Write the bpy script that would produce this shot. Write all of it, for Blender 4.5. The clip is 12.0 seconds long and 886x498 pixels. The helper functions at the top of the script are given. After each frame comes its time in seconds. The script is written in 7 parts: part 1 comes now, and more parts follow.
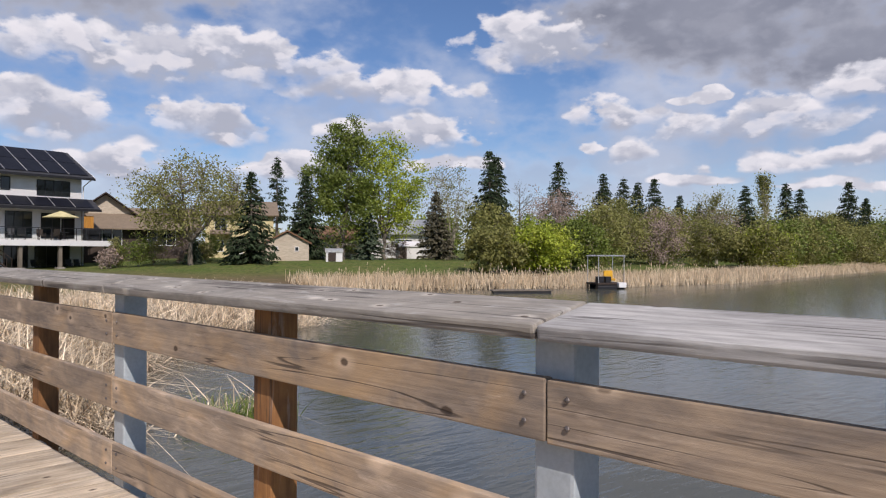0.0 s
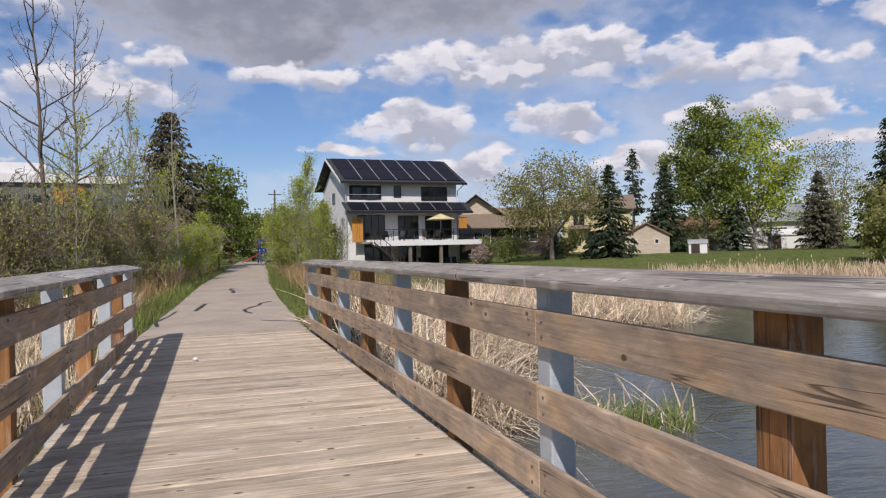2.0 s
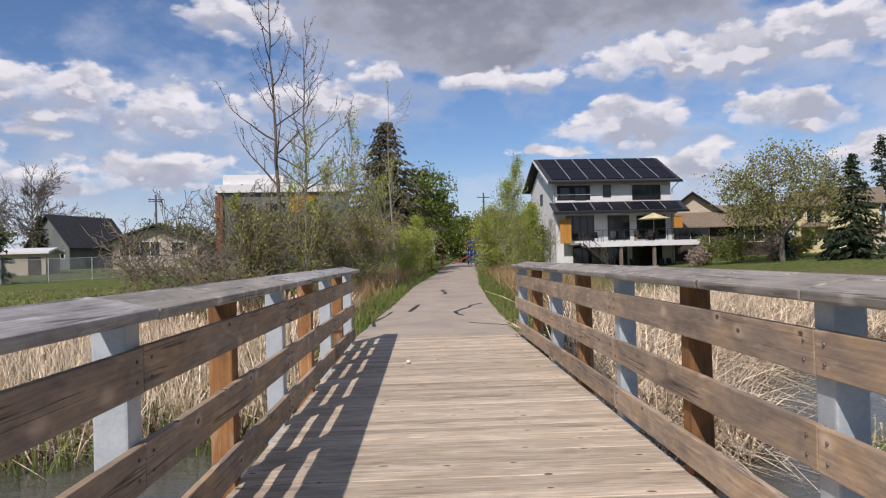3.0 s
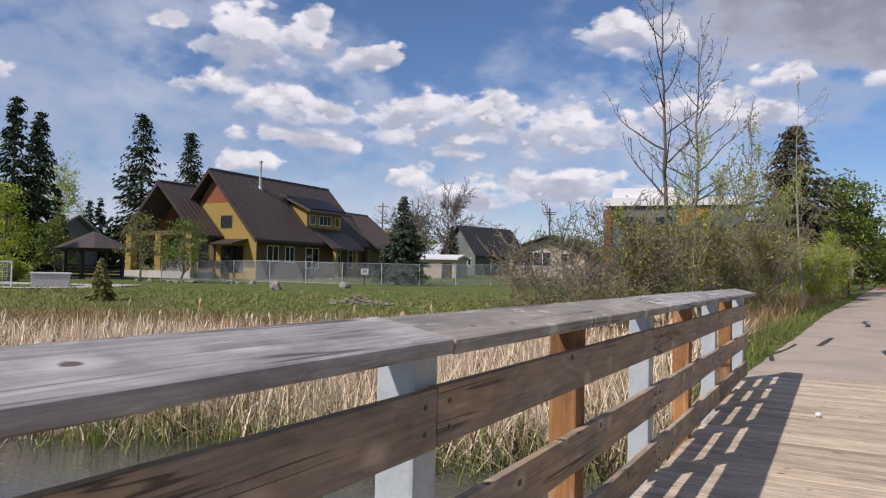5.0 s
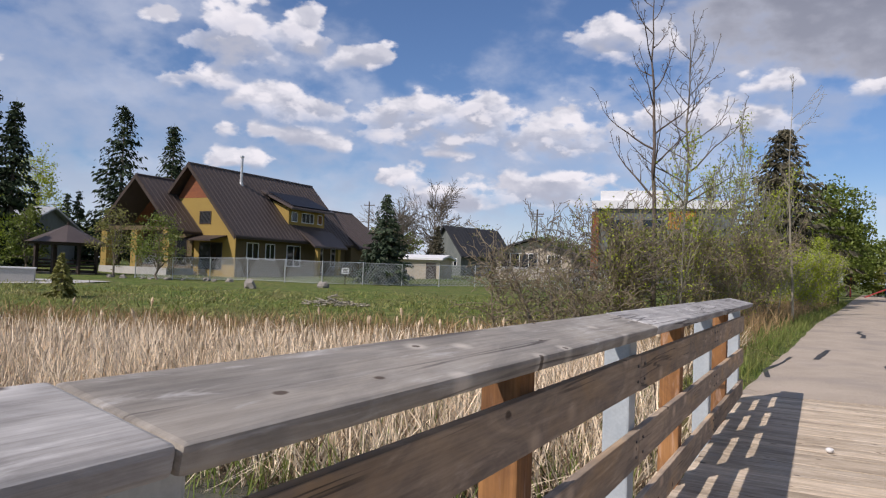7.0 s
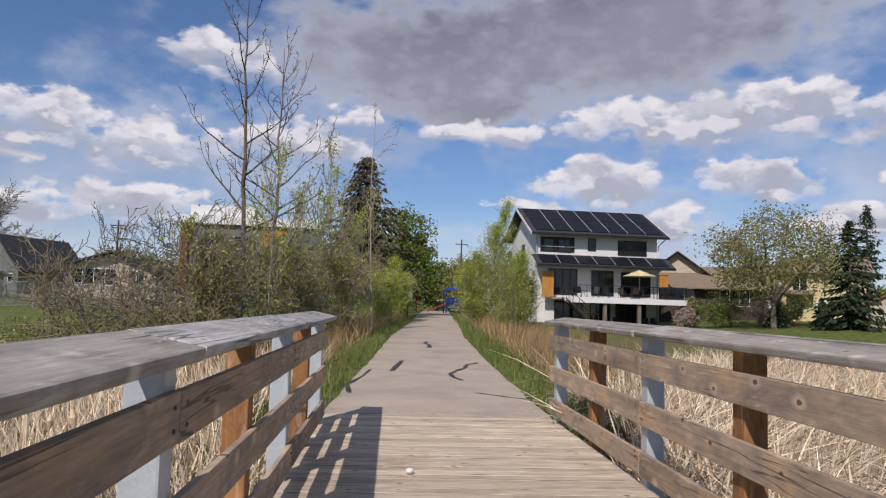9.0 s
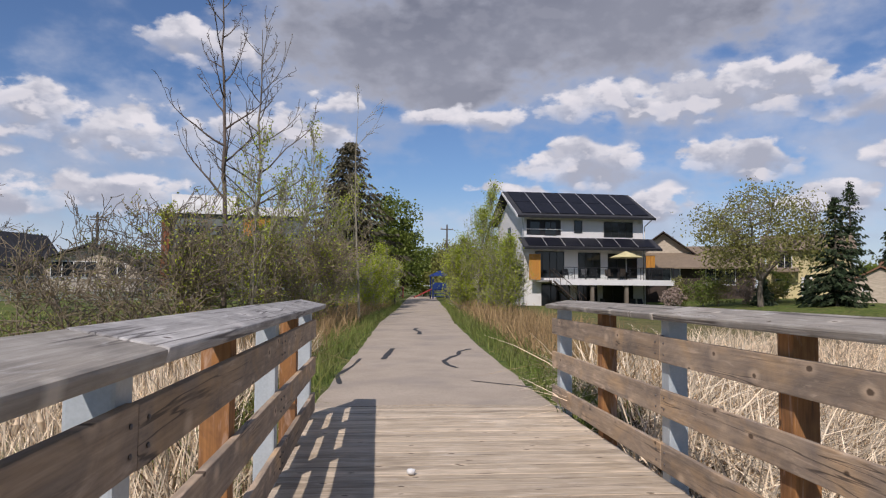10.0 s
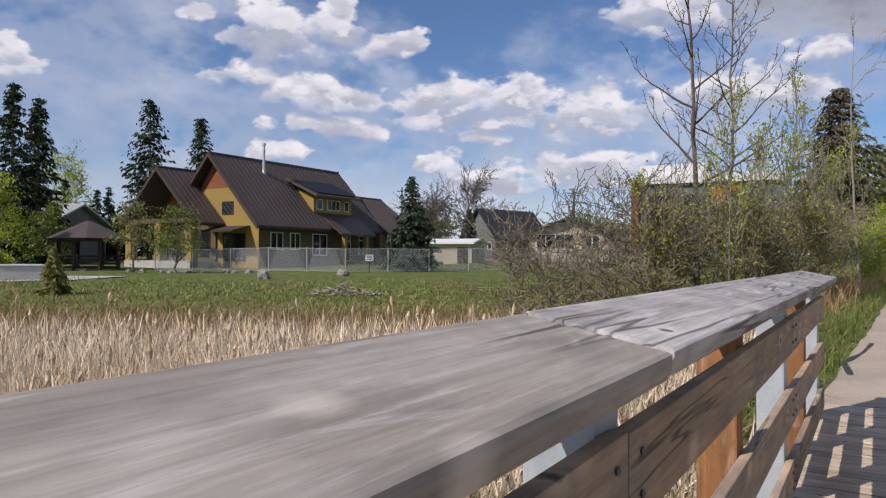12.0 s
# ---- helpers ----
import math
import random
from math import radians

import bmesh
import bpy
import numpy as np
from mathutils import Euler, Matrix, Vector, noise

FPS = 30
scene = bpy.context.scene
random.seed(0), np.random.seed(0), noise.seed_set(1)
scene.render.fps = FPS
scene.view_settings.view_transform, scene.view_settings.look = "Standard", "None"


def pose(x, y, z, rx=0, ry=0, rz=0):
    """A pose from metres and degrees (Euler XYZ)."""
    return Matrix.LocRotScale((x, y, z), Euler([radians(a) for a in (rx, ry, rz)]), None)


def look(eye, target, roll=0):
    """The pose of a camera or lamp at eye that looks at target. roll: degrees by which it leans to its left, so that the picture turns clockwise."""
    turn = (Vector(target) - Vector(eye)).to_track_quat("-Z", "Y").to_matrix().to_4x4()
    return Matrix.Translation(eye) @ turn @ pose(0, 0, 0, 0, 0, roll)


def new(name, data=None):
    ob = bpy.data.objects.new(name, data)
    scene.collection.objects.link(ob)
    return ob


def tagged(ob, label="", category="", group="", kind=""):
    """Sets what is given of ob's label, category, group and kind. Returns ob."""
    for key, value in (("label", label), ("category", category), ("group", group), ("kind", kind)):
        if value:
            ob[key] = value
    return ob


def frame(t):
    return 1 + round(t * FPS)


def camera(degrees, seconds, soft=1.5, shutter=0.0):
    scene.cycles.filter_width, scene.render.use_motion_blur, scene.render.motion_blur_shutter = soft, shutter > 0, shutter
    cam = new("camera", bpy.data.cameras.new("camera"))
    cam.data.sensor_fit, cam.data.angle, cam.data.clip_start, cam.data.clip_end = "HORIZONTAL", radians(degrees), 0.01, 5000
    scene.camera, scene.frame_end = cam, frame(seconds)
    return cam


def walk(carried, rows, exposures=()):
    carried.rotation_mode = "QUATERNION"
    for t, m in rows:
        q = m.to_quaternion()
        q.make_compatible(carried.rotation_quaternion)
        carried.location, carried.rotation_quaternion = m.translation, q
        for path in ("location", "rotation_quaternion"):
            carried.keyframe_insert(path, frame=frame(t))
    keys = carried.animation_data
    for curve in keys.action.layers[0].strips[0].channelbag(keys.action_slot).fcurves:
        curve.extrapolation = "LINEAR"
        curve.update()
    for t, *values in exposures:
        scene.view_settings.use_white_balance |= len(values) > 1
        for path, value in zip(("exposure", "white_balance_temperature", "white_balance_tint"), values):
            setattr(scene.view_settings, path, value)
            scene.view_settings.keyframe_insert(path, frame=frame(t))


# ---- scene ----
cam = camera(64.0, 12.0, soft=1.2)
PATH = [
    (0, (-0.063, 1.567, 1.391), (1.381, 2.95, 1.401), 0.2),
    (0.5, (-0.011, 1.791, 1.371), (1.352, 3.255, 1.379), -0.2),
    (1, (0.058, 2.036, 1.384), (1.226, 3.66, 1.387), -0.7),
    (1.5, (0.044, 2.298, 1.364), (0.964, 4.074, 1.366), -1.0),
    (2, (0.039, 2.573, 1.347), (0.664, 4.473, 1.35), -1.4),
    (2.5, (0.078, 2.836, 1.356), (0.428, 4.805, 1.366), -1.5),
    (3, (0.065, 3.081, 1.361), (0.12, 5.08, 1.383), -1.6),
    (3.5, (0.054, 3.345, 1.367), (-0.158, 5.334, 1.403), -1.2),
    (3.7, (0.044, 3.416, 1.361), (-0.287, 5.388, 1.405), -1.0),
    (5.3, (-0.022, 4.233, 1.387), (-1.06, 5.942, 1.453), 1.6),
    (5.5, (-0.031, 4.332, 1.374), (-1.091, 6.027, 1.441), 1.8),
    (6, (-0.064, 4.639, 1.397), (-1.142, 6.322, 1.462), 2.0),
    (6.5, (-0.163, 4.918, 1.402), (-1.208, 6.622, 1.467), 2.0),
    (6.7, (-0.2, 5.025, 1.424), (-1.215, 6.747, 1.489), 2.0),
    (8.3, (-0.4, 6.188, 1.392), (-0.719, 8.16, 1.502), 2.5),
    (8.5, (-0.403, 6.192, 1.374), (-0.597, 8.179, 1.496), 2.4),
    (9, (-0.345, 6.445, 1.36), (-0.21, 8.434, 1.515), 1.7),
    (9.5, (-0.345, 6.682, 1.359), (-0.042, 8.653, 1.516), 1.2),
    (10, (-0.417, 6.971, 1.351), (-0.238, 8.96, 1.466), 0.4),
    (10.5, (-0.455, 7.234, 1.336), (-0.707, 9.216, 1.428), -0.4),
    (11, (-0.524, 7.452, 1.353), (-1.181, 9.34, 1.423), -0.2),
    (11.5, (-0.62, 7.621, 1.349), (-1.485, 9.424, 1.4), 0.2),
    (12, (-0.697, 7.768, 1.342), (-1.739, 9.475, 1.366), 0.2),
]
walk(cam, [(t, look(e, g, r)) for t, e, g, r in PATH], [(0, -0.09, 6500, 19), (3.5, -0.09, 6500, 19), (6, 0.0, 6500, 19), (8.5, -0.11, 6500, 19), (10, -0.19, 6500, 19), (12, -0.06, 6500, 19)])

# ---- world, sun ----
SUN_EL, SUN_AZ = radians(43), radians(205.5)          # azimuth clockwise from +y

world = bpy.data.worlds.new("world")
scene.world = world
world.use_nodes = True
WN, WL = world.node_tree.nodes, world.node_tree.links
WN.clear()

# clouds as (azimuth, elevation, half width, half height) in degrees
CLOUDS_EAST = [(16.6, 9.6, 5.0, 1.8), (28.1, 9.5, 4.2, 1.8), (24.5, 13.7, 10, 2.0), (31, 14.2, 7, 2.0), (39.6, 12.6, 8.5, 1.3), (44.2, 9.4, 5.2, 1.3), (38.8, 9.1, 2.7, 1.0), (60.1, 10.4, 2.9, 1.3),
               (58, 8.1, 0.9, 0.6), (61.4, 7.8, 1.8, 1.0), (69.7, 9.2, 6.5, 1.6), (71.6, 10.4, 3.7, 1.1), (76.8, 11.5, 2.5, 1.7), (72.4, 6.5, 5.5, 1.0), (77, 7, 3, 1), (65.2, 11.5, 1.4, 0.5),
               (67.6, 11.8, 1.2, 0.5), (33.5, 6.6, 3, 1), (21.2, 6.4, 3.4, 1.4), (46, 6.9, 3.7, 0.8), (66.2, 5.4, 3.2, 0.6), (75.3, 4.6, 3.8, 0.6), (11.6, 8.0, 4.9, 0.7), (53.5, 16.0, 5, 2.2)]
CLOUDS_WEST = [(-26.8, 11.7, 4.6, 2.4), (-30.5, 11.6, 4.5, 1.9), (-18.6, 10.7, 5, 2.1), (-28, 9.5, 2.3, 0.9), (-21, 6.5, 6.5, 1.7), (-27.6, 5.7, 3.5, 1.2), (-7.4, 12, 4.7, 1.8),
               (-14.4, 17.8, 3.7, 1.9), (6.3, 13.5, 4.5, 1.2), (-3.7, 14.3, 2.5, 1.1), (-45, 16.9, 2.9, 2.4), (-40.2, 17.6, 2.1, 1.8), (-35.7, 16.4, 2.8, 1.3), (-48.1, 14.2, 3, 1.3), (-51.7, 18.1, 2.1, 0.7),
               (-41.4, 12.5, 4.1, 1.6), (-40.9, 10.1, 4.3, 1.1), (-31.7, 7.6, 1.7, 1.2), (-44.8, 7.8, 2.6, 0.9), (-63.9, 12.8, 2.1, 1.6)]
CLOUDS_THIN = [(-22, 9.5, 15, 4.6), (22, 14.5, 17, 3.0), (68, 9, 15, 4.4), (-60, 12, 9, 6), (-44, 11.5, 10, 4.2), (-6, 13, 9, 3.4), (18, 8.5, 8, 2.4), (40, 10.5, 10, 3.2), (-58, 20, 8, 4), (12, 17, 16, 4), (56, 6, 18, 2.4), (-48, 6, 16, 2.2), (22, 5.5, 16, 2.0)]
CLOUDS_GREY = [(66.5, 17.2, 14.0, 3.8), (77, 14.2, 8, 2.6), (4.0, 19.6, 15.0, 4.6), (20.5, 20.9, 12, 4.4), (18, 22.5, 16, 4.0), (5.0, 15.8, 7.0, 1.6), (95, 24, 18, 6), (-100, 15, 20, 5),
               (150, 16, 22, 5), (-150, 20, 20, 6), (0, 40, 35, 9), (80, 48, 30, 9), (-75, 42, 30, 8), (180, 45, 40, 9)]


def wmath(tree, op, a, b=None, c=None, clamp=False):
    node = tree.nodes.new("ShaderNodeMath")
    node.operation, node.use_clamp = op, clamp
    for slot, v in zip(node.inputs, (a, b, c)):
        if v is None:
            continue
        if isinstance(v, (int, float)):
            slot.default_value = v
        else:
            tree.links.new(v, slot)
    return node.outputs[0]


def cloud_group(name, clouds, below):
    """A field over azimuth and elevation: 1 in the middle of a cloud, 0 at its rim; bases are flatter than tops."""
    g = bpy.data.node_groups.new(name, "ShaderNodeTree")
    for s in ("az", "el"):
        g.interface.new_socket(s, in_out="INPUT", socket_type="NodeSocketFloat")
    g.interface.new_socket("field", in_out="OUTPUT", socket_type="NodeSocketFloat")
    gin, gout = g.nodes.new("NodeGroupInput"), g.nodes.new("NodeGroupOutput")
    total = None
    for a, e, w, h in clouds:
        w, h = w * 1.12, h * 1.22
        u = wmath(g, "MULTIPLY_ADD", gin.outputs[0], 1 / w, -a / w)
        v = wmath(g, "MULTIPLY_ADD", gin.outputs[1], 1 / h, -e / h)
        v = wmath(g, "MAXIMUM", v, wmath(g, "MULTIPLY", v, -below))
        f = wmath(g, "SUBTRACT", 1.0, wmath(g, "MULTIPLY_ADD", u, u, wmath(g, "MULTIPLY", v, v)))
        total = f if total is None else wmath(g, "SMOOTH_MAX", total, f, 0.25)
    g.links.new(total, gout.inputs[0])
    return g


def make_world():
    tree = world.node_tree
    coord = tree.nodes.new("ShaderNodeTexCoord")
    sep = tree.nodes.new("ShaderNodeSeparateXYZ")
    tree.links.new(coord.outputs["Generated"], sep.inputs[0])
    az = wmath(tree, "MULTIPLY", wmath(tree, "ARCTAN2", sep.outputs[0], sep.outputs[1]), 57.2958)
    el = wmath(tree, "MULTIPLY", wmath(tree, "ARCSINE", sep.outputs[2]), 57.2958)

    def fbm(scale, detail, rough, offset, shift=(0, 0, 0)):
        m = tree.nodes.new("ShaderNodeMapping")
        m.inputs["Location"].default_value = (offset + shift[0], offset * 0.7 + shift[1], shift[2])
        m.inputs["Scale"].default_value = (1, 1, 1.7)
        n = tree.nodes.new("ShaderNodeTexNoise")
        n.inputs["Scale"].default_value, n.inputs["Detail"].default_value, n.inputs["Roughness"].default_value = scale, detail, rough
        tree.links.new(coord.outputs["Generated"], m.inputs[0])
        tree.links.new(m.outputs[0], n.inputs["Vector"])
        return n.outputs["Fac"]

    coarse, fine, wisp = fbm(9, 3, 0.5, 0), fbm(20, 7, 0.5, 3), fbm(5, 6, 0.55, 7)
    puffs, lifted = fbm(26, 5, 0.46, 5), fbm(26, 5, 0.46, 5, (0.008, 0, 0.022))
    broad, raised = fbm(13, 4, 0.5, 9), fbm(13, 4, 0.5, 9, (0.012, 0, 0.04))
    relief = wmath(tree, "ADD", wmath(tree, "SUBTRACT", puffs, lifted), wmath(tree, "MULTIPLY", wmath(tree, "SUBTRACT", broad, raised), 0.7))
    waz = wmath(tree, "ADD", az, wmath(tree, "MULTIPLY", wmath(tree, "SUBTRACT", broad, 0.5), 5.0))
    wel = wmath(tree, "ADD", el, wmath(tree, "MULTIPLY", wmath(tree, "SUBTRACT", coarse, 0.5), 3.2))
    rough_edge = wmath(tree, "ADD", wmath(tree, "SUBTRACT", fine, 0.5), wmath(tree, "MULTIPLY", wmath(tree, "SUBTRACT", puffs, 0.5), 0.6))

    def field(clouds, below, name, edge, thick):
        g = cloud_group(name, clouds, below)
        out = []
        for up in (0.0, 1.0):
            n = tree.nodes.new("ShaderNodeGroup")
            n.node_tree = g
            tree.links.new(waz, n.inputs[0])
            tree.links.new(wmath(tree, "ADD", wel, up * thick), n.inputs[1])
            out.append(wmath(tree, "ADD", n.outputs[0], wmath(tree, "MULTIPLY", rough_edge, edge)))
        return out

    east = field(CLOUDS_EAST, 1.7, "cumulus_east", 3.6, 0.8)
    west = field(CLOUDS_WEST, 1.7, "cumulus_west", 3.6, 0.8)
    puff = [wmath(tree, "MAXIMUM", a, b) for a, b in zip(east, west)]
    grey = field(CLOUDS_GREY, 1.1, "stratocumulus", 1.5, 2.4)
    thin = field(CLOUDS_THIN, 1.0, "thin_cloud", 3.2, 1.5)

    def ramp(v, lo, hi):
        m = tree.nodes.new("ShaderNodeMapRange")
        m.interpolation_type = "SMOOTHSTEP"
        for slot, x in zip(m.inputs, (v, lo, hi)):
            if isinstance(x, (int, float)):
                slot.default_value = x
            else:
                tree.links.new(x, slot)
        return m.outputs[0]

    def mix(fac, a, b):
        m = tree.nodes.new("ShaderNodeMix")
        m.data_type = "RGBA"
        for slot, v in zip((m.inputs[0], m.inputs[6], m.inputs[7]), (fac, a, b)):
            if isinstance(v, tuple):
                slot.default_value = (*v, 1)
            elif isinstance(v, (int, float)):
                slot.default_value = v
            else:
                tree.links.new(v, slot)
        return m.outputs[2]

    sky = tree.nodes.new("ShaderNodeTexSky")
    sky.sky_type, sky.sun_disc = "NISHITA", False
    sky.sun_elevation, sky.sun_rotation = SUN_EL, SUN_AZ
    sky.air_density, sky.dust_density, sky.ozone_density = 1.0, 0.4, 4.0
    scale = tree.nodes.new("ShaderNodeVectorMath")
    scale.operation = "SCALE"
    tree.links.new(sky.outputs[0], scale.inputs[0])
    scale.inputs[3].default_value = SKY
    deep = tree.nodes.new("ShaderNodeVectorMath")
    deep.operation = "MULTIPLY"
    tree.links.new(scale.outputs[0], deep.inputs[0])
    deep.inputs[1].default_value = (0.86, 1.0, 1.13)
    blue = mix(wmath(tree, "MULTIPLY", ramp(wisp, 0.46, 0.72), 0.6), deep.outputs[0], (0.62, 0.68, 0.76))
    blue = mix(wmath(tree, "MULTIPLY", ramp(el, 9.0, 0.0), 0.62), blue, (0.66, 0.74, 0.84))
    under = ramp(puff[1], -0.15, 1.0)
    white = mix(wmath(tree, "MULTIPLY", under, 0.8), (0.76, 0.785, 0.82), (0.36, 0.41, 0.50))
    white = mix(wmath(tree, "MULTIPLY", ramp(relief, -0.01, -0.16), 0.5), white, (0.45, 0.49, 0.57))
    white = mix(wmath(tree, "MULTIPLY", ramp(relief, 0.0, 0.16), 0.65), white, (0.92, 0.92, 0.93))
    body = mix(ramp(grey[0], 0.05, 1.0), (0.53, 0.575, 0.65), (0.185, 0.212, 0.275))
    body = mix(wmath(tree, "MULTIPLY", ramp(fbm(3.2, 2, 0.4, 11), 0.38, 0.68), 0.5), body, (0.40, 0.435, 0.50))
    body = mix(wmath(tree, "MULTIPLY", ramp(relief, 0.02, 0.22), 0.14), body, (0.55, 0.58, 0.64))
    veil = mix(ramp(thin[1], -0.3, 0.9), (0.66, 0.72, 0.80), (0.46, 0.53, 0.64))
    colour = mix(wmath(tree, "MULTIPLY", ramp(thin[0], -0.45, 1.3), 0.54), blue, veil)
    colour = mix(ramp(grey[0], -0.25, 0.65), colour, body)
    soft = wmath(tree, "MULTIPLY_ADD", under, 1.0, 0.42)
    colour = mix(ramp(puff[0], -0.14, soft), colour, white)
    ground = mix(ramp(el, -0.5, -3.0), colour, (0.10, 0.11, 0.08))
    back = tree.nodes.new("ShaderNodeBackground")
    back.inputs[1].default_value = 1.0
    tree.links.new(ground, back.inputs[0])
    out = tree.nodes.new("ShaderNodeOutputWorld")
    tree.links.new(back.outputs[0], out.inputs[0])


SKY = 0.092
make_world()
sun_data = bpy.data.lights.new("sun", "SUN")
sun_data.energy, sun_data.angle, sun_data.color = 4.2, radians(0.53), (1.0, 0.95, 0.87)
sun = new("sun", sun_data)
to_sun = Vector((math.sin(SUN_AZ) * math.cos(SUN_EL), math.cos(SUN_AZ) * math.cos(SUN_EL), math.sin(SUN_EL)))
sun.matrix_world = look(to_sun * 60, (0, 0, 0))


# ---- materials ----
def material(name, base, second=None, rough=0.8, scale=4.0, fine=40.0, stretch=(1, 1, 1), bump=0.15, metal=0.0, spec=0.4, per_object=0.0, per_island=0.0, third=None, wash=0.5, dist=0.02,
             translucent=0.0):
    """Two-scale noise colour with grain bump, in object space; per_object and per_island vary brightness from piece to piece."""
    m = bpy.data.materials.new(name)
    m.use_nodes = True
    t = m.node_tree
    t.nodes.clear()
    out, b = t.nodes.new("ShaderNodeOutputMaterial"), t.nodes.new("ShaderNodeBsdfPrincipled")
    t.links.new(b.outputs[0], out.inputs[0])
    coord, info = t.nodes.new("ShaderNodeTexCoord"), t.nodes.new("ShaderNodeObjectInfo")
    mp = t.nodes.new("ShaderNodeMapping")
    mp.inputs["Scale"].default_value = stretch
    shift = t.nodes.new("ShaderNodeCombineXYZ")
    far = wmath(t, "MULTIPLY", info.outputs["Random"], 37.0)
    for k in range(3):
        t.links.new(far, shift.inputs[k])
    t.links.new(shift.outputs[0], mp.inputs["Location"])
    t.links.new(coord.outputs["Object"], mp.inputs[0])

    def noise_tex(s, d):
        n = t.nodes.new("ShaderNodeTexNoise")
        n.inputs["Scale"].default_value, n.inputs["Detail"].default_value, n.inputs["Roughness"].default_value = s, d, 0.6
        t.links.new(mp.outputs[0], n.inputs["Vector"])
        return n.outputs["Fac"]

    def ramp(v, lo, hi):
        r = t.nodes.new("ShaderNodeMapRange")
        t.links.new(v, r.inputs[0])
        r.inputs[1].default_value, r.inputs[2].default_value = lo, hi
        return r.outputs[0]

    def mix(fac, a, b2, kind="MIX"):
        x = t.nodes.new("ShaderNodeMix")
        x.data_type, x.blend_type = "RGBA", kind
        for slot, v in zip((x.inputs[0], x.inputs[6], x.inputs[7]), (fac, a, b2)):
            if isinstance(v, tuple):
                slot.default_value = (*v, 1)
            elif isinstance(v, (int, float)):
                slot.default_value = v
            else:
                t.links.new(v, slot)
        return x.outputs[2]

    second = second or tuple(c * 0.7 for c in base)
    big, small = noise_tex(scale, 4), noise_tex(fine, 5)
    col = mix(ramp(big, 0.35, 0.68), base, second)
    if third:
        col = mix(wmath(t, "MULTIPLY", ramp(noise_tex(scale * 0.45, 3), 0.52, 0.66), 0.85), col, third)
    col = mix(wash, col, mix(ramp(small, 0.3, 0.7), (0.55, 0.55, 0.55), (1.35, 1.35, 1.35)), "MULTIPLY")
    value = None
    if per_object:
        value = wmath(t, "MULTIPLY_ADD", info.outputs["Random"], 2 * per_object, 1 - per_object)
    if per_island:
        geo = t.nodes.new("ShaderNodeNewGeometry")
        value = wmath(t, "MULTIPLY_ADD", geo.outputs["Random Per Island"], 2 * per_island, 1 - per_island)
    if value is not None:
        hsv = t.nodes.new("ShaderNodeHueSaturation")
        t.links.new(col, hsv.inputs["Color"])
        t.links.new(value, hsv.inputs["Value"])
        col = hsv.outputs[0]
    t.links.new(col, b.inputs["Base Color"])
    b.inputs["Metallic"].default_value = metal
    b.inputs["Specular IOR Level"].default_value = spec
    t.links.new(wmath(t, "MULTIPLY_ADD", small, 0.25, rough - 0.12, clamp=True), b.inputs["Roughness"])
    if bump:
        bp = t.nodes.new("ShaderNodeBump")
        bp.inputs["Strength"].default_value, bp.inputs["Distance"].default_value = bump, dist
        t.links.new(small, bp.inputs["Height"])
        t.links.new(bp.outputs[0], b.inputs["Normal"])
    if translucent:
        tr, mx = t.nodes.new("ShaderNodeBsdfTranslucent"), t.nodes.new("ShaderNodeMixShader")
        t.links.new(col, tr.inputs[0])
        mx.inputs[0].default_value = translucent
        t.links.new(b.outputs[0], mx.inputs[1])
        t.links.new(tr.outputs[0], mx.inputs[2])
        t.links.new(mx.outputs[0], out.inputs[0])
    return m


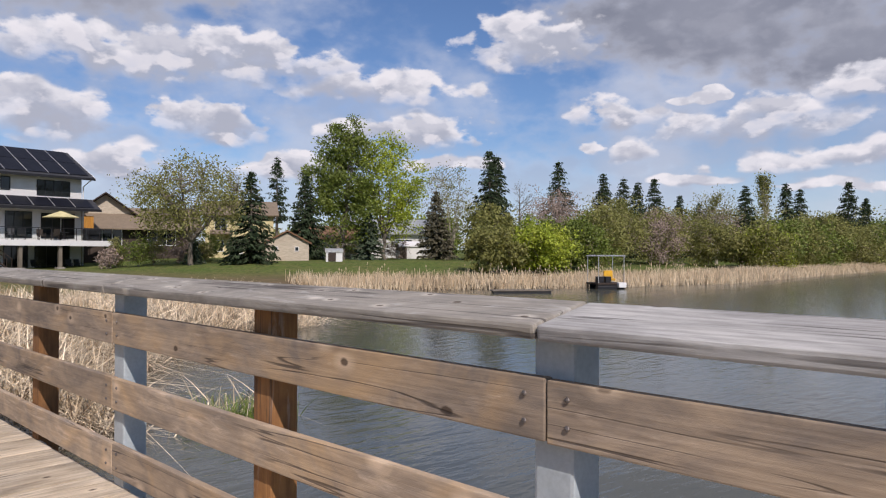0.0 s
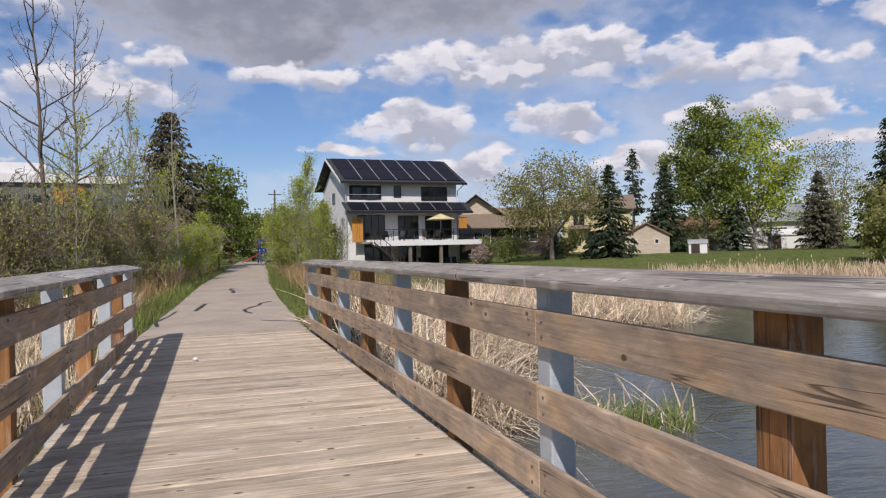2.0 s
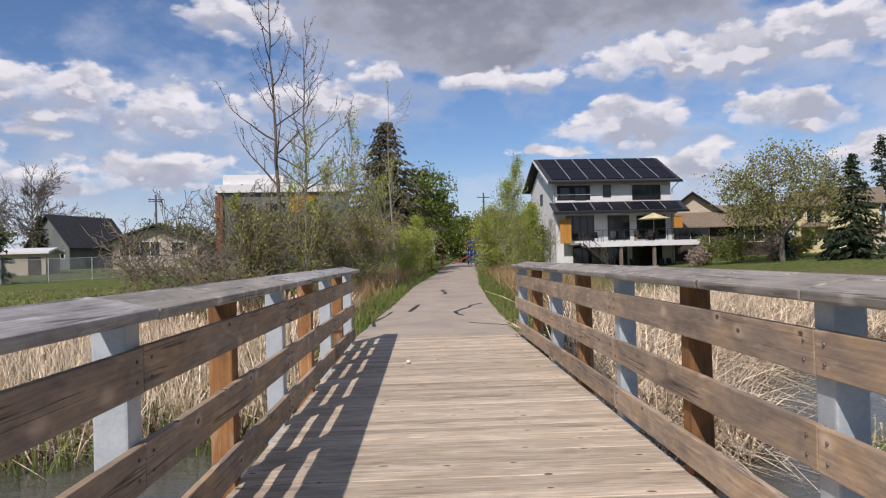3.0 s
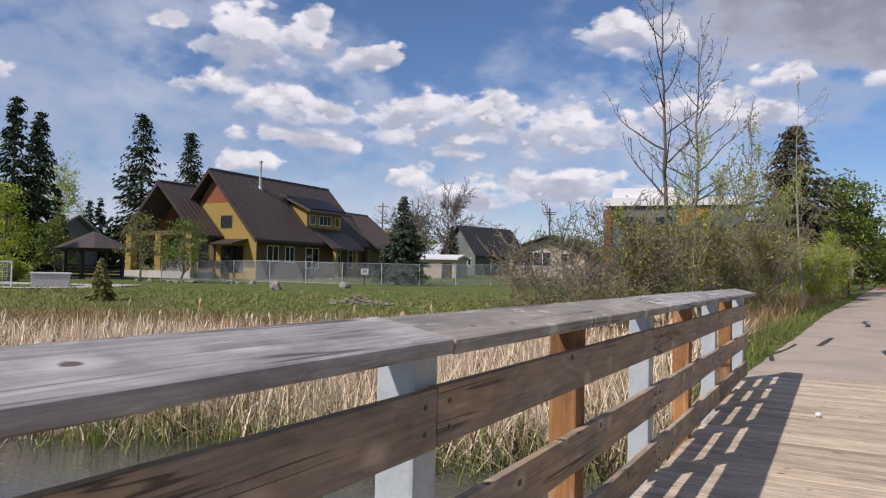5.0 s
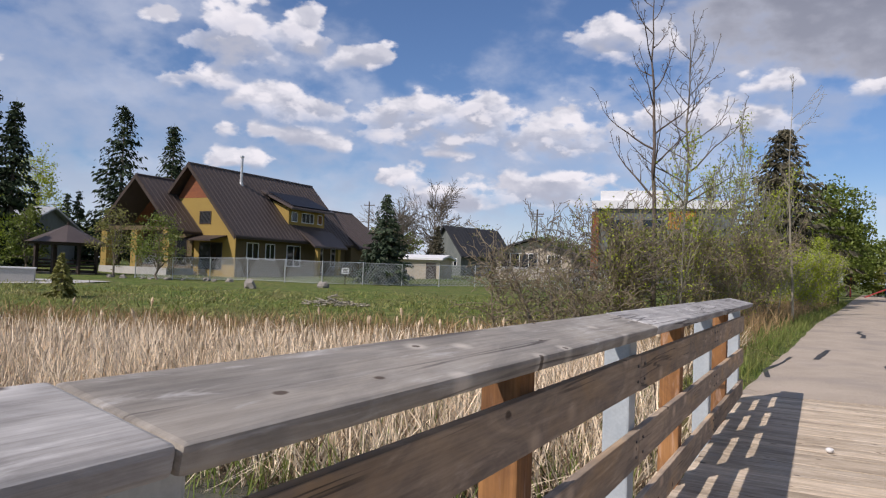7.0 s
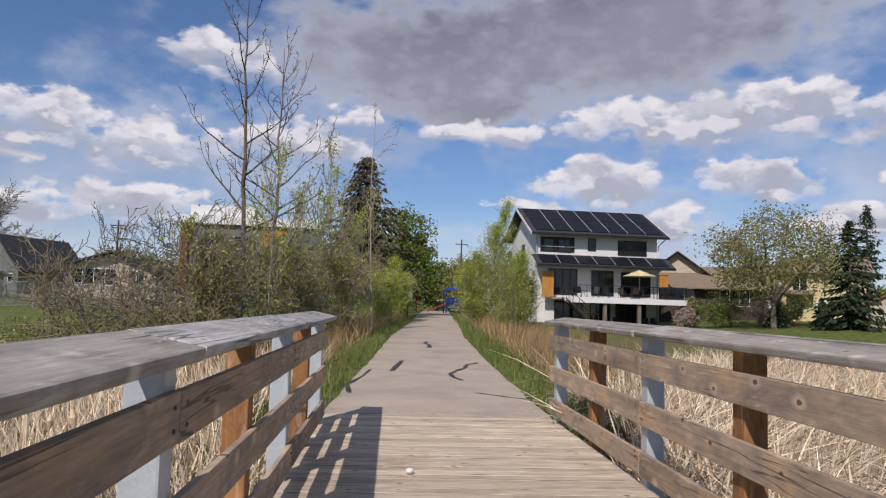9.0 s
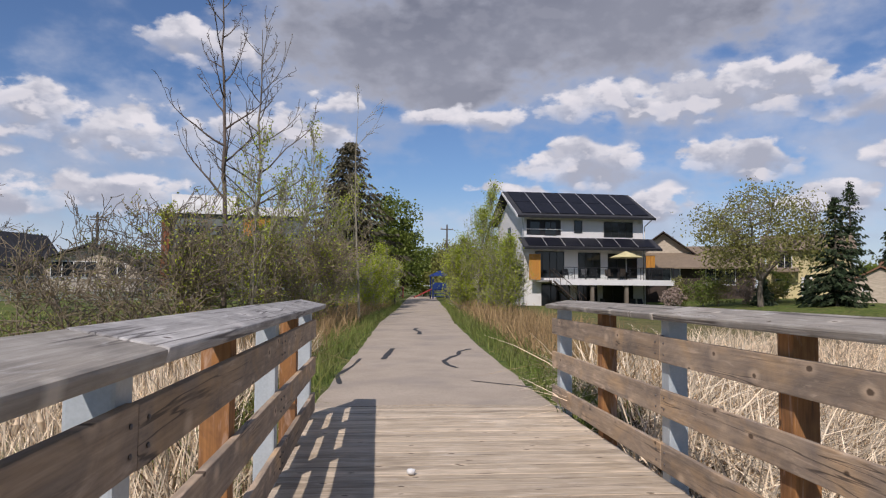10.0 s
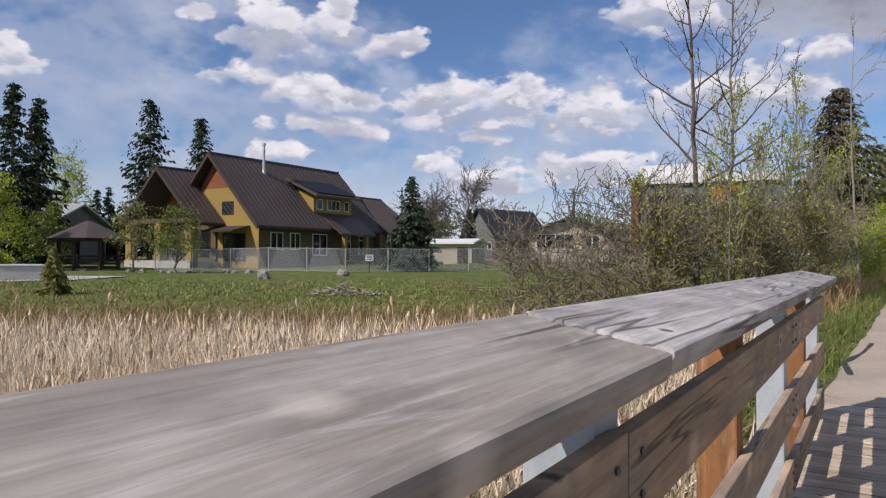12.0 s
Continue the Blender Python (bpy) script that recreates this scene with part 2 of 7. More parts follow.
def wood(name, base, second, third, grain=1.0, per_object=0.15, rough=0.8, knots=(0.06, 0.035, 0.02), streaks=0.7, knot_map=(0.8, 1.5, 1.5), pale=1.7, upright=False, cracks=1.0):
    """Weathered board with its grain along local x: streaks, blotches, dark knots and long cracks."""
    m = bpy.data.materials.new(name)
    m.use_nodes = True
    t = m.node_tree
    t.nodes.clear()
    out, b = t.nodes.new("ShaderNodeOutputMaterial"), t.nodes.new("ShaderNodeBsdfPrincipled")
    t.links.new(b.outputs[0], out.inputs[0])
    coord, info = t.nodes.new("ShaderNodeTexCoord"), t.nodes.new("ShaderNodeObjectInfo")
    shift = t.nodes.new("ShaderNodeCombineXYZ")
    for k in range(3):
        t.links.new(wmath(t, "MULTIPLY", info.outputs["Random"], 41.0 + 13 * k), shift.inputs[k])
    move = t.nodes.new("ShaderNodeVectorMath")
    t.links.new(coord.outputs["Object"], move.inputs[0])
    t.links.new(shift.outputs[0], move.inputs[1])

    def tex(stretch, s, d, rough_=0.6, distort=0.0):
        mp, n = t.nodes.new("ShaderNodeMapping"), t.nodes.new("ShaderNodeTexNoise")
        mp.inputs["Scale"].default_value = stretch
        n.inputs["Scale"].default_value, n.inputs["Detail"].default_value, n.inputs["Roughness"].default_value, n.inputs["Distortion"].default_value = s, d, rough_, distort
        t.links.new(move.outputs[0], mp.inputs[0])
        t.links.new(mp.outputs[0], n.inputs["Vector"])
        return n.outputs["Fac"]

    def ramp(v, lo, hi):
        r = t.nodes.new("ShaderNodeMapRange")
        t.links.new(v, r.inputs[0])
        r.inputs[1].default_value, r.inputs[2].default_value = lo, hi
        return r.outputs[0]

    def mix(fac, a, b2, kind="MIX"):
        x = t.nodes.new("ShaderNodeMix")
        x.data_type, x.blend_type = "RGBA", kind
        for slot, v in zip((x.inputs[0], x.inputs[6], x.inputs[7]), (fac, a, b2)):
            if isinstance(v, tuple):
                slot.default_value = (*v, 1)
            elif isinstance(v, (int, float)):
                slot.default_value = v
            else:
                t.links.new(v, slot)
        return x.outputs[2]

    streak = tex((0.04, 1, 1), 60 * grain, 8, 0.7)
    blotch = tex((0.45, 1, 1), 5.5, 6, 0.65, 1.2)
    patch = tex((0.5, 1, 1), 2.6, 5, 0.6, 0.8)
    col = mix(ramp(blotch, 0.36, 0.66), base, second)
    col = mix(wmath(t, "MULTIPLY", ramp(patch, 0.5, 0.68), 0.8), col, third)
    stain = tex((0.3, 1, 1), 2.3, 5, 0.62, 1.0)
    col = mix(wmath(t, "MULTIPLY", ramp(stain, 0.52, 0.68), 0.6), col, tuple(c * 0.6 for c in second))
    scuff = tex((0.16, 1, 1), 17, 5, 0.66, 0.7)
    col = mix(wmath(t, "MULTIPLY", ramp(scuff, 0.57, 0.70), 0.6), col, tuple(min(1, c * 0.75 + 0.22) for c in third))
    col = mix(streaks, col, mix(ramp(streak, 0.32, 0.68), (0.62, 0.60, 0.58), (1.3, 1.3, 1.3)), "MULTIPLY")
    vor, mp = t.nodes.new("ShaderNodeTexVoronoi"), t.nodes.new("ShaderNodeMapping")
    mp.inputs["Scale"].default_value = knot_map
    vor.voronoi_dimensions = "2D"
    if upright:
        mp.inputs["Rotation"].default_value = (math.pi / 2, 0, 0)
    vor.inputs["Scale"].default_value = 2.4
    t.links.new(move.outputs[0], mp.inputs[0])
    t.links.new(mp.outputs[0], vor.inputs["Vector"])
    some = t.nodes.new("ShaderNodeSeparateColor")
    t.links.new(vor.outputs["Color"], some.inputs[0])
    ragged = wmath(t, "ADD", vor.outputs["Distance"], wmath(t, "MULTIPLY", wmath(t, "SUBTRACT", tex((0.5, 1, 1), 22, 3), 0.5), 0.09))
    knot = wmath(t, "MULTIPLY", ramp(ragged, 0.060, 0.035), ramp(some.outputs[0], 0.35, 0.5))
    halo = wmath(t, "MULTIPLY", ramp(ragged, 0.17, 0.05), ramp(some.outputs[1], 0.25, 0.6))
    col = mix(wmath(t, "MULTIPLY", halo, 0.6), col, tuple(min(1, c * pale) for c in base))
    col = mix(wmath(t, "MULTIPLY", knot, 0.85), col, knots)
    line = wmath(t, "ABSOLUTE", wmath(t, "SUBTRACT", tex((0.03, 1, 1), 11, 3, 0.45), 0.5))
    crack = wmath(t, "MULTIPLY", ramp(line, 0.010 * cracks, 0.003 * cracks), ramp(tex((0.3, 1, 1), 3.1, 2), 0.50 - 0.05 * (cracks - 1), 0.58 - 0.05 * (cracks - 1)))
    col = mix(wmath(t, "MULTIPLY", crack, 0.75), col, (0.05, 0.04, 0.035))
    hsv = t.nodes.new("ShaderNodeHueSaturation")
    t.links.new(col, hsv.inputs["Color"])
    t.links.new(wmath(t, "MULTIPLY_ADD", info.outputs["Random"], 2 * per_object, 1 - per_object), hsv.inputs["Value"])
    t.links.new(hsv.outputs[0], b.inputs["Base Color"])
    b.inputs["Roughness"].default_value, b.inputs["Specular IOR Level"].default_value = rough, 0.35
    bp = t.nodes.new("ShaderNodeBump")
    bp.inputs["Strength"].default_value, bp.inputs["Distance"].default_value = 0.5, 0.004
    t.links.new(wmath(t, "SUBTRACT", streak, wmath(t, "MULTIPLY", crack, 0.8)), bp.inputs["Height"])
    t.links.new(bp.outputs[0], b.inputs["Normal"])
    return m


CAP = wood("weathered_cap_wood", (0.35, 0.315, 0.262), (0.25, 0.23, 0.198), (0.46, 0.43, 0.375), per_object=0.10, streaks=0.6, knot_map=(1.3, 2.1, 2.1), pale=2.0, cracks=2.2)
SILVER = wood("silvered_cap_wood", (0.40, 0.385, 0.36), (0.27, 0.26, 0.245), (0.55, 0.53, 0.49), per_object=0.05, streaks=0.85, knot_map=(0.8, 1.3, 1.3), pale=1.8, cracks=1.9)
BOARD = wood("stained_board_wood", (0.445, 0.335, 0.23), (0.26, 0.21, 0.165), (0.55, 0.365, 0.195), per_object=0.18, streaks=0.62, knot_map=(0.9, 1.5, 1.5), upright=True, cracks=1.1)
PLANK = wood("deck_plank_wood", (0.575, 0.48, 0.36), (0.46, 0.375, 0.27), (0.65, 0.555, 0.43), grain=1.1, per_object=0.19, streaks=1.0, pale=1.25)
POST = wood("brown_post_wood", (0.32, 0.15, 0.05), (0.20, 0.095, 0.04), (0.38, 0.19, 0.07), per_object=0.12)
STEEL = material("galvanised_steel", (0.48, 0.525, 0.535), (0.40, 0.445, 0.465), rough=0.5, scale=9, fine=70, bump=0.05, metal=0.15, wash=0.2)
BOLT = material("bolt_steel", (0.20, 0.175, 0.16), rough=0.5, metal=0.6, scale=30)
TAR = material("crack_sealer", (0.035, 0.034, 0.034), (0.06, 0.058, 0.055), rough=0.6, scale=12)
ASPHALT = material("old_asphalt", (0.46, 0.385, 0.30), (0.39, 0.325, 0.25), rough=0.92, scale=1.2, fine=55, third=(0.33, 0.285, 0.235), bump=0.3, wash=0.55)
REED = material("dry_reed", (0.84, 0.72, 0.54), (0.66, 0.52, 0.35), rough=0.75, scale=0.6, fine=9, bump=0, per_island=0.62, wash=0.4, translucent=0.2)
REED_FAR = material("pale_reed", (0.74, 0.61, 0.42), (0.64, 0.50, 0.33), rough=0.75, scale=0.3, fine=6, bump=0, per_island=0.3, wash=0.35, translucent=0.25)
RUSH = material("green_rush", (0.16, 0.24, 0.04), (0.24, 0.27, 0.07), rough=0.6, scale=1.5, fine=20, bump=0, per_island=0.35, translucent=0.3)
GRASS = material("spring_grass", (0.13, 0.195, 0.03), (0.23, 0.225, 0.075), rough=0.7, scale=1.0, fine=12, bump=0, per_island=0.4, translucent=0.3)
LAWN = material("thin_spring_lawn", (0.21, 0.245, 0.055), (0.32, 0.285, 0.12), rough=0.75, scale=0.5, fine=7, bump=0, per_island=0.4, translucent=0.25)
TUSSOCK = material("dry_grass", (0.42, 0.29, 0.14), (0.31, 0.20, 0.10), rough=0.8, scale=1.0, fine=12, bump=0, per_island=0.4, translucent=0.2)
BARK = material("grey_bark", (0.20, 0.17, 0.135), (0.13, 0.11, 0.085), rough=0.9, scale=3, fine=25, stretch=(1, 1, 0.3))
BARK_DARK = material("dark_bark", (0.085, 0.068, 0.055), (0.15, 0.115, 0.09), rough=0.9, scale=3, fine=25, stretch=(1, 1, 0.3))
BARK_PALE = material("pale_bark", (0.36, 0.33, 0.25), (0.26, 0.23, 0.16), rough=0.8, scale=3, fine=25, stretch=(1, 1, 0.4))
TWIG = material("twig_bark", (0.185, 0.15, 0.10), (0.29, 0.24, 0.155), rough=0.9, scale=2, fine=20)
STALK = material("rotten_stalk", (0.17, 0.11, 0.06), (0.10, 0.065, 0.038), rough=0.85, scale=1.0, fine=12, bump=0, per_island=0.45)
TWIG_RED = material("reddish_twigs", (0.28, 0.21, 0.17), (0.35, 0.27, 0.22), rough=0.9, scale=1, fine=20)
LEAF_NEW = material("fresh_leaf", (0.32, 0.40, 0.035), (0.42, 0.46, 0.06), rough=0.55, scale=0.6, fine=8, bump=0, per_island=0.35, translucent=0.35)
LEAF = material("green_leaf", (0.14, 0.19, 0.03), (0.19, 0.23, 0.045), rough=0.55, scale=0.4, fine=8, bump=0, per_island=0.4, translucent=0.3)
LEAF_OLIVE = material("olive_leaf", (0.21, 0.215, 0.055), (0.28, 0.27, 0.085), rough=0.6, scale=0.5, fine=8, bump=0, per_island=0.35, translucent=0.3)
NEEDLE = material("spruce_needles", (0.030, 0.047, 0.022), (0.048, 0.066, 0.034), rough=0.8, spec=0.1, scale=0.7, fine=9, bump=0, per_island=0.45)
NEEDLE_BROWN = material("old_spruce_needles", (0.075, 0.07, 0.04), (0.11, 0.095, 0.055), rough=0.7, scale=0.7, fine=9, bump=0, per_island=0.45)
NEEDLE_PALE = material("blue_spruce_needles", (0.05, 0.072, 0.042), (0.075, 0.098, 0.06), rough=0.8, spec=0.1, scale=0.7, fine=9, bump=0, per_island=0.4)
WHITE = material("white_stucco", (0.72, 0.71, 0.69), (0.66, 0.65, 0.63), rough=0.85, scale=0.8, fine=20, wash=0.12, bump=0.1)
TRIM = material("white_trim", (0.72, 0.72, 0.70), rough=0.6, scale=2, wash=0.1, second=(0.66, 0.66, 0.65))
BLACK = material("black_metal", (0.022, 0.022, 0.025), rough=0.5, scale=3, metal=0.2, wash=0.3)
CHARCOAL = material("charcoal_roof", (0.035, 0.036, 0.04), (0.05, 0.05, 0.055), rough=0.75, scale=2, fine=25)
PANEL = material("solar_cell", (0.010, 0.011, 0.016), (0.014, 0.015, 0.022), rough=0.45, scale=1, fine=4, spec=0.12, bump=0, wash=0.2)
CEDAR = material("orange_cedar", (0.55, 0.26, 0.04), (0.45, 0.20, 0.04), rough=0.7, scale=2, fine=30, stretch=(1, 1, 0.2))
REDWOOD = material("red_cedar_siding", (0.26, 0.085, 0.03), (0.20, 0.065, 0.028), rough=0.7, scale=2, fine=30, stretch=(0.2, 1, 1))
OCHRE = material("ochre_stucco", (0.33, 0.225, 0.058), (0.30, 0.205, 0.054), rough=0.85, scale=1, fine=25, wash=0.2)
OLIVE = material("olive_brown_siding", (0.13, 0.095, 0.045), (0.11, 0.08, 0.04), rough=0.85, scale=1, fine=25, wash=0.25)
BROWNROOF = material("brown_metal_roof", (0.092, 0.07, 0.061), (0.076, 0.058, 0.051), rough=0.5, scale=1, fine=20, wash=0.2, metal=0.1)
TANROOF = material("tan_shingles", (0.24, 0.185, 0.13), (0.20, 0.155, 0.11), rough=0.9, scale=2, fine=18)
BEIGE = material("beige_siding", (0.50, 0.43, 0.33), (0.46, 0.39, 0.30), rough=0.85, scale=1, fine=14, stretch=(0.2, 0.2, 1))
CREAM = material("cream_siding", (0.62, 0.53, 0.29), (0.56, 0.48, 0.26), rough=0.8, scale=1, fine=14, stretch=(0.2, 0.2, 1), wash=0.2)
GREYSIDE = material("grey_green_siding", (0.16, 0.175, 0.16), (0.13, 0.145, 0.135), rough=0.8, scale=1, fine=10, stretch=(1, 1, 0.1))
DARKWALL = material("dark_brown_wall", (0.06, 0.042, 0.032), rough=0.8, scale=2)
REDROOF = material("rust_shingles", (0.22, 0.12, 0.065), (0.18, 0.10, 0.06), rough=0.9, scale=2, fine=18)
ZINC = material("galvanised_fence", (0.62, 0.63, 0.62), rough=0.5, metal=0.5, scale=5, wash=0.2)
CONCRETE = material("pale_concrete", (0.48, 0.46, 0.42), (0.40, 0.39, 0.36), rough=0.9, scale=1, fine=20)
STONE = material("field_stone", (0.33, 0.30, 0.25), (0.22, 0.20, 0.18), rough=0.9, scale=4, fine=30)
PLASTIC_BLUE = material("blue_plastic", (0.015, 0.04, 0.17), rough=0.4, scale=2, wash=0.2)
PLASTIC_RED = material("red_plastic", (0.42, 0.045, 0.04), rough=0.45, scale=2, wash=0.2)
YELLOW = material("yellow_plastic", (0.75, 0.42, 0.03), rough=0.45, scale=2, wash=0.15)
CANVAS = material("yellow_canvas", (0.70, 0.62, 0.32), rough=0.9, scale=2, wash=0.15)
POLEWOOD = material("utility_pole_wood", (0.10, 0.085, 0.07), (0.13, 0.11, 0.09), rough=0.9, scale=2, fine=30, stretch=(1, 1, 0.15))
PAPER = material("white_sign", (0.75, 0.75, 0.73), rough=0.6, scale=5, wash=0.1)


def glass_material():
    m = bpy.data.materials.new("window_glass")
    m.use_nodes = True
    b = m.node_tree.nodes["Principled BSDF"]
    b.inputs["Base Color"].default_value = (0.015, 0.018, 0.02, 1)
    b.inputs["Roughness"].default_value, b.inputs["IOR"].default_value = 0.06, 1.5
    return m


def clear_glass():
    m = bpy.data.materials.new("clear_glass")
    m.use_nodes = True
    b = m.node_tree.nodes["Principled BSDF"]
    b.inputs["Base Color"].default_value = (0.8, 0.85, 0.85, 1)
    b.inputs["Roughness"].default_value, b.inputs["Transmission Weight"].default_value, b.inputs["IOR"].default_value = 0.03, 1.0, 1.05
    return m


def water_material():
    m = bpy.data.materials.new("pond_water")
    m.use_nodes = True
    t = m.node_tree
    b = t.nodes["Principled BSDF"]
    b.inputs["Base Color"].default_value = (0.085, 0.088, 0.07, 1)
    b.inputs["Roughness"].default_value, b.inputs["IOR"].default_value = 0.13, 1.36
    coord, mp = t.nodes.new("ShaderNodeTexCoord"), t.nodes.new("ShaderNodeMapping")
    mp.inputs["Rotation"].default_value = (0, 0, radians(35))
    mp.inputs["Scale"].default_value = (0.35, 1, 1)
    t.links.new(coord.outputs["Object"], mp.inputs[0])
    height = None
    for s, w in ((3.2, 0.6), (9.0, 0.4), (0.7, 0.5)):
        n = t.nodes.new("ShaderNodeTexNoise")
        n.inputs["Scale"].default_value, n.inputs["Detail"].default_value = s, 2
        t.links.new(mp.outputs[0], n.inputs["Vector"])
        v = wmath(t, "MULTIPLY", n.outputs["Fac"], w)
        height = v if height is None else wmath(t, "ADD", height, v)
    bp = t.nodes.new("ShaderNodeBump")
    bp.inputs["Strength"].default_value, bp.inputs["Distance"].default_value = 0.55, 0.04
    t.links.new(height, bp.inputs["Height"])
    t.links.new(bp.outputs[0], b.inputs["Normal"])
    return m


def ground_material():
    """Mud and straw litter low by the water, mown lawn higher up, with dry and bare patches."""
    m = bpy.data.materials.new("ground_turf")
    m.use_nodes = True
    t = m.node_tree
    b = t.nodes["Principled BSDF"]
    geo, sep = t.nodes.new("ShaderNodeNewGeometry"), t.nodes.new("ShaderNodeSeparateXYZ")
    t.links.new(geo.outputs["Position"], sep.inputs[0])

    def tex(s, d):
        n = t.nodes.new("ShaderNodeTexNoise")
        n.inputs["Scale"].default_value, n.inputs["Detail"].default_value, n.inputs["Roughness"].default_value = s, d, 0.65
        t.links.new(geo.outputs["Position"], n.inputs["Vector"])
        return n.outputs["Fac"]

    def ramp(v, lo, hi):
        r = t.nodes.new("ShaderNodeMapRange")
        t.links.new(v, r.inputs[0])
        r.inputs[1].default_value, r.inputs[2].default_value = lo, hi
        return r.outputs[0]

    def mix(fac, a, b2):
        x = t.nodes.new("ShaderNodeMix")
        x.data_type = "RGBA"
        for slot, v in zip((x.inputs[0], x.inputs[6], x.inputs[7]), (fac, a, b2)):
            if isinstance(v, tuple):
                slot.default_value = (*v, 1)
            else:
                t.links.new(v, slot)
        return x.outputs[2]

    wide, mid, grain, tuft = tex(0.16, 5), tex(0.8, 6), tex(11, 6), tex(2.6, 5)
    lawn = mix(ramp(wide, 0.35, 0.65), (0.105, 0.16, 0.028), (0.16, 0.18, 0.045))
    lawn = mix(ramp(mid, 0.47, 0.74), lawn, (0.21, 0.17, 0.075))
    lawn = mix(ramp(tuft, 0.46, 0.64), lawn, (0.045, 0.075, 0.016))
    straw = mix(ramp(mid, 0.35, 0.65), (0.22, 0.155, 0.085), (0.13, 0.09, 0.05))
    mud = mix(ramp(mid, 0.3, 0.7), (0.075, 0.058, 0.038), (0.12, 0.09, 0.055))
    level = wmath(t, "ADD", sep.outputs[2], wmath(t, "MULTIPLY_ADD", mid, 0.5, -0.25))
    col = mix(ramp(level, -0.80, -0.62), mud, straw)
    col = mix(ramp(level, -0.44, -0.08), col, lawn)
    dark = mix(ramp(grain, 0.3, 0.7), (0.5, 0.5, 0.5), (1.3, 1.3, 1.3))
    x = t.nodes.new("ShaderNodeMix")
    x.data_type, x.blend_type = "RGBA", "MULTIPLY"
    x.inputs[0].default_value = 0.7
    t.links.new(col, x.inputs[6])
    t.links.new(dark, x.inputs[7])
    t.links.new(x.outputs[2], b.inputs["Base Color"])
    b.inputs["Roughness"].default_value, b.inputs["Specular IOR Level"].default_value = 0.95, 0.2
    bp = t.nodes.new("ShaderNodeBump")
    bp.inputs["Strength"].default_value, bp.inputs["Distance"].default_value = 0.6, 0.06
    t.links.new(grain, bp.inputs["Height"])
    t.links.new(bp.outputs[0], b.inputs["Normal"])
    return m


GLASS, CLEAR, WATER, TURF = glass_material(), clear_glass(), water_material(), ground_material()


# ---- mesh helpers ----
def mesh_of(name, bm, mat, smooth=False):
    me = bpy.data.meshes.new(name)
    bm.normal_update()
    bm.to_mesh(me)
    bm.free()
    me.materials.append(mat)
    if smooth:
        me.polygons.foreach_set("use_smooth", [True] * len(me.polygons))
    return me


def part(name, bm, mat, parent, label="", smooth=False):
    ob = new(name, mesh_of(name, bm, mat, smooth))
    ob.parent = parent
    if label:
        tagged(ob, label)
    return ob


def raw_mesh(name, verts, faces, mat, smooth=False):
    me = bpy.data.meshes.new(name)
    me.from_pydata(verts, [], faces)
    me.materials.append(mat)
    if smooth:
        me.polygons.foreach_set("use_smooth", [True] * len(me.polygons))
    return me


def array_mesh(name, verts, quads, mat):
    """A mesh of quads from numpy arrays."""
    me = bpy.data.meshes.new(name)
    n, q = len(verts), len(quads)
    me.vertices.add(n)
    me.vertices.foreach_set("co", np.asarray(verts, dtype=np.float32).ravel())
    me.loops.add(q * 4)
    me.loops.foreach_set("vertex_index", np.asarray(quads, dtype=np.int32).ravel())
    me.polygons.add(q)
    me.polygons.foreach_set("loop_start", np.arange(q, dtype=np.int32) * 4)
    me.polygons.foreach_set("loop_total", np.full(q, 4, dtype=np.int32))
    me.update(calc_edges=True)
    me.materials.append(mat)
    return me


def empty(name, m, label="", category="", group="", kind=""):
    ob = new(name)
    ob.matrix_world = m
    return tagged(ob, label, category, group, kind)


def box(bm, x0, x1, y0, y1, z0, z1, bevel=0.0):
    m = Matrix.Translation(((x0 + x1) / 2, (y0 + y1) / 2, (z0 + z1) / 2)) @ Matrix.Diagonal((abs(x1 - x0), abs(y1 - y0), abs(z1 - z0), 1))
    made = bmesh.ops.create_cube(bm, size=1, matrix=m)
    if bevel:
        edges = {e for v in made["verts"] for e in v.link_edges}
        bmesh.ops.bevel(bm, geom=list(edges), offset=bevel, segments=2, profile=0.6, affect="EDGES")
    return bm


def boxed(x0, x1, y0, y1, z0, z1, bevel=0.0):
    return box(bmesh.new(), x0, x1, y0, y1, z0, z1, bevel)


def bar(bm, a, b, r, sides=6, r2=None):
    a, b = Vector(a), Vector(b)
    d = b - a
    m = Matrix.Translation((a + b) / 2) @ d.to_track_quat("Z", "Y").to_matrix().to_4x4()
    bmesh.ops.create_cone(bm, cap_ends=True, segments=sides, radius1=r, radius2=r if r2 is None else r2, depth=d.length, matrix=m)
    return bm


def prism(bm, outline, y0, y1):
    """An outline in x and z, pushed from y0 to y1."""
    a = [bm.verts.new((x, y0, z)) for x, z in outline]
    b = [bm.verts.new((x, y1, z)) for x, z in outline]
    bm.faces.new(a)
    bm.faces.new(b[::-1])
    n = len(a)
    for i in range(n):
        bm.faces.new((a[i], b[i], b[(i + 1) % n], a[(i + 1) % n]))
    bmesh.ops.recalc_face_normals(bm, faces=bm.faces)
    return bm


def slab(bm, a, b, c, d, thick):
    """A sloping slab: four top corners, thickened downwards."""
    top = [bm.verts.new(Vector(p)) for p in (a, b, c, d)]
    low = [bm.verts.new(Vector(p) - Vector((0, 0, thick))) for p in (a, b, c, d)]
    bm.faces.new(top)
    bm.faces.new(low[::-1])
    for i in range(4):
        bm.faces.new((top[i], low[i], low[(i + 1) % 4], top[(i + 1) % 4]))
    bmesh.ops.recalc_face_normals(bm, faces=bm.faces)
    return bm


# ---- ground, water, path ----
POND = -0.95


def table(v, xs, ys):
    return float(np.interp(v, xs, ys))


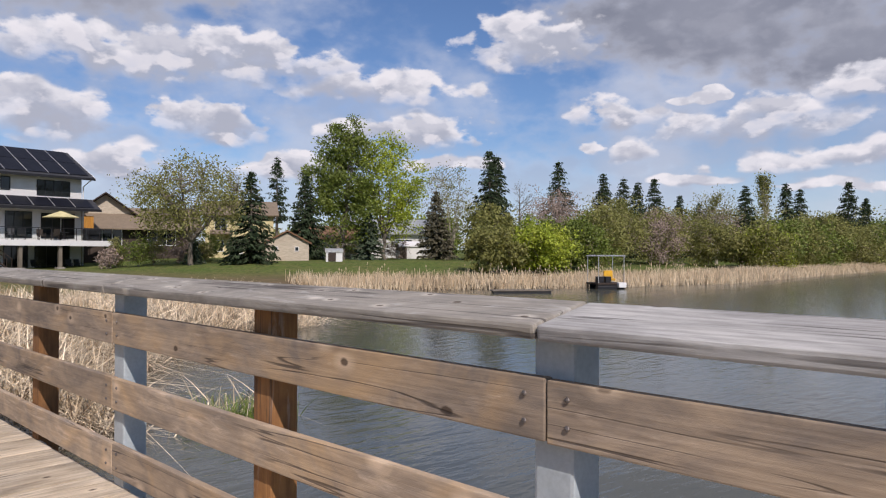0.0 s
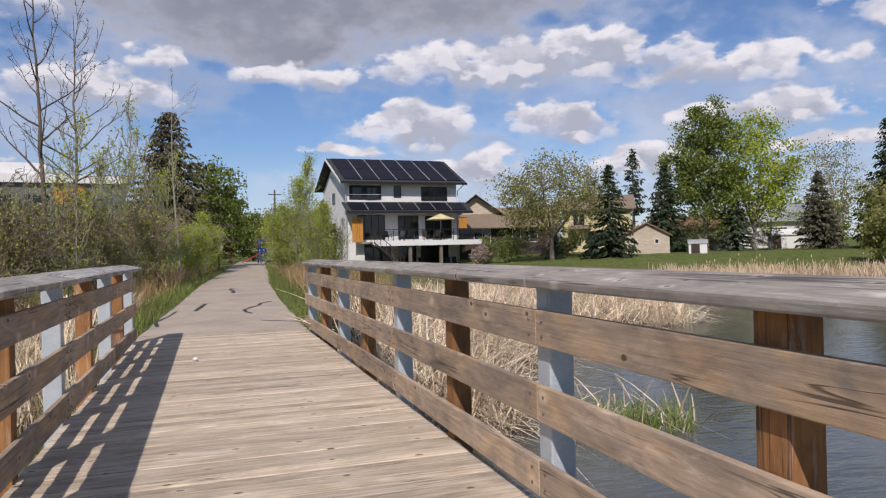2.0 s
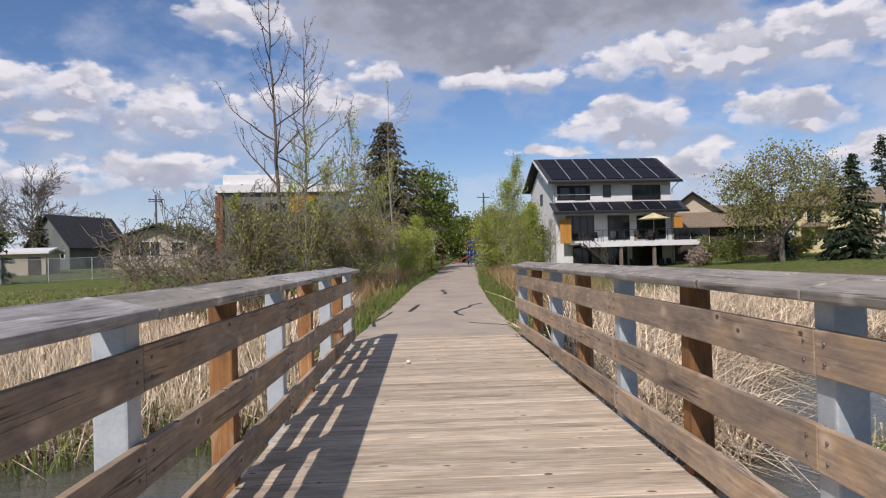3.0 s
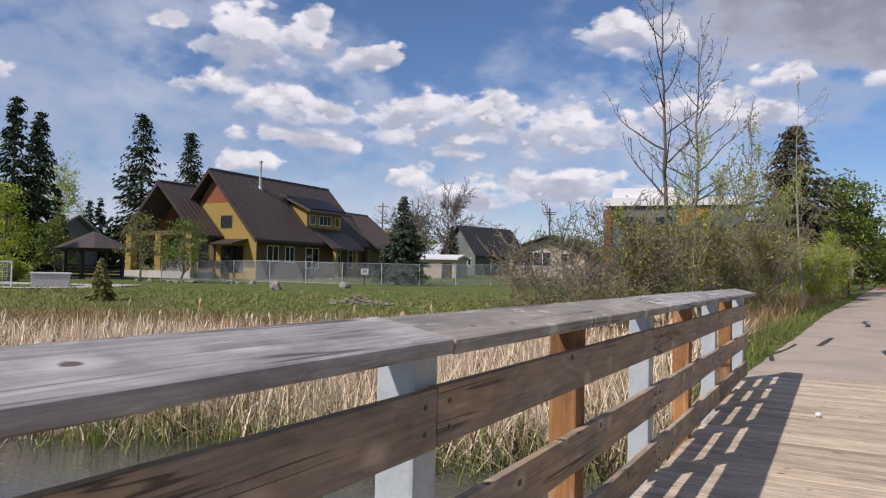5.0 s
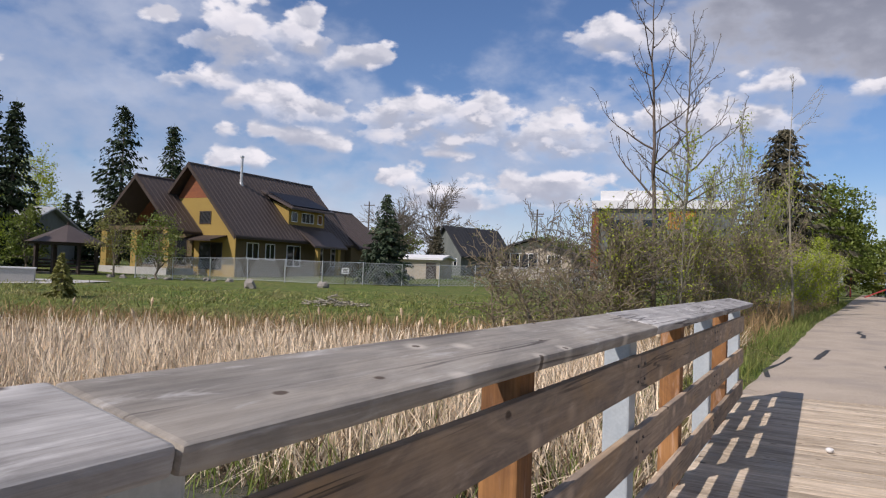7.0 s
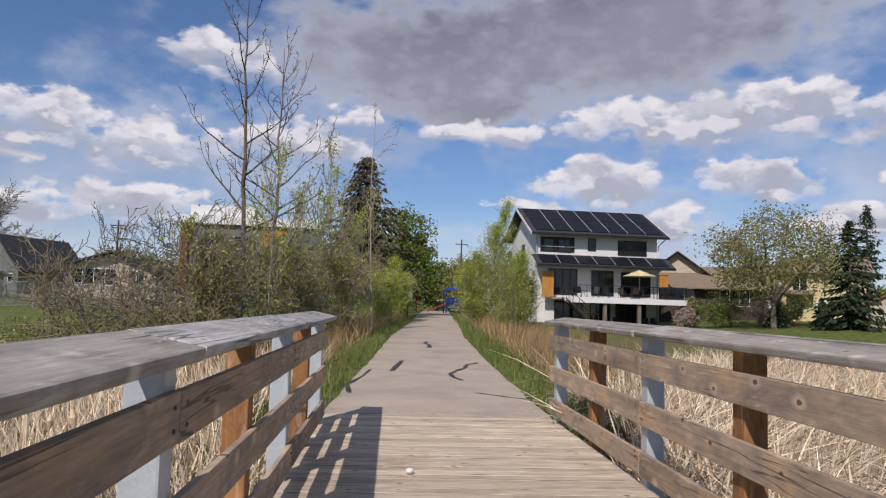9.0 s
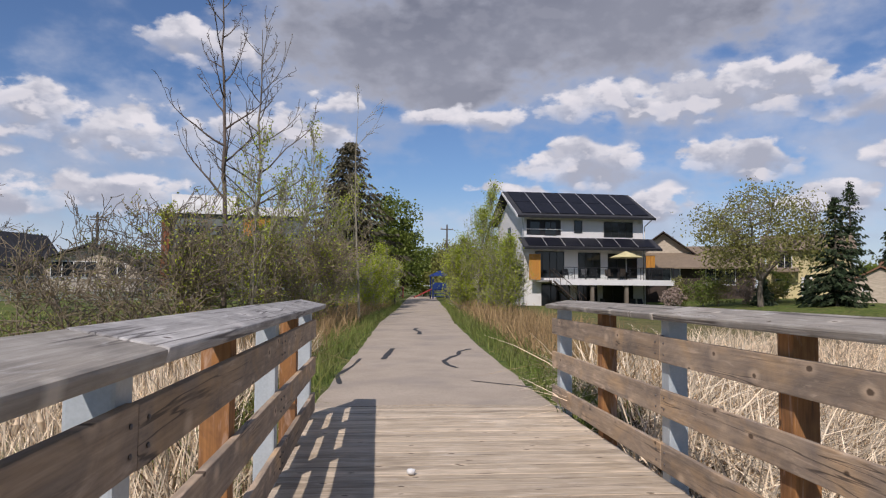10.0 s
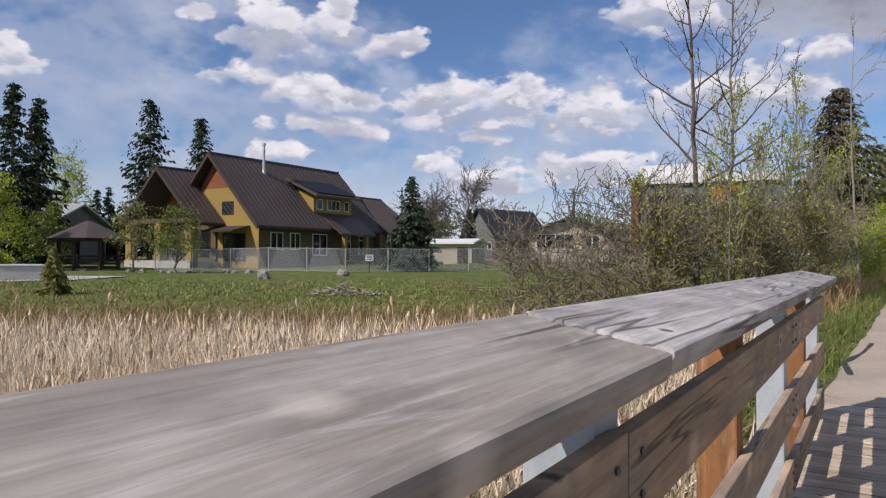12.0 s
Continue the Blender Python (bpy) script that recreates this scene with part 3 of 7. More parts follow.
def path_centre(y):
    return table(y, (10, 15, 23, 33, 50, 80, 110), (0.2, 0.22, 0.55, 1.0, 2.2, 4.0, 6.0))


def path_level(y):
    return table(y, (15.3, 30, 60, 120), (0.0, 0.12, 0.30, 0.5))


def shore(x):
    """The y of the water's edge."""
    return table(x, (-300, -60, -25, -14, -9.3, -7.1, -5.6, -3.4, -1.5, 1.5, 3.6, 4.2, 5.3, 7.9, 10.5, 13.5, 16, 20, 27, 31, 35, 41, 54, 107, 200, 600),
                 (-60, -14, -1, 7, 10.0, 11.2, 11.3, 12.2, 12.6, 11.4, 11.3, 13.0, 15.5, 18.7, 20.2, 20.6, 26, 31, 35, 33.5, 30, 27.8, 24, 26, 14, -60))


def height(x, y):
    s = y - shore(x)
    if x < 0:
        h = table(s, (-6, 0, 2.5, 14, 22, 30, 46, 74, 250, 900), (-1.7, POND, -0.72, -0.42, 0.02, 0.28, 0.36, 1.0, 2.6, 5.0))
    else:
        h = table(s, (-6, 0, 2.0, 5, 12, 32, 50, 90, 250, 900), (-1.7, POND, -0.68, -0.42, -0.28, -0.15, -0.05, 0.5, 2.2, 5.0))
        h += 0.75 * min(1, max(0, (x - 22) / 12)) * min(1, max(0, (s - 6) / 16))
    h += 0.10 * noise.noise((x * 0.25, y * 0.25, 0)) * min(1, max(0, s / 4))
    if y > 13.2:
        d = abs(x - path_centre(y))
        side = table(y, (15, 30, 60), (2.4, 3.4, 6))
        w = min(1, max(0, (d - 1.75) / side))
        w = w * w * (3 - 2 * w)
        bank = path_level(y) - 0.03 - 0.12 * min(1, max(0, d - 1.6))
        mixed = bank * (1 - w) + h * w
        ease = min(1, (y - 13.2) / 1.9)
        h = h * (1 - ease) + mixed * ease
    return h


def steps(lo, hi, near_lo, near_hi, fine):
    out, v, d = list(np.arange(near_lo, near_hi + 1e-6, fine)), near_hi, fine
    while v < hi:
        d *= 1.13
        v += d
        out.append(v)
    v, d = near_lo, fine
    while v > lo:
        d *= 1.13
        v -= d
        out.insert(0, v)
    return out


def make_ground():
    xs, ys = steps(-1500, 1500, -14, 14, 0.5), steps(-700, 1900, 4, 34, 0.5)
    verts = [(x, y, height(x, y)) for y in ys for x in xs]
    w = len(xs)
    faces = [(j * w + i, j * w + i + 1, (j + 1) * w + i + 1, (j + 1) * w + i) for j in range(len(ys) - 1) for i in range(w - 1)]
    tagged(new("ground", raw_mesh("ground", verts, faces, TURF, True)), "spring lawn and straw-littered muddy shore round the pond", "ground", kind="structure")
    bm = bmesh.new()
    bmesh.ops.create_grid(bm, x_segments=2, y_segments=2, size=700, matrix=Matrix.Translation((0, 0, POND)))
    tagged(new("water", mesh_of("water", bm, WATER)), "murky grey-green pond water with small ripples", "water", kind="structure")


def make_path():
    verts, faces, ys = [], [], list(np.arange(15.34, 112, 0.8))
    for k, y in enumerate(ys):
        c, z = path_centre(y), path_level(y)
        wob = 0.07 * noise.noise((0, y * 0.8, 1)), 0.07 * noise.noise((5, y * 0.8, 1))
        half = table(y, (15, 24, 110), (1.42, 1.34, 1.7))
        for dx, dz in ((-half + wob[0] - 0.05, -0.16), (-half + wob[0], -0.012), (0, 0.012), (half + wob[1], -0.012), (half + wob[1] + 0.05, -0.16)):
            verts.append((c + dx, y, z + dz))
        if k:
            a, b = (k - 1) * 5, k * 5
            faces += [(a + i, a + i + 1, b + i + 1, b + i) for i in range(4)]
    faces.append((4, 3, 2, 1, 0))
    path = tagged(new("road", raw_mesh("road", verts, faces, ASPHALT, False)), "worn pale asphalt footpath with dark sealed cracks", "path", kind="structure")

    def seal(points, width):
        v, f = [], []
        for i, (x, y) in enumerate(points):
            x2, y2 = points[min(i + 1, len(points) - 1)]
            x1, y1 = points[max(i - 1, 0)]
            n = Vector((y1 - y2, x2 - x1, 0)).normalized() * width * (0.75 + 0.5 * noise.noise((x * 3, y * 3, 4)))
            for s in (-1, 1):
                px, py = x + n.x * s, y + n.y * s
                zz = path_level(py) + 0.012 - 0.024 * min(1, abs(px - path_centre(py)) / 1.35)
                v += [(px, py, zz + 0.006)]
            if i:
                f.append((2 * i - 2, 2 * i - 1, 2 * i + 1, 2 * i))
        ob = new("crack_seal", raw_mesh("crack_seal", v, f, TAR))
        ob.parent = path

    def curve(points, n=10):
        out = []
        for a, b in zip(points, points[1:]):
            out += [(a[0] + (b[0] - a[0]) * k / n, a[1] + (b[1] - a[1]) * k / n) for k in range(n)]
        return out + [points[-1]]

    seal(curve([(0.92, 19.0), (0.80, 19.4), (0.78, 20.0), (0.98, 20.7), (1.18, 21.2), (1.30, 22.0), (1.62, 22.6)]), 0.055)
    seal(curve([(-0.32, 20.4), (-0.22, 21.4), (-0.10, 22.6)]), 0.075)
    seal(curve([(0.72, 26.8), (0.80, 27.9), (0.68, 28.8), (0.80, 29.6)]), 0.07)
    seal(curve([(0.95, 17.4), (1.35, 17.1), (1.75, 16.8)]), 0.035)
    seal(curve([(-0.95, 17.2), (-1.05, 18.2), (-0.85, 19.4), (-0.75, 20.6)]), 0.05)


make_ground()
make_path()


# ---- footbridge ----
RAIL_R, RAIL_L, BAY, HIGH = 1.61, -1.075, 3.05, 1.19
LEVELS = (1.03, 0.645, 0.26)
TILT = math.atan2(0.055, 0.285)


def board_mesh(name, length, thick, tall, mat, bevel=0.006):
    """Local x along the board, y its thickness, z its height, with softly worn arrises and a slight bow."""
    bm = boxed(0, length, 0, thick, 0, tall, bevel)
    return mesh_of(name, bm, mat)


def railing(side):
    """side +1: the rail at larger x. Boards face the deck; posts stand outside them; the cap leans in towards the deck."""
    face, last = (RAIL_R, 15.02) if side > 0 else (RAIL_L, 14.52)
    posts = [last - BAY * k for k in range(4)] + [2.76, -0.29, -3.34, -6.39] if side > 0 else [last, 12.02, 9.03, 5.98, 2.93, -0.12, -3.17, -6.22]
    top = empty("railing", Matrix.Identity(4), "weathered wooden bridge railing on alternating steel and timber posts", "railing", "bridge railings")
    rng = random.Random(5 + side)
    out = lambda d: face + side * d
    for k, y in enumerate(posts):
        bm = bmesh.new()
        h = HIGH - 0.035
        box(bm, *sorted((out(0.04), out(0.18))), y - 0.07, y + 0.07, -0.55, h, 0.012)
        box(bm, *sorted((out(0.05), out(0.17))), y - 0.09, y + 0.09, -0.62, -0.12, 0.004)
        ob = part("steel_post", bm, STEEL, top, "pale galvanised square steel post")
        if k + 1 == len(posts):
            break
        mid = (y + posts[k + 1]) / 2
        ob = part("timber_post", boxed(-1.55, 0, -0.07, 0.07, -0.07, 0.07, 0.008), POST, top, "orange-brown treated timber post")
        ob.matrix_local = Matrix(((0, side * 0, 1, out(0.112)), (0, 1, 0, mid), (1, 0, 0, HIGH - 0.03), (0, 0, 0, 1)))
        near, far_end = posts[k + 1], y
        if k == 0:
            far_end = y + (0.16 if side > 0 else 0.13)
        length = far_end - near - 0.006
        for j, lv in enumerate(LEVELS):
            me = board_mesh("rail_board", length, 0.038, 0.184, BOARD)
            ob = new("rail_board", me)
            ob.parent = top
            jig = rng.uniform(-0.004, 0.004)
            turn = Matrix(((0, side, 0, face), (1, 0, 0, near + 0.003), (0, 0, 1, lv - 0.184 + jig), (0, 0, 0, 1)))
            ob.matrix_local = turn
        hang = 0.05 if side > 0 else 0.09
        me = board_mesh("cap_board", length + (0.10 if k == 0 else 0) - 0.002, 0.285, 0.048, SILVER if (far_end < 6.2 or far_end > 10 if side < 0 else far_end < 3.2) else CAP, 0.012)
        ob = new("cap_board", me)
        ob.parent = top
        ca, sa = math.cos(TILT), math.sin(TILT)
        rise = rng.uniform(-0.003, 0.003)
        ob.matrix_local = Matrix(((0, side * ca, -side * sa, out(-hang)), (1, 0, 0, near + 0.003 - (0.07 if side < 0 else 0)), (0, sa, ca, HIGH - 0.048 + rise), (0, 0, 0, 1)))
        for j, lv in enumerate(LEVELS):
            for dy in (0.075, -0.075):
                for dz in (-0.05, -0.13):
                    b = bmesh.new()
                    x = out(-0.004)
                    bmesh.ops.create_uvsphere(b, u_segments=8, v_segments=4, radius=0.009, matrix=Matrix.Translation((x, near + dy, lv + dz)) @ Matrix.Diagonal((0.6, 1, 1, 1)))
                    part("bolt", b, BOLT, top)
    return top


def deck():
    top = empty("floor", Matrix.Identity(4), "sun-bleached plank deck of a wooden footbridge", "deck", kind="structure")
    rng = random.Random(3)
    x0, x1 = RAIL_L - 0.05, RAIL_R + 0.05
    shapes = []
    for k in range(5):
        bm = boxed(0, x1 - x0, 0, 0.137, -0.045, 0, 0.005)
        shapes.append(mesh_of("plank", bm, PLANK))
    y, k = -8.0, 0
    while y < 15.25:
        ob = new("plank", shapes[k % 5])
        ob.parent = top
        ob.matrix_local = Matrix.Translation((x0 + rng.uniform(-0.006, 0.006), y, rng.uniform(-0.003, 0.003))) @ Matrix.Rotation(radians(rng.uniform(-0.12, 0.12)), 4, "Z")
        y += 0.1445
        k += 1
    for x in (x0 + 0.12, x0 + 0.9, x0 + 1.8, x1 - 0.12):
        part("stringer", boxed(x - 0.05, x + 0.05, -8, 15.2, -0.36, -0.05), BOARD, top)
    for y in (-6, -2, 2, 6, 10, 14):
        part("cross_beam", boxed(x0 - 0.15, x1 + 0.15, y - 0.1, y + 0.1, -0.62, -0.36), BOARD, top)
        for x in (x0 + 0.3, x1 - 0.3):
            part("pile", bar(bmesh.new(), (x, y, -2.2), (x, y, -0.62), 0.13, 10), POLEWOOD, top)
    part("end_sill", boxed(x0 - 0.1, x1 + 0.1, 15.27, 15.335, -0.5, -0.012), CONCRETE, top)
    bm = bmesh.new()
    bmesh.ops.create_icosphere(bm, subdivisions=2, radius=0.035, matrix=Matrix.Translation((0, 0, 0.02)) @ Matrix.Diagonal((1, 0.8, 0.7, 1)))
    for v in bm.verts:
        v.co += Vector((noise.noise(v.co * 40), noise.noise(v.co * 40 + Vector((9, 0, 0))), 0)) * 0.008
    ob = new("paper_scrap", mesh_of("paper_scrap", bm, PAPER))
    ob.location = (-0.165, 12.23, 0.004)
    tagged(ob, "small crumpled white scrap lying on the deck planks", "litter")


railing(1)
railing(-1)
deck()


# ---- plants ----
def ribbons(rng, base, tall, lean, width, bent=0.35, kink=0.0):
    """Many blades at once: each a ribbon of three quads that tapers and bends over. Returns vertices and quads."""
    n = len(base)
    turn, face = rng.uniform(0, 2 * np.pi, n), rng.uniform(0, 2 * np.pi, n)
    d = np.stack([np.cos(turn), np.sin(turn), np.zeros(n)], 1)
    side = np.stack([np.cos(face), np.sin(face), np.zeros(n)], 1)
    rows = []
    broken = rng.uniform(0, 1, n) < kink
    for f, w in ((0, 1.0), (0.4, 0.9), (0.75, 0.65), (1.0, 0.12)):
        off = (lean * f + bent * f * f * lean * 1.5)[:, None] * d * tall[:, None]
        z = tall * f * (1 - 0.25 * lean * f)
        if f > 0.5:
            extra = (f - 0.4) * tall * 1.0
            z = np.where(broken, tall * 0.4 - extra * 0.45, z)
            off = off + np.where(broken, extra, 0)[:, None] * d
        p = base + off
        p[:, 2] += z
        half = side * (width * w / 2)[:, None]
        rows += [p - half, p + half]
    verts = np.stack(rows, 1).reshape(-1, 3)
    k = np.arange(n)[:, None] * 8
    quads = np.concatenate([k + np.array([[2 * i, 2 * i + 1, 2 * i + 3, 2 * i + 2]]) for i in range(3)], 0)
    return verts, quads


def field(name, count, region, tall, width, lean, mat, label, category, seed, kink=0.2, level=None):
    """Blades scattered where region(x, y) lets them; region gives a density of 0 to 1 and box bounds."""
    rng = np.random.default_rng(seed)
    (x0, x1, y0, y1), dens = region
    pts = []
    while len(pts) < count:
        x, y = rng.uniform(x0, x1), rng.uniform(y0, y1)
        clump = 0.5 + 0.5 * noise.noise((x * 0.5, y * 0.5, seed))
        if rng.uniform() < dens(x, y) * (0.25 + clump):
            pts.append((x, y, (height(x, y) if level is None else level) - 0.03))
    base = np.array(pts)
    n = len(base)
    v, q = ribbons(rng, base, rng.uniform(*tall, n), rng.gamma(2.0, lean / 2, n).clip(0, 1.1), rng.uniform(*width, n), kink=kink)
    return tagged(new(name, array_mesh(name, v, q, mat)), label, category, kind="stuff")


def band(lo, hi, fade=1.0):
    def dens(x, y):
        s = y - shore(x)
        if abs(x - path_centre(y)) < 2.2 and y > 14 or (-1.5 < x < 2.0 and y < 15.4):
            return 0
        return max(0, min(1, (s - lo) / fade, (hi - s) / (fade * 2)))
    return dens


field("reed_bed", 34000, ((-30, -1.6, -4, 26), band(-0.3, 10.5, 0.6)), (0.38, 0.9), (0.012, 0.034), 0.24, REED, "dense bed of dry tan cattail reeds at the water's edge", "reeds", 11, 0.25)
field("reed_bed", 12000, ((-13, -1.4, 5, 17), band(-0.3, 6, 0.5)), (0.5, 1.15), (0.008, 0.02), 0.3, REED, "tangle of broken dry reeds beside the bridge", "reeds", 12, 0.35)
field("reed_bed", 24000, ((1.9, 14, 10.5, 25), band(-0.9, 7, 0.7)), (0.45, 1.15), (0.010, 0.028), 0.7, REED, "flattened straw-coloured reeds on the near bank", "reeds", 13, 0.6)
field("reed_bed", 32000, ((24, 150, 16, 42), band(-1.2, 5.0, 1.2)), (0.42, 0.9), (0.022, 0.06), 0.2, REED_FAR, "pale dry reed fringe along the far shore", "reeds", 14, 0.1)
field("dead_stalks", 9000, ((-14, -1.4, 3, 17), band(-0.5, 8, 0.5)), (0.25, 0.8), (0.010, 0.026), 0.7, STALK, "rotten brown stalks under the dry reeds", "reeds", 23, 0.5)
field("dead_stalks", 7000, ((1.9, 12, 10.5, 22), band(-1.2, 6, 0.6)), (0.2, 0.75), (0.010, 0.024), 0.8, STALK, "matted brown stalks at the bank", "reeds", 24, 0.5)
field("rushes", 420, ((3.6, 7.2, 8.8, 12.2), lambda x, y: max(0, 1 - ((x - 5.1) / 0.95) ** 2 - ((y - 10.4) / 0.7) ** 2)), (0.22, 0.5), (0.008, 0.018), 0.3, RUSH,
      "clump of fresh green rushes in shallow water", "rushes", 15, 0.1, POND)
field("rushes", 2500, ((-9, -1.5, 4, 15), band(-1.2, 5, 0.6)), (0.3, 0.7), (0.01, 0.022), 0.25, RUSH, "young green rush shoots among dry reeds", "rushes", 16, 0.05)


field("broken_reeds", 70, ((3.6, 7.2, 8.8, 12.2), lambda x, y: max(0, 1 - ((x - 5.0) / 1.1) ** 2 - ((y - 10.5) / 0.8) ** 2)), (0.3, 0.75), (0.012, 0.028), 0.55, REED,
      "broken pale reed stalks leaning over a rush clump", "reeds", 21, 0.4, POND)


def cattails(count, region, label, seed):
    """Stems with frayed seed heads."""
    rng = random.Random(seed)
    (x0, x1, y0, y1), dens = region
    segs = []
    while len(segs) < count * 3:
        x, y = rng.uniform(x0, x1), rng.uniform(y0, y1)
        if rng.random() < dens(x, y):
            b = Vector((x, y, height(x, y)))
            d = Vector((rng.gauss(0, 0.10), rng.gauss(0, 0.10), 1)).normalized()
            h = rng.uniform(0.7, 1.08)
            segs += [(b, b + d * h, 0.006, 0.005), (b + d * h, b + d * (h + 0.09), 0.014, 0.034), (b + d * (h + 0.09), b + d * (h + 0.17), 0.034, 0.010)]
    v, q = tubes(segs, 6)
    tagged(new("cattails", array_mesh("cattails", v, q, REED_FAR)), label, "reeds", kind="stuff")


def verge(x, y):
    d = abs(x - path_centre(y))
    return max(0, min(1, (d - 1.36) * 4, (3.3 - d) * 0.8))


def verge_dry(x, y):
    d = abs(x - path_centre(y))
    return max(0, min(1, (d - 1.9) * 2, (7.0 - d) * 0.4))


field("verge_grass", 20000, ((-4, 8, 14.5, 60), verge), (0.12, 0.40), (0.009, 0.024), 0.35, GRASS, "lush green grass along the footpath's edges", "grass", 17, 0.05)
field("verge_grass", 14000, ((-8, 11, 15, 60), verge_dry), (0.35, 1.0), (0.010, 0.024), 0.35, TUSSOCK, "tall dry brown grass beside the footpath", "grass", 18, 0.15)
field("rough_grass", 20000, ((-40, -4, 8, 36), band(8, 18, 3)), (0.15, 0.55), (0.012, 0.035), 0.45, TUSSOCK, "rough brown grass between reeds and lawn", "grass", 22, 0.2)
field("lawn_grass", 26000, ((-40, -4, 10, 46), band(9, 32, 4)), (0.05, 0.22), (0.02, 0.06), 0.6, LAWN, "uneven green grass sloping down to the reeds", "grass", 19, 0.05)


def tubes(segs, sides=4):
    a, b = np.array([s[0] for s in segs]), np.array([s[1] for s in segs])
    r0, r1 = np.array([s[2] for s in segs]), np.array([s[3] for s in segs])
    d = b - a
    d /= np.linalg.norm(d, axis=1)[:, None] + 1e-9
    ref = np.where(np.abs(d[:, 2:3]) > 0.9, np.array([[1.0, 0, 0]]), np.array([[0, 0, 1.0]]))
    u = np.cross(d, ref)
    u /= np.linalg.norm(u, axis=1)[:, None] + 1e-9
    v = np.cross(d, u)
    rows = []
    for p, r in ((a, r0), (b, r1)):
        for k in range(sides):
            t = 2 * math.pi * k / sides
            rows.append(p + (u * math.cos(t) + v * math.sin(t)) * r[:, None])
    verts = np.stack(rows, 1).reshape(-1, 3)
    base = np.arange(len(segs))[:, None] * 2 * sides
    quads = np.concatenate([base + np.array([[k, (k + 1) % sides, sides + (k + 1) % sides, sides + k]]) for k in range(sides)], 0)
    return verts, quads


cattails(200, ((-24, -2, 4, 26), band(0.5, 9, 1)), "pale frayed cattail heads above the marsh reeds", 31)
cattails(160, ((28, 60, 22, 42), band(-0.5, 5, 1)), "pale cattail heads along the far reed fringe", 32)


def leaves(nrng, centres, size, spread, per, flat=1.0, hang=0.0):
    """Small bent leaf quads scattered round centres."""
    c = np.repeat(np.asarray(centres), per, axis=0)
    n = len(c)
    c = c + nrng.normal(0, 1, (n, 3)) * spread * np.array([1, 1, flat])
    a = nrng.normal(0, 1, (n, 3))
    a[:, 2] -= hang
    a /= np.linalg.norm(a, axis=1)[:, None]
    b = np.cross(a, nrng.normal(0, 1, (n, 3)))
    b /= np.linalg.norm(b, axis=1)[:, None] + 1e-9
    s = (size * nrng.uniform(0.6, 1.3, n))[:, None]
    verts = np.stack([c - a * s * 0.5, c + b * s * 0.32, c + a * s * 0.5, c - b * s * 0.32], 1).reshape(-1, 3)
    return verts, np.arange(n * 4).reshape(-1, 4)


def tree(name, m, segs, leaf_arrays, bark, leaf_mat, label, category, group="", stem=None):
    top = empty(name, m, label, category, group)
    several = stem and sum(1 for k in stem if k[0].z < 0.01) > 1
    for part_name, pieces, sides in (("trunk", [] if several else stem, 7), ("branching", segs + (stem if several else []), 4)):
        if pieces:
            ob = new(part_name, array_mesh(part_name, *tubes(pieces, sides), bark))
            ob.parent = top
            if part_name == "branching":
                tagged(ob, kind="stuff")
    if leaf_arrays is not None:
        ob = new("crown", array_mesh("crown", *leaf_arrays, leaf_mat))
        ob.parent = top
    return top


def at(x, y, turn=0.0, scale=1.0):
    return Matrix.Translation((x, y, height(x, y) - 0.05)) @ Matrix.Rotation(turn, 4, "Z") @ Matrix.Scale(scale, 4)


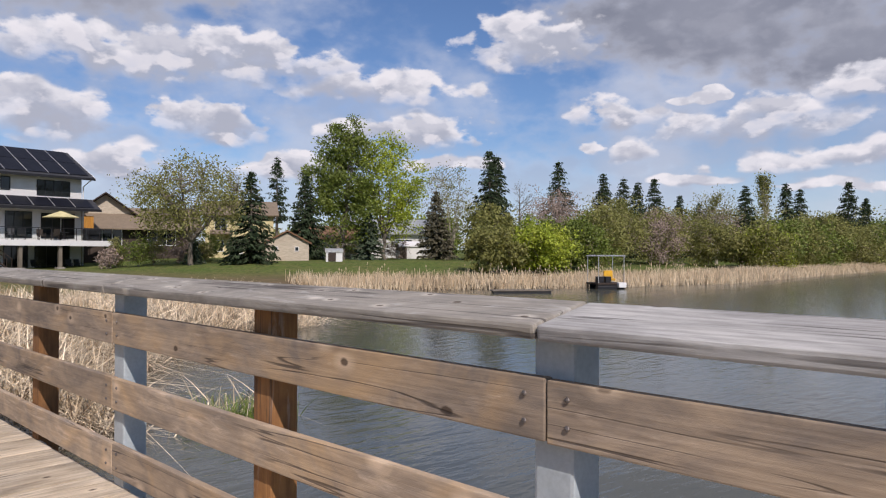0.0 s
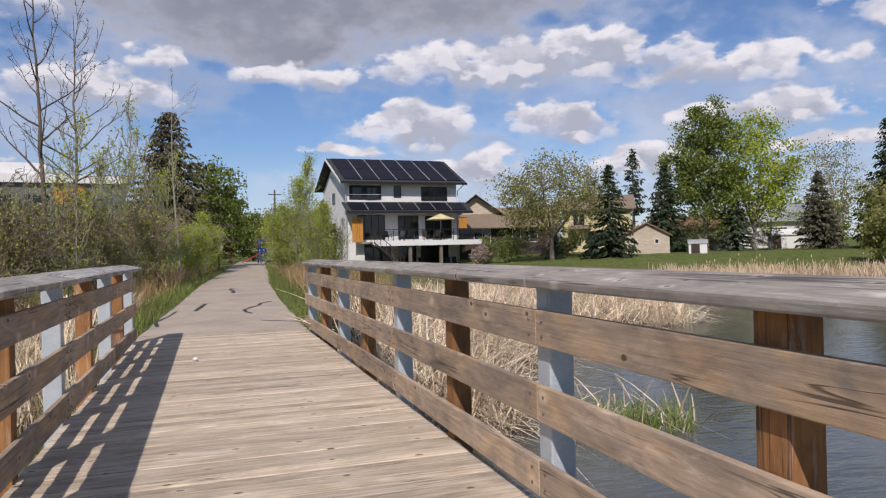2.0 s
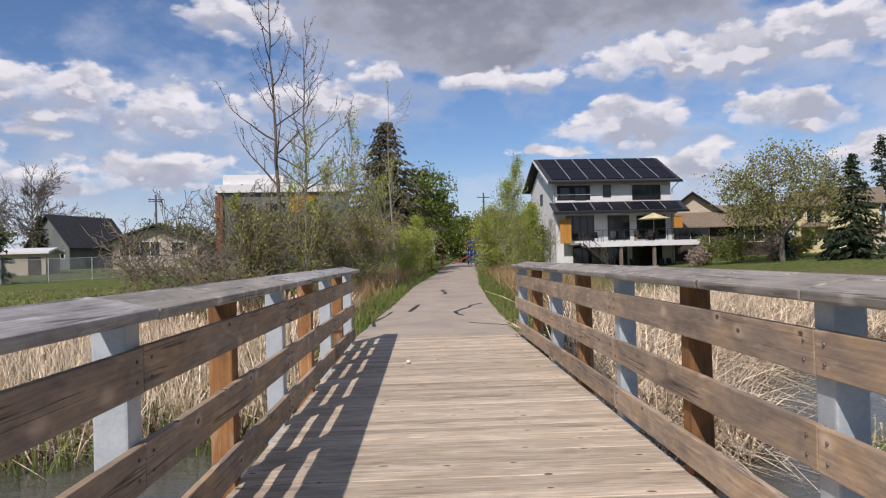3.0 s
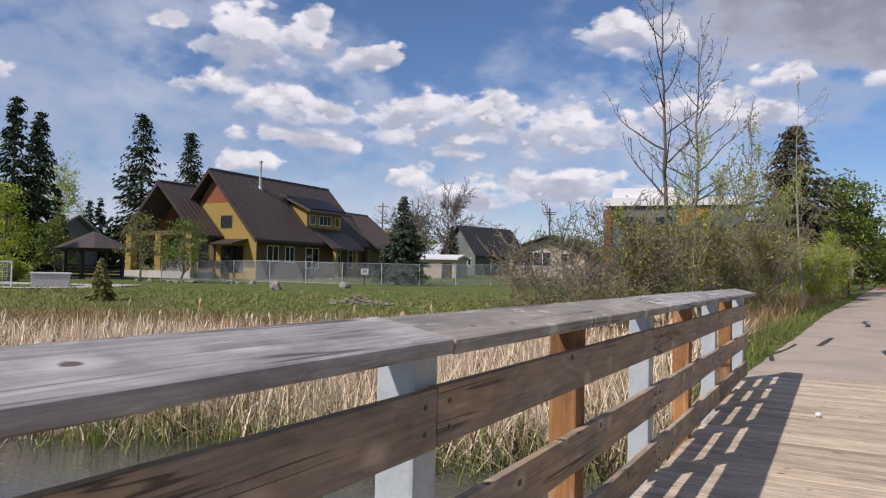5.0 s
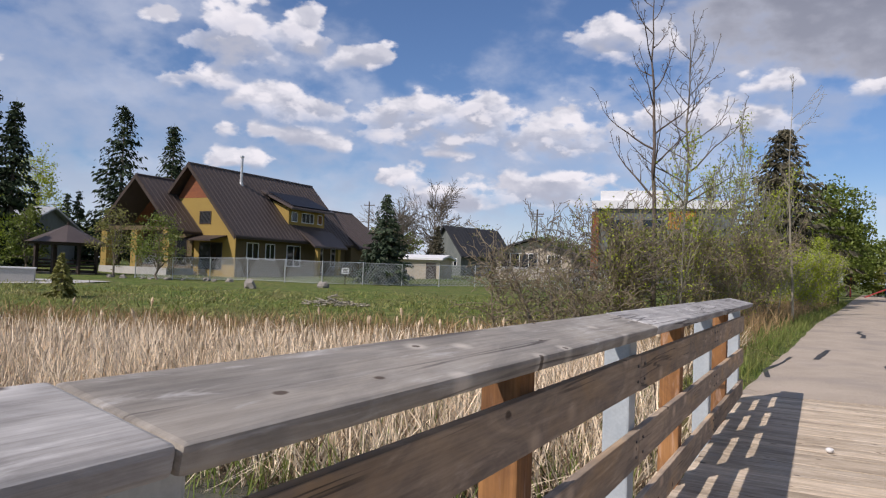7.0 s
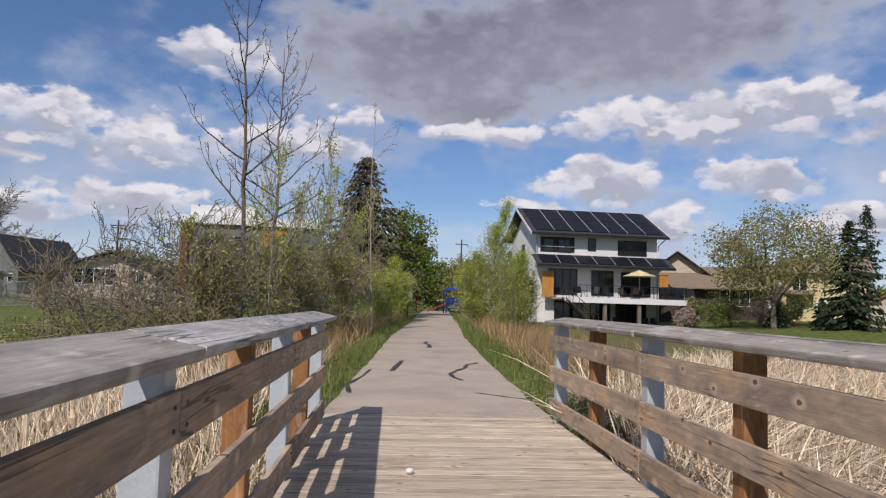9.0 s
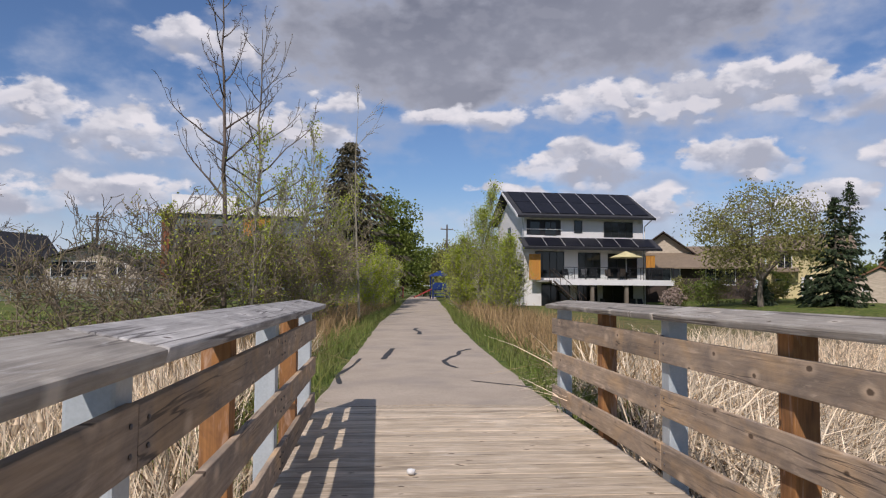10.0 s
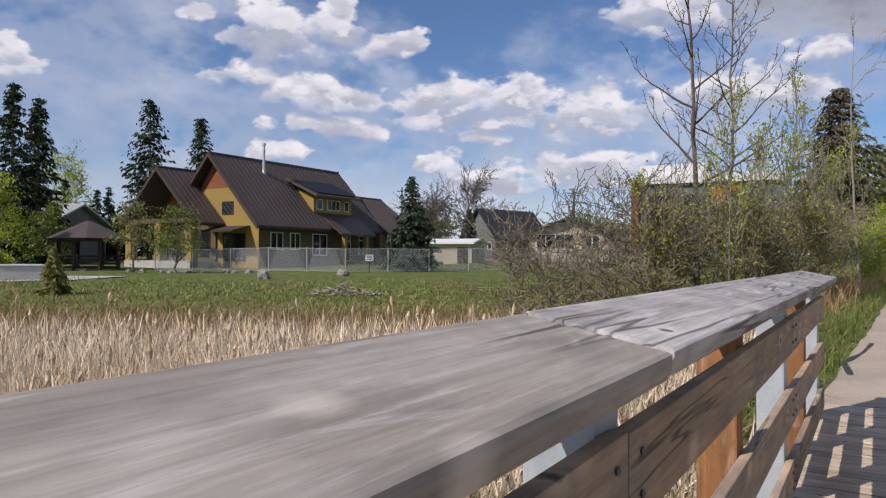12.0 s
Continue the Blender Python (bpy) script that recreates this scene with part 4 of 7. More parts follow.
def broadleaf(x, y, tall, wide, leaf_size, per, leaf_mat, bark, label, seed, fine=0.006, base=0.22, shape=0.8, rise=0.7, limbs=3, twigs=2, leaf_spread=0.3, name="tree", bare=False, category="tree", trunk=0.022, stems=1, group="",
              wobble=0.10, keep=1.0, lean=0.0, fork=0.6):
    """Stems that rise through the crown and throw limbs at every stage; limbs split into twigs, and leaves gather on them.
    base: where the crown starts; shape: how early it is widest (low: pointed top); rise: how steeply limbs climb."""
    rng, nrng = random.Random(seed), np.random.default_rng(seed)
    stem, segs, tips = [], [], []
    for s in range(stems):
        top = tall * (1.0 if s == 0 else rng.uniform(0.6, 0.95))
        p = Vector((rng.gauss(0, 0.12 * wide), rng.gauss(0, 0.12 * wide), 0)) if stems > 1 else Vector((0, 0, 0))
        d = Vector((rng.gauss(0, 0.04) + lean + p.x * 0.5 / max(wide, 1), rng.gauss(0, 0.04) + p.y * 0.5 / max(wide, 1), 1)).normalized()
        n, r = 12, trunk * tall / stems ** 0.5
        for k in range(n):
            f = (k + 1) / n
            d = (d + Vector((rng.gauss(0, wobble * 0.5), rng.gauss(0, wobble * 0.5), 0.04))).normalized()
            q = p + d * top / n
            r2 = max(0.006, trunk * tall / stems ** 0.5 * (1 - f) ** 0.9)
            stem.append((p.copy(), q.copy(), r, r2))
            p, r = q, r2
            if f < base:
                continue
            g = (f - base) / (1 - base + 1e-6)
            env = wide / 2 * max(0.10, (math.sin(math.pi * min(1, (g * 0.92 + 0.08)) ** shape)) ** 0.8) if g < 1 else wide * 0.06
            for _ in range(limbs if g < 0.95 else 2):
                if rng.random() < 0.15:
                    continue
                az, length = rng.uniform(0, 2 * math.pi), env * rng.uniform(0.55, 1.2) / math.cos(min(1.2, rise * 0.9))
                up = rise * (0.6 + 0.6 * g) + rng.gauss(0, 0.15)
                ld = Vector((math.cos(az) * math.cos(up), math.sin(az) * math.cos(up), math.sin(up)))
                limb(rng, p, ld, length, r2 * 0.6 + 0.004, 2, segs, tips, twigs, wobble, fork)
    kz = tall / max(s[1].z for s in segs + stem)
    kr = wide / 2 / max(0.1, sorted(math.hypot(s[1].x, s[1].y) for s in segs)[int(len(segs) * 0.97)])
    fit_in = lambda v: Vector((v.x * kr, v.y * kr, v.z * kz))
    segs, stem = [[(fit_in(a), fit_in(b), max(r0, fine), max(r1, fine)) for a, b, r0, r1 in k] for k in (segs, stem)]
    tips = [fit_in(v) for v in tips]
    arrays = None
    if not bare:
        pts = [t for t in tips if rng.random() < keep]
        arrays = leaves(nrng, pts, leaf_size, leaf_spread, per)
    return tree(name, at(x, y), segs, arrays, bark, leaf_mat, label, category, group, stem)


def limb(rng, p, d, length, radius, depth, segs, tips, twigs, wobble, fork):
    n = 4 if depth == 2 else 3
    r = radius
    for k in range(n):
        d = (d + Vector((rng.gauss(0, wobble), rng.gauss(0, wobble), rng.gauss(0, wobble) + 0.05))).normalized()
        q = p + d * (length / n)
        r2 = max(0.004, radius * (1 - 0.75 * (k + 1) / n))
        segs.append((p.copy(), q.copy(), r, r2))
        p, r = q, r2
        if depth < 2 or k > 0:
            tips.append(q.copy())
        if depth > 0:
            for _ in range(twigs if depth == 2 else max(1, twigs - 1)):
                side = d.cross(Vector((rng.gauss(0, 1), rng.gauss(0, 1), rng.gauss(0, 1))))
                if side.length > 1e-3:
                    nd = d * math.cos(fork) + side.normalized() * math.sin(fork)
                    limb(rng, p, nd, length * rng.uniform(0.3, 0.5), r2 * 0.6, depth - 1, segs, tips, twigs, wobble, fork)


def crown_tree(x, y, tall, wide, label, seed, leaf_mat, bark, leaf_size=0.17, clumps=150, per=40, bottom=0.25, lumps=0.4, taper=0.3, tight=0.085, limbs=7, fine=0.012, hang=0.0, name="tree", category="tree", group="", trunk=0.02, gaps=-0.2):
    """A trunk that parts into bent limbs, and a crown of leaf clumps with gaps and an uneven outline; twigs join each clump to the nearest limb.
    taper: how much narrower the top is; tight: a clump's size as a share of the width; hang: how far clumps trail down."""
    rng, nrng = random.Random(seed), np.random.default_rng(seed)
    rx, rz, mid = wide / 2, tall * (1 - bottom) / 2, tall * (1 + bottom) / 2
    shift = Vector((seed * 3.7, seed * 1.3, 0))
    pts = []
    while len(pts) < clumps:
        d = Vector((rng.gauss(0, 1), rng.gauss(0, 1), rng.gauss(0, 1))).normalized()
        r = rng.uniform(0.08, 1.0) ** 0.42 * (1 + lumps * noise.noise(d * 1.9 + shift))
        side = 1 - taper * (d.z * r + 0.3)
        p = Vector((d.x * r * rx * side, d.y * r * rx * side, mid + d.z * r * rz * 0.97))
        if p.z > 0.05 * tall and noise.noise(p * (5.0 / wide) + shift) > gaps:
            pts.append(p)
    fork = Vector((0, 0, max(0.12, bottom * 0.9) * tall))
    stem = [(Vector((0, 0, 0)), fork * 0.5 + Vector((0.02 * tall * rng.gauss(0, 1), 0, 0)), trunk * tall, trunk * tall * 0.8)]
    stem.append((stem[0][1], fork, trunk * tall * 0.8, trunk * tall * 0.65))
    segs, joints = [], []
    for k in range(limbs):
        far = max(rng.sample(pts, min(len(pts), 12)), key=lambda v: Vector((math.cos(2.4 * k), math.sin(2.4 * k), 0.5)).dot(v - fork))
        bend = fork.lerp(far, 0.45) + Vector((0, 0, 0.12 * tall))
        last, r = fork, trunk * tall * 0.5
        for j in range(1, 8):
            f = j / 7
            q = fork.lerp(bend, f).lerp(bend.lerp(far, f), f) + Vector((rng.gauss(0, 1), rng.gauss(0, 1), rng.gauss(0, 1))) * 0.012 * tall
            r2 = max(fine, trunk * tall * 0.5 * (1 - f) ** 0.8)
            segs.append((last, q, r, r2))
            last, r = q, r2
            joints.append(q)
    grid = np.array(joints)
    for p in pts:
        near = Vector(grid[np.argmin(((grid - np.array(p)) ** 2).sum(1) + 0.6 * np.maximum(0, grid[:, 2] - p.z))])
        knee = near.lerp(p, 0.5) + Vector((rng.gauss(0, 1), rng.gauss(0, 1), rng.gauss(0, 0.6) + 0.6)) * 0.03 * wide
        segs += [(near, knee, fine * 1.6, fine * 1.2), (knee, p, fine * 1.2, fine)]
    arrays = None
    if per:
        s = tight * wide
        c = np.repeat(np.array(pts), per, axis=0) + np.clip(nrng.normal(0, 1, (len(pts) * per, 3)), -1.5, 1.5) * s * np.repeat(nrng.uniform(0.5, 1.35, (len(pts), 1)), per, axis=0) * np.array([1, 1, 0.75])
        c[:, 2] -= np.abs(nrng.normal(0, 1, len(c))) * hang
        c[:, 2] = np.maximum(c[:, 2], 0.06)
        arrays = leaves(nrng, c, leaf_size, 0.0, 1, hang=hang)
    return tree(name, at(x, y), segs, arrays, bark, leaf_mat, label, category, group, stem)


def bare_poplar(x, y, tall, wide, label, seed, bark, start, lean, boughs):
    """A slim leafless trunk with long boughs that sweep outwards and up, set with short spur twigs."""
    rng = random.Random(seed)
    stem, segs, n = [], [], 16
    line = [Vector((lean * (k / n) ** 1.3 + rng.gauss(0, 0.03), rng.gauss(0, 0.04), tall * k / n)) for k in range(n + 1)]
    for k in range(n):
        stem.append((line[k], line[k + 1], 0.0075 * tall * (1 - k / n) + 0.010, 0.0075 * tall * (1 - (k + 1) / n) + 0.010))

    def on_trunk(f):
        k = min(n - 1, int(f * n))
        return line[k].lerp(line[k + 1], f * n - k)

    def sweep(p, az, up, length, radius, count, depth):
        for k in range(count):
            up = min(1.3, up + 0.07 + rng.gauss(0, 0.10))
            az += rng.gauss(0, 0.12)
            d = Vector((math.cos(az) * math.cos(up), math.sin(az) * math.cos(up), math.sin(up)))
            q = p + d * length / count
            a, b = radius * (1 - 0.8 * k / count), radius * (1 - 0.8 * (k + 1) / count)
            segs.append((p, q, max(0.009, a), max(0.008, b)))
            p = q
            if depth and k and rng.random() < 0.85:
                sweep(p, az + rng.choice((-1, 1)) * rng.uniform(0.5, 1.1), up + rng.uniform(-0.3, 0.3), length * rng.uniform(0.16, 0.4), b * 0.7, 3, depth - 1)
            elif rng.random() < 0.5:
                e = Vector((rng.gauss(0, 1), rng.gauss(0, 1), 0.6)).normalized() * rng.uniform(0.08, 0.2)
                segs.append((p, p + e, 0.008, 0.007))

    for k in range(boughs):
        f = start + (0.94 - start) * (k / boughs) ** 0.9
        sweep(on_trunk(f), 2.4 * k + rng.gauss(0, 0.3), rng.uniform(0.15, 0.5) + 0.35 * f, wide * 0.66 * (1.15 - 0.85 * f) * rng.uniform(0.8, 1.3) + 0.3, 0.0042 * tall * (1.1 - f) + 0.008, 6, 2)
    return tree("tree", at(x, y), segs, None, bark, None, label, "tree", "", stem)


def spruce(x, y, tall, wide, label, seed, needle=None, name="spruce_tree", bottom=0.06, droop=0.35, dense=1.0, shaggy=0.0, group="conifers"):
    """Trunk with whorls of drooping boughs, each hung with flat needle sprays; gaps and uneven tips."""
    rng, nrng = random.Random(seed), np.random.default_rng(seed)
    stem, segs = [(Vector((0, 0, tall * k / 8)), Vector((0, 0, tall * (k + 1) / 8)), 0.018 * tall * (1 - k / 8) + 0.01, 0.018 * tall * (1 - (k + 1) / 8) + 0.01) for k in range(8)], []
    centres, axes, sizes = [], [], []
    z = tall * bottom
    while z < tall * 0.985:
        f = z / tall
        reach = wide / 2 * ((1 - f) ** 0.92 + 0.04) * (1.0 if f > 0.15 else 0.85 + f)
        for k in range(max(4, int(7 * dense))):
            if rng.random() < 0.10 + shaggy * 0.3:
                continue
            a, length = rng.uniform(0, 2 * math.pi), reach * rng.uniform(0.6 - shaggy * 0.2, 1.12 + shaggy * 0.3)
            d, sag = Vector((math.cos(a), math.sin(a), 0)), droop * rng.uniform(0.5, 1.5)
            n = max(2, int(length / (0.028 * tall + 0.10)))
            p = Vector((0, 0, z))
            for j in range(n):
                g = (j + 1) / n
                q = Vector((0, 0, z)) + d * length * g + Vector((0, 0, -sag * length * g + 0.35 * sag * length * g * g))
                if j % 2 == 0 or j == n - 1:
                    segs.append((p, q, 0.012 + 0.02 * (1 - g), 0.008))
                    p = q
                for _ in range(5):
                    centres.append(q + Vector((rng.gauss(0, 1), rng.gauss(0, 1), rng.gauss(0, 0.4) - 0.35)) * 0.013 * tall)
                    w = Vector((-d.y, d.x, 0)) * rng.choice((-1, 1)) * rng.uniform(0.3, 1) + d * rng.uniform(0.3, 1.0)
                    axes.append(Vector((w.x, w.y, -0.35 - rng.uniform(0, 0.6))).normalized())
                    sizes.append((0.26 + 0.028 * tall) * rng.uniform(0.7, 1.25) * (0.55 + 0.45 * (1 - f)))
        z += (tall * 0.017 + 0.03) * rng.uniform(0.5, 1.5)
    c, a, s = np.array(centres), np.array(axes), np.array(sizes)[:, None]
    b = np.cross(a, nrng.normal(0, 1, c.shape))
    b /= np.linalg.norm(b, axis=1)[:, None] + 1e-9
    verts = np.stack([c - a * s * 0.45, c + b * s * 0.19, c + a * s * 0.65, c - b * s * 0.19], 1).reshape(-1, 3)
    return tree(name, at(x, y), segs, (verts, np.arange(len(c) * 4).reshape(-1, 4)), BARK, needle or NEEDLE, label, "tree", group, stem)


# far shore and gardens, conifers
spruce(31.98, 54.7, 7.9, 5.0, "dense dark green spruce on the lakeside lawn", 1)
spruce(41.5, 60.4, 8.6, 5.6, "dark spruce beside a small beige shed", 2)
spruce(61.2, 53.0, 12.6, 7.0, "tall dark spruce with twin tops near the shore", 3)
spruce(63.4, 53.8, 12.2, 6.4, "tall dark spruce crowding its neighbour", 4)
spruce(53.6, 54.0, 7.4, 4.6, "olive-green columnar cedar on the lawn", 5, NEEDLE_BROWN, droop=0.1, name="cedar_tree")
spruce(90.6, 63.9, 15.0, 10.0, "large dark spruce behind shoreline shrubs", 6)
for k, (x, y, h) in enumerate(((102, 63, 13), (105, 61, 12.5), (108, 60, 12.0), (111, 58.6, 12.6), (115, 56, 10), (118, 54, 9), (103, 40.5, 10.4), (131, 44, 12.6), (135, 43, 11.8), (136, 35.5, 13), (141, 34, 10.5), (150, 32, 11))):
    spruce(x, y, h * 1.08, h * 0.62, "dark spruce in the far tree line", 20 + k)
spruce(47.3, 57.5, 5.0, 4.2, "small bluish spruce under a leafy poplar", 7, NEEDLE_PALE)
spruce(34.4, 62.0, 2.2, 1.8, "young spruce by the garden hedge", 8, NEEDLE_PALE)
spruce(29.8, 60.5, 2.4, 2.2, "low spruce in front of a tan-roofed house", 9, NEEDLE_PALE)
spruce(51.6, 81, 13.2, 5.4, "open-crowned pine rising behind the houses", 10, dense=0.9, shaggy=0.8, droop=0.0, bottom=0.35, name="pine_tree")
# west side
spruce(-27.5, 47.6, 6.5, 4.6, "young blue-green spruce by the chain-link fence", 40, NEEDLE_PALE)
spruce(-24.8, 21.6, 1.7, 1.2, "young yellowish spruce on the lawn", 41, LEAF_OLIVE, dense=0.6)
spruce(-65.3, 41.1, 16.3, 7.0, "tall narrow spruce behind a gazebo", 42)
spruce(-63.8, 42.5, 15.2, 5.6, "tall narrow spruce with a ragged top", 43)
spruce(-71.5, 59.4, 18.7, 10.0, "tall dark spruce behind the brown-roofed house", 44)
spruce(-72.6, 67.5, 18.0, 9.0, "dark spruce beyond a steep metal roof", 45)
spruce(-51.0, 27.4, 11.0, 6.4, "broad dark spruce beside the street lamp", 46)
for k, (x, y, h) in enumerate(((-74.4, 56.2, 8.4), (-72.6, 53.7, 7.8), (-75.6, 51.9, 9.0), (-66.0, 38.7, 10.8), (-79.2, 49.5, 9.6))):
    spruce(x, y, h, h * 0.45, "smaller dark spruce in the garden row", 50 + k, dense=0.7)
spruce(-35.6, 70.0, 5.3, 3.1, "brown-green columnar cedar beside a white-roofed shed", 47, NEEDLE_BROWN, droop=0.0, name="cedar_tree")
# by the path
spruce(-2.6, 57.4, 11.8, 10.6, "old shaggy spruce with drooping brown boughs by the path", 60, NEEDLE_BROWN, shaggy=0.4, droop=0.38, dense=1.9, bottom=0.24)

# broadleaf trees
crown_tree(28.9, 59.3, 10.0, 10.6, "spreading willow just coming into pale leaf", 70, LEAF_OLIVE, BARK, 0.20, 200, 62, 0.22, 0.35, 0.1, 0.06, 9, 0.02, 0.5, trunk=0.026)
crown_tree(46.2, 60.4, 14.8, 8.4, "tall poplar in fresh green leaf", 71, LEAF, BARK, 0.27, 200, 100, 0.08, 0.45, 0.3, 0.07, 8)
crown_tree(50.8, 59.0, 13.4, 9.4, "poplar with thin bright spring leaves", 72, LEAF_NEW, BARK, 0.25, 180, 80, 0.12, 0.5, 0.3, 0.066, 8)
crown_tree(66.5, 64.0, 12.6, 8.4, "half-bare poplar with a haze of new leaves", 73, LEAF_OLIVE, BARK_PALE, 0.19, 150, 34, 0.12, 0.4, 0.35, 0.07, 9, 0.018)
broadleaf(79.2, 62.5, 11.0, 5.0, 0.2, 1, LEAF, BARK, "dead grey tree without leaves", 74, bare=True, base=0.3)
broadleaf(87.6, 38.2, 9.6, 6.0, 0.2, 1, LEAF_OLIVE, BARK_PALE, "slim birch with sparse leaves at the shore", 75, base=0.2, rise=0.9, leaf_spread=0.3)
broadleaf(118.1, 42.3, 14.6, 4.6, 0.3, 1, LEAF_OLIVE, BARK_PALE, "tall narrow poplar in the far tree line", 76, base=0.1, rise=1.1, limbs=4)
crown_tree(0.55, 69.5, 9.8, 6.2, "full green tree beyond the old spruce", 77, LEAF, BARK, 0.25, 130, 90, 0.08, 0.4, 0.25, 0.08)
broadleaf(-49.8, 93.8, 13.9, 10.2, 0.2, 1, LEAF, BARK, "bare spreading tree behind the sheds", 78, bare=True, base=0.25, shape=1.2, limbs=4, twigs=3, rise=0.85, trunk=0.016, fine=0.022)
broadleaf(-56.4, 95.1, 11.5, 9.6, 0.2, 1, LEAF, BARK, "second bare tree with fine grey twigs", 79, bare=True, base=0.2, shape=1.2, limbs=4, twigs=3, rise=0.85, trunk=0.016, fine=0.022)
crown_tree(-76.4, 52.2, 12.7, 7.2, "birch in thin yellow-green leaf", 80, LEAF_NEW, BARK_PALE, 0.22, 130, 34, 0.12, 0.4, 0.4, 0.07, 8, 0.02)
broadleaf(-69.6, 30.3, 11.5, 7.2, 0.2, 1, LEAF, BARK, "bare tree behind the dark spruce", 81, bare=True, base=0.2, twigs=3, limbs=4)
crown_tree(-37.6, 36.6, 4.6, 3.5, "small leafy tree in front of the house", 82, LEAF, BARK, 0.13, 80, 40, 0.16, 0.4, 0.3, 0.085, 6, 0.012)
crown_tree(-41.3, 36.2, 4.8, 3.4, "small olive tree beside the porch", 83, LEAF_OLIVE, BARK, 0.13, 80, 26, 0.18, 0.4, 0.3, 0.085, 6, 0.012)
crown_tree(-55.0, 34.6, 8.0, 5.0, "bright green shrub tree by the gazebo", 84, LEAF_NEW, BARK, 0.20, 90, 50, 0.02, 0.4, 0.4, 0.08, 6, 0.016)
crown_tree(-51.5, 36.6, 5.0, 3.4, "green garden tree near the gazebo", 88, LEAF, BARK, 0.18, 80, 44, 0.04, 0.4, 0.3, 0.085, 6, 0.014)
broadleaf(-44.2, 28.6, 1.6, 2.4, 0.14, 4, LEAF_NEW, BARK, "rounded bright green bush on the lawn", 89, base=0.05, shape=0.8, limbs=4, leaf_spread=0.15, name="shrub", category="shrub", stems=3)
broadleaf(4.9, 44.3, 7.1, 2.4, 0.085, 2, LEAF_NEW, BARK_PALE, "slender young poplar in bright spring leaf", 85, base=0.1, shape=0.6, rise=1.0, limbs=4, leaf_spread=0.16, stems=2, trunk=0.009, keep=0.5)
broadleaf(5.9, 43.3, 4.6, 2.4, 0.085, 2, LEAF_NEW, BARK_PALE, "lower bright green poplar sucker", 86, base=0.03, shape=0.6, rise=1.0, limbs=4, leaf_spread=0.18, stems=3, trunk=0.009, keep=0.5)
broadleaf(4.1, 45.0, 4.4, 2.2, 0.085, 2, LEAF_NEW, BARK_PALE, "low bright green poplar sucker by the path", 87, base=0.03, shape=0.6, rise=1.0, limbs=4, leaf_spread=0.18, stems=3, trunk=0.009, keep=0.5)
broadleaf(6.6, 45.5, 3.8, 2.2, 0.085, 2, LEAF, BARK_PALE, "green poplar sucker in dry grass", 187, base=0.03, shape=0.6, rise=1.0, limbs=4, leaf_spread=0.18, stems=3, trunk=0.009, keep=0.5)
broadleaf(11.4, 66.0, 4.8, 1.8, 0.2, 1, LEAF, BARK_PALE, "pale bare sapling in front of the white house", 88, bare=True, base=0.1, rise=1.1, stems=2, trunk=0.012)
# tall bare poplars in the thicket
bare_poplar(-5.40, 30.7, 12.6, 3.8, "tall bare poplar with a dark dead top", 90, BARK_DARK, 0.30, -0.35, 15)
bare_poplar(-4.62, 31.9, 10.6, 3.8, "tall bare poplar with forked brown branches", 91, BARK, 0.32, 0.05, 18)
broadleaf(-1.15, 34.5, 9.2, 2.2, 0.1, 1, LEAF, BARK_PALE, "single thin leaning sapling beside the path", 92, bare=True, base=0.55, rise=0.8, limbs=1, twigs=1, trunk=0.006, lean=0.02, wobble=0.06)

# thicket west of the path: bare arching willows outside, leafier shrubs and aspens towards the path
rng = random.Random(8)
for k in range(7):
    f = k / 6
    x, y = -5.6 + 3.8 * f + rng.uniform(-0.5, 0.5), 26.0 + 8.0 * f + rng.uniform(-1.2, 1.2)
    broadleaf(x, y, rng.uniform(3.8, 5.0), rng.uniform(2.8, 3.8), 0.075, 1, LEAF_OLIVE if k % 3 == 0 else LEAF_NEW, TWIG, "twiggy willow shrub with sparse new leaves", 100 + k, base=0.12, shape=1.0, rise=0.95, limbs=2, twigs=2,
              stems=2, name="shrub", category="shrub", group="thicket by the path", leaf_spread=0.09, trunk=0.011, wobble=0.2, keep=0.42, fork=0.65, fine=0.0085)
for k, (x, y, h, w) in enumerate(((-8.0, 24.4, 3.6, 5.0), (-7.2, 25.6, 4.4, 5.2), (-6.6, 24.2, 3.0, 4.0), (-6.2, 27.0, 4.6, 4.4))):
    broadleaf(x, y, h, w, 0.06, 1, LEAF_OLIVE, BARK if k % 2 else TWIG, "low bare willow shrub with arching twigs", 130 + k, base=0.1, shape=1.3, rise=0.55, limbs=2, twigs=1, stems=3, name="shrub",
              category="shrub", group="thicket by the path", leaf_spread=0.08, trunk=0.018, wobble=0.26, keep=0.25, fork=0.7, fine=0.009)
for k in range(13):
    y = 28 + 2.1 * k + rng.uniform(-1, 1)
    x = min(-4.4 + 0.42 * k + rng.uniform(-0.7, 0.7), path_centre(y) - 2.4)
    broadleaf(x, y, rng.uniform(5.0, 8.2) if k < 6 else rng.uniform(3.0, 4.4), rng.uniform(1.7, 2.5), 0.085, 1 if k < 6 else 2, LEAF_NEW, BARK_PALE, "young aspen with a thin veil of spring leaves", 150 + k, base=0.12, shape=0.8, rise=1.0, limbs=2, twigs=2 if k > 5 else 1,
              stems=2, name="sapling", group="young aspens", leaf_spread=0.16, trunk=0.007, keep=0.6, fine=0.008, fork=0.5)

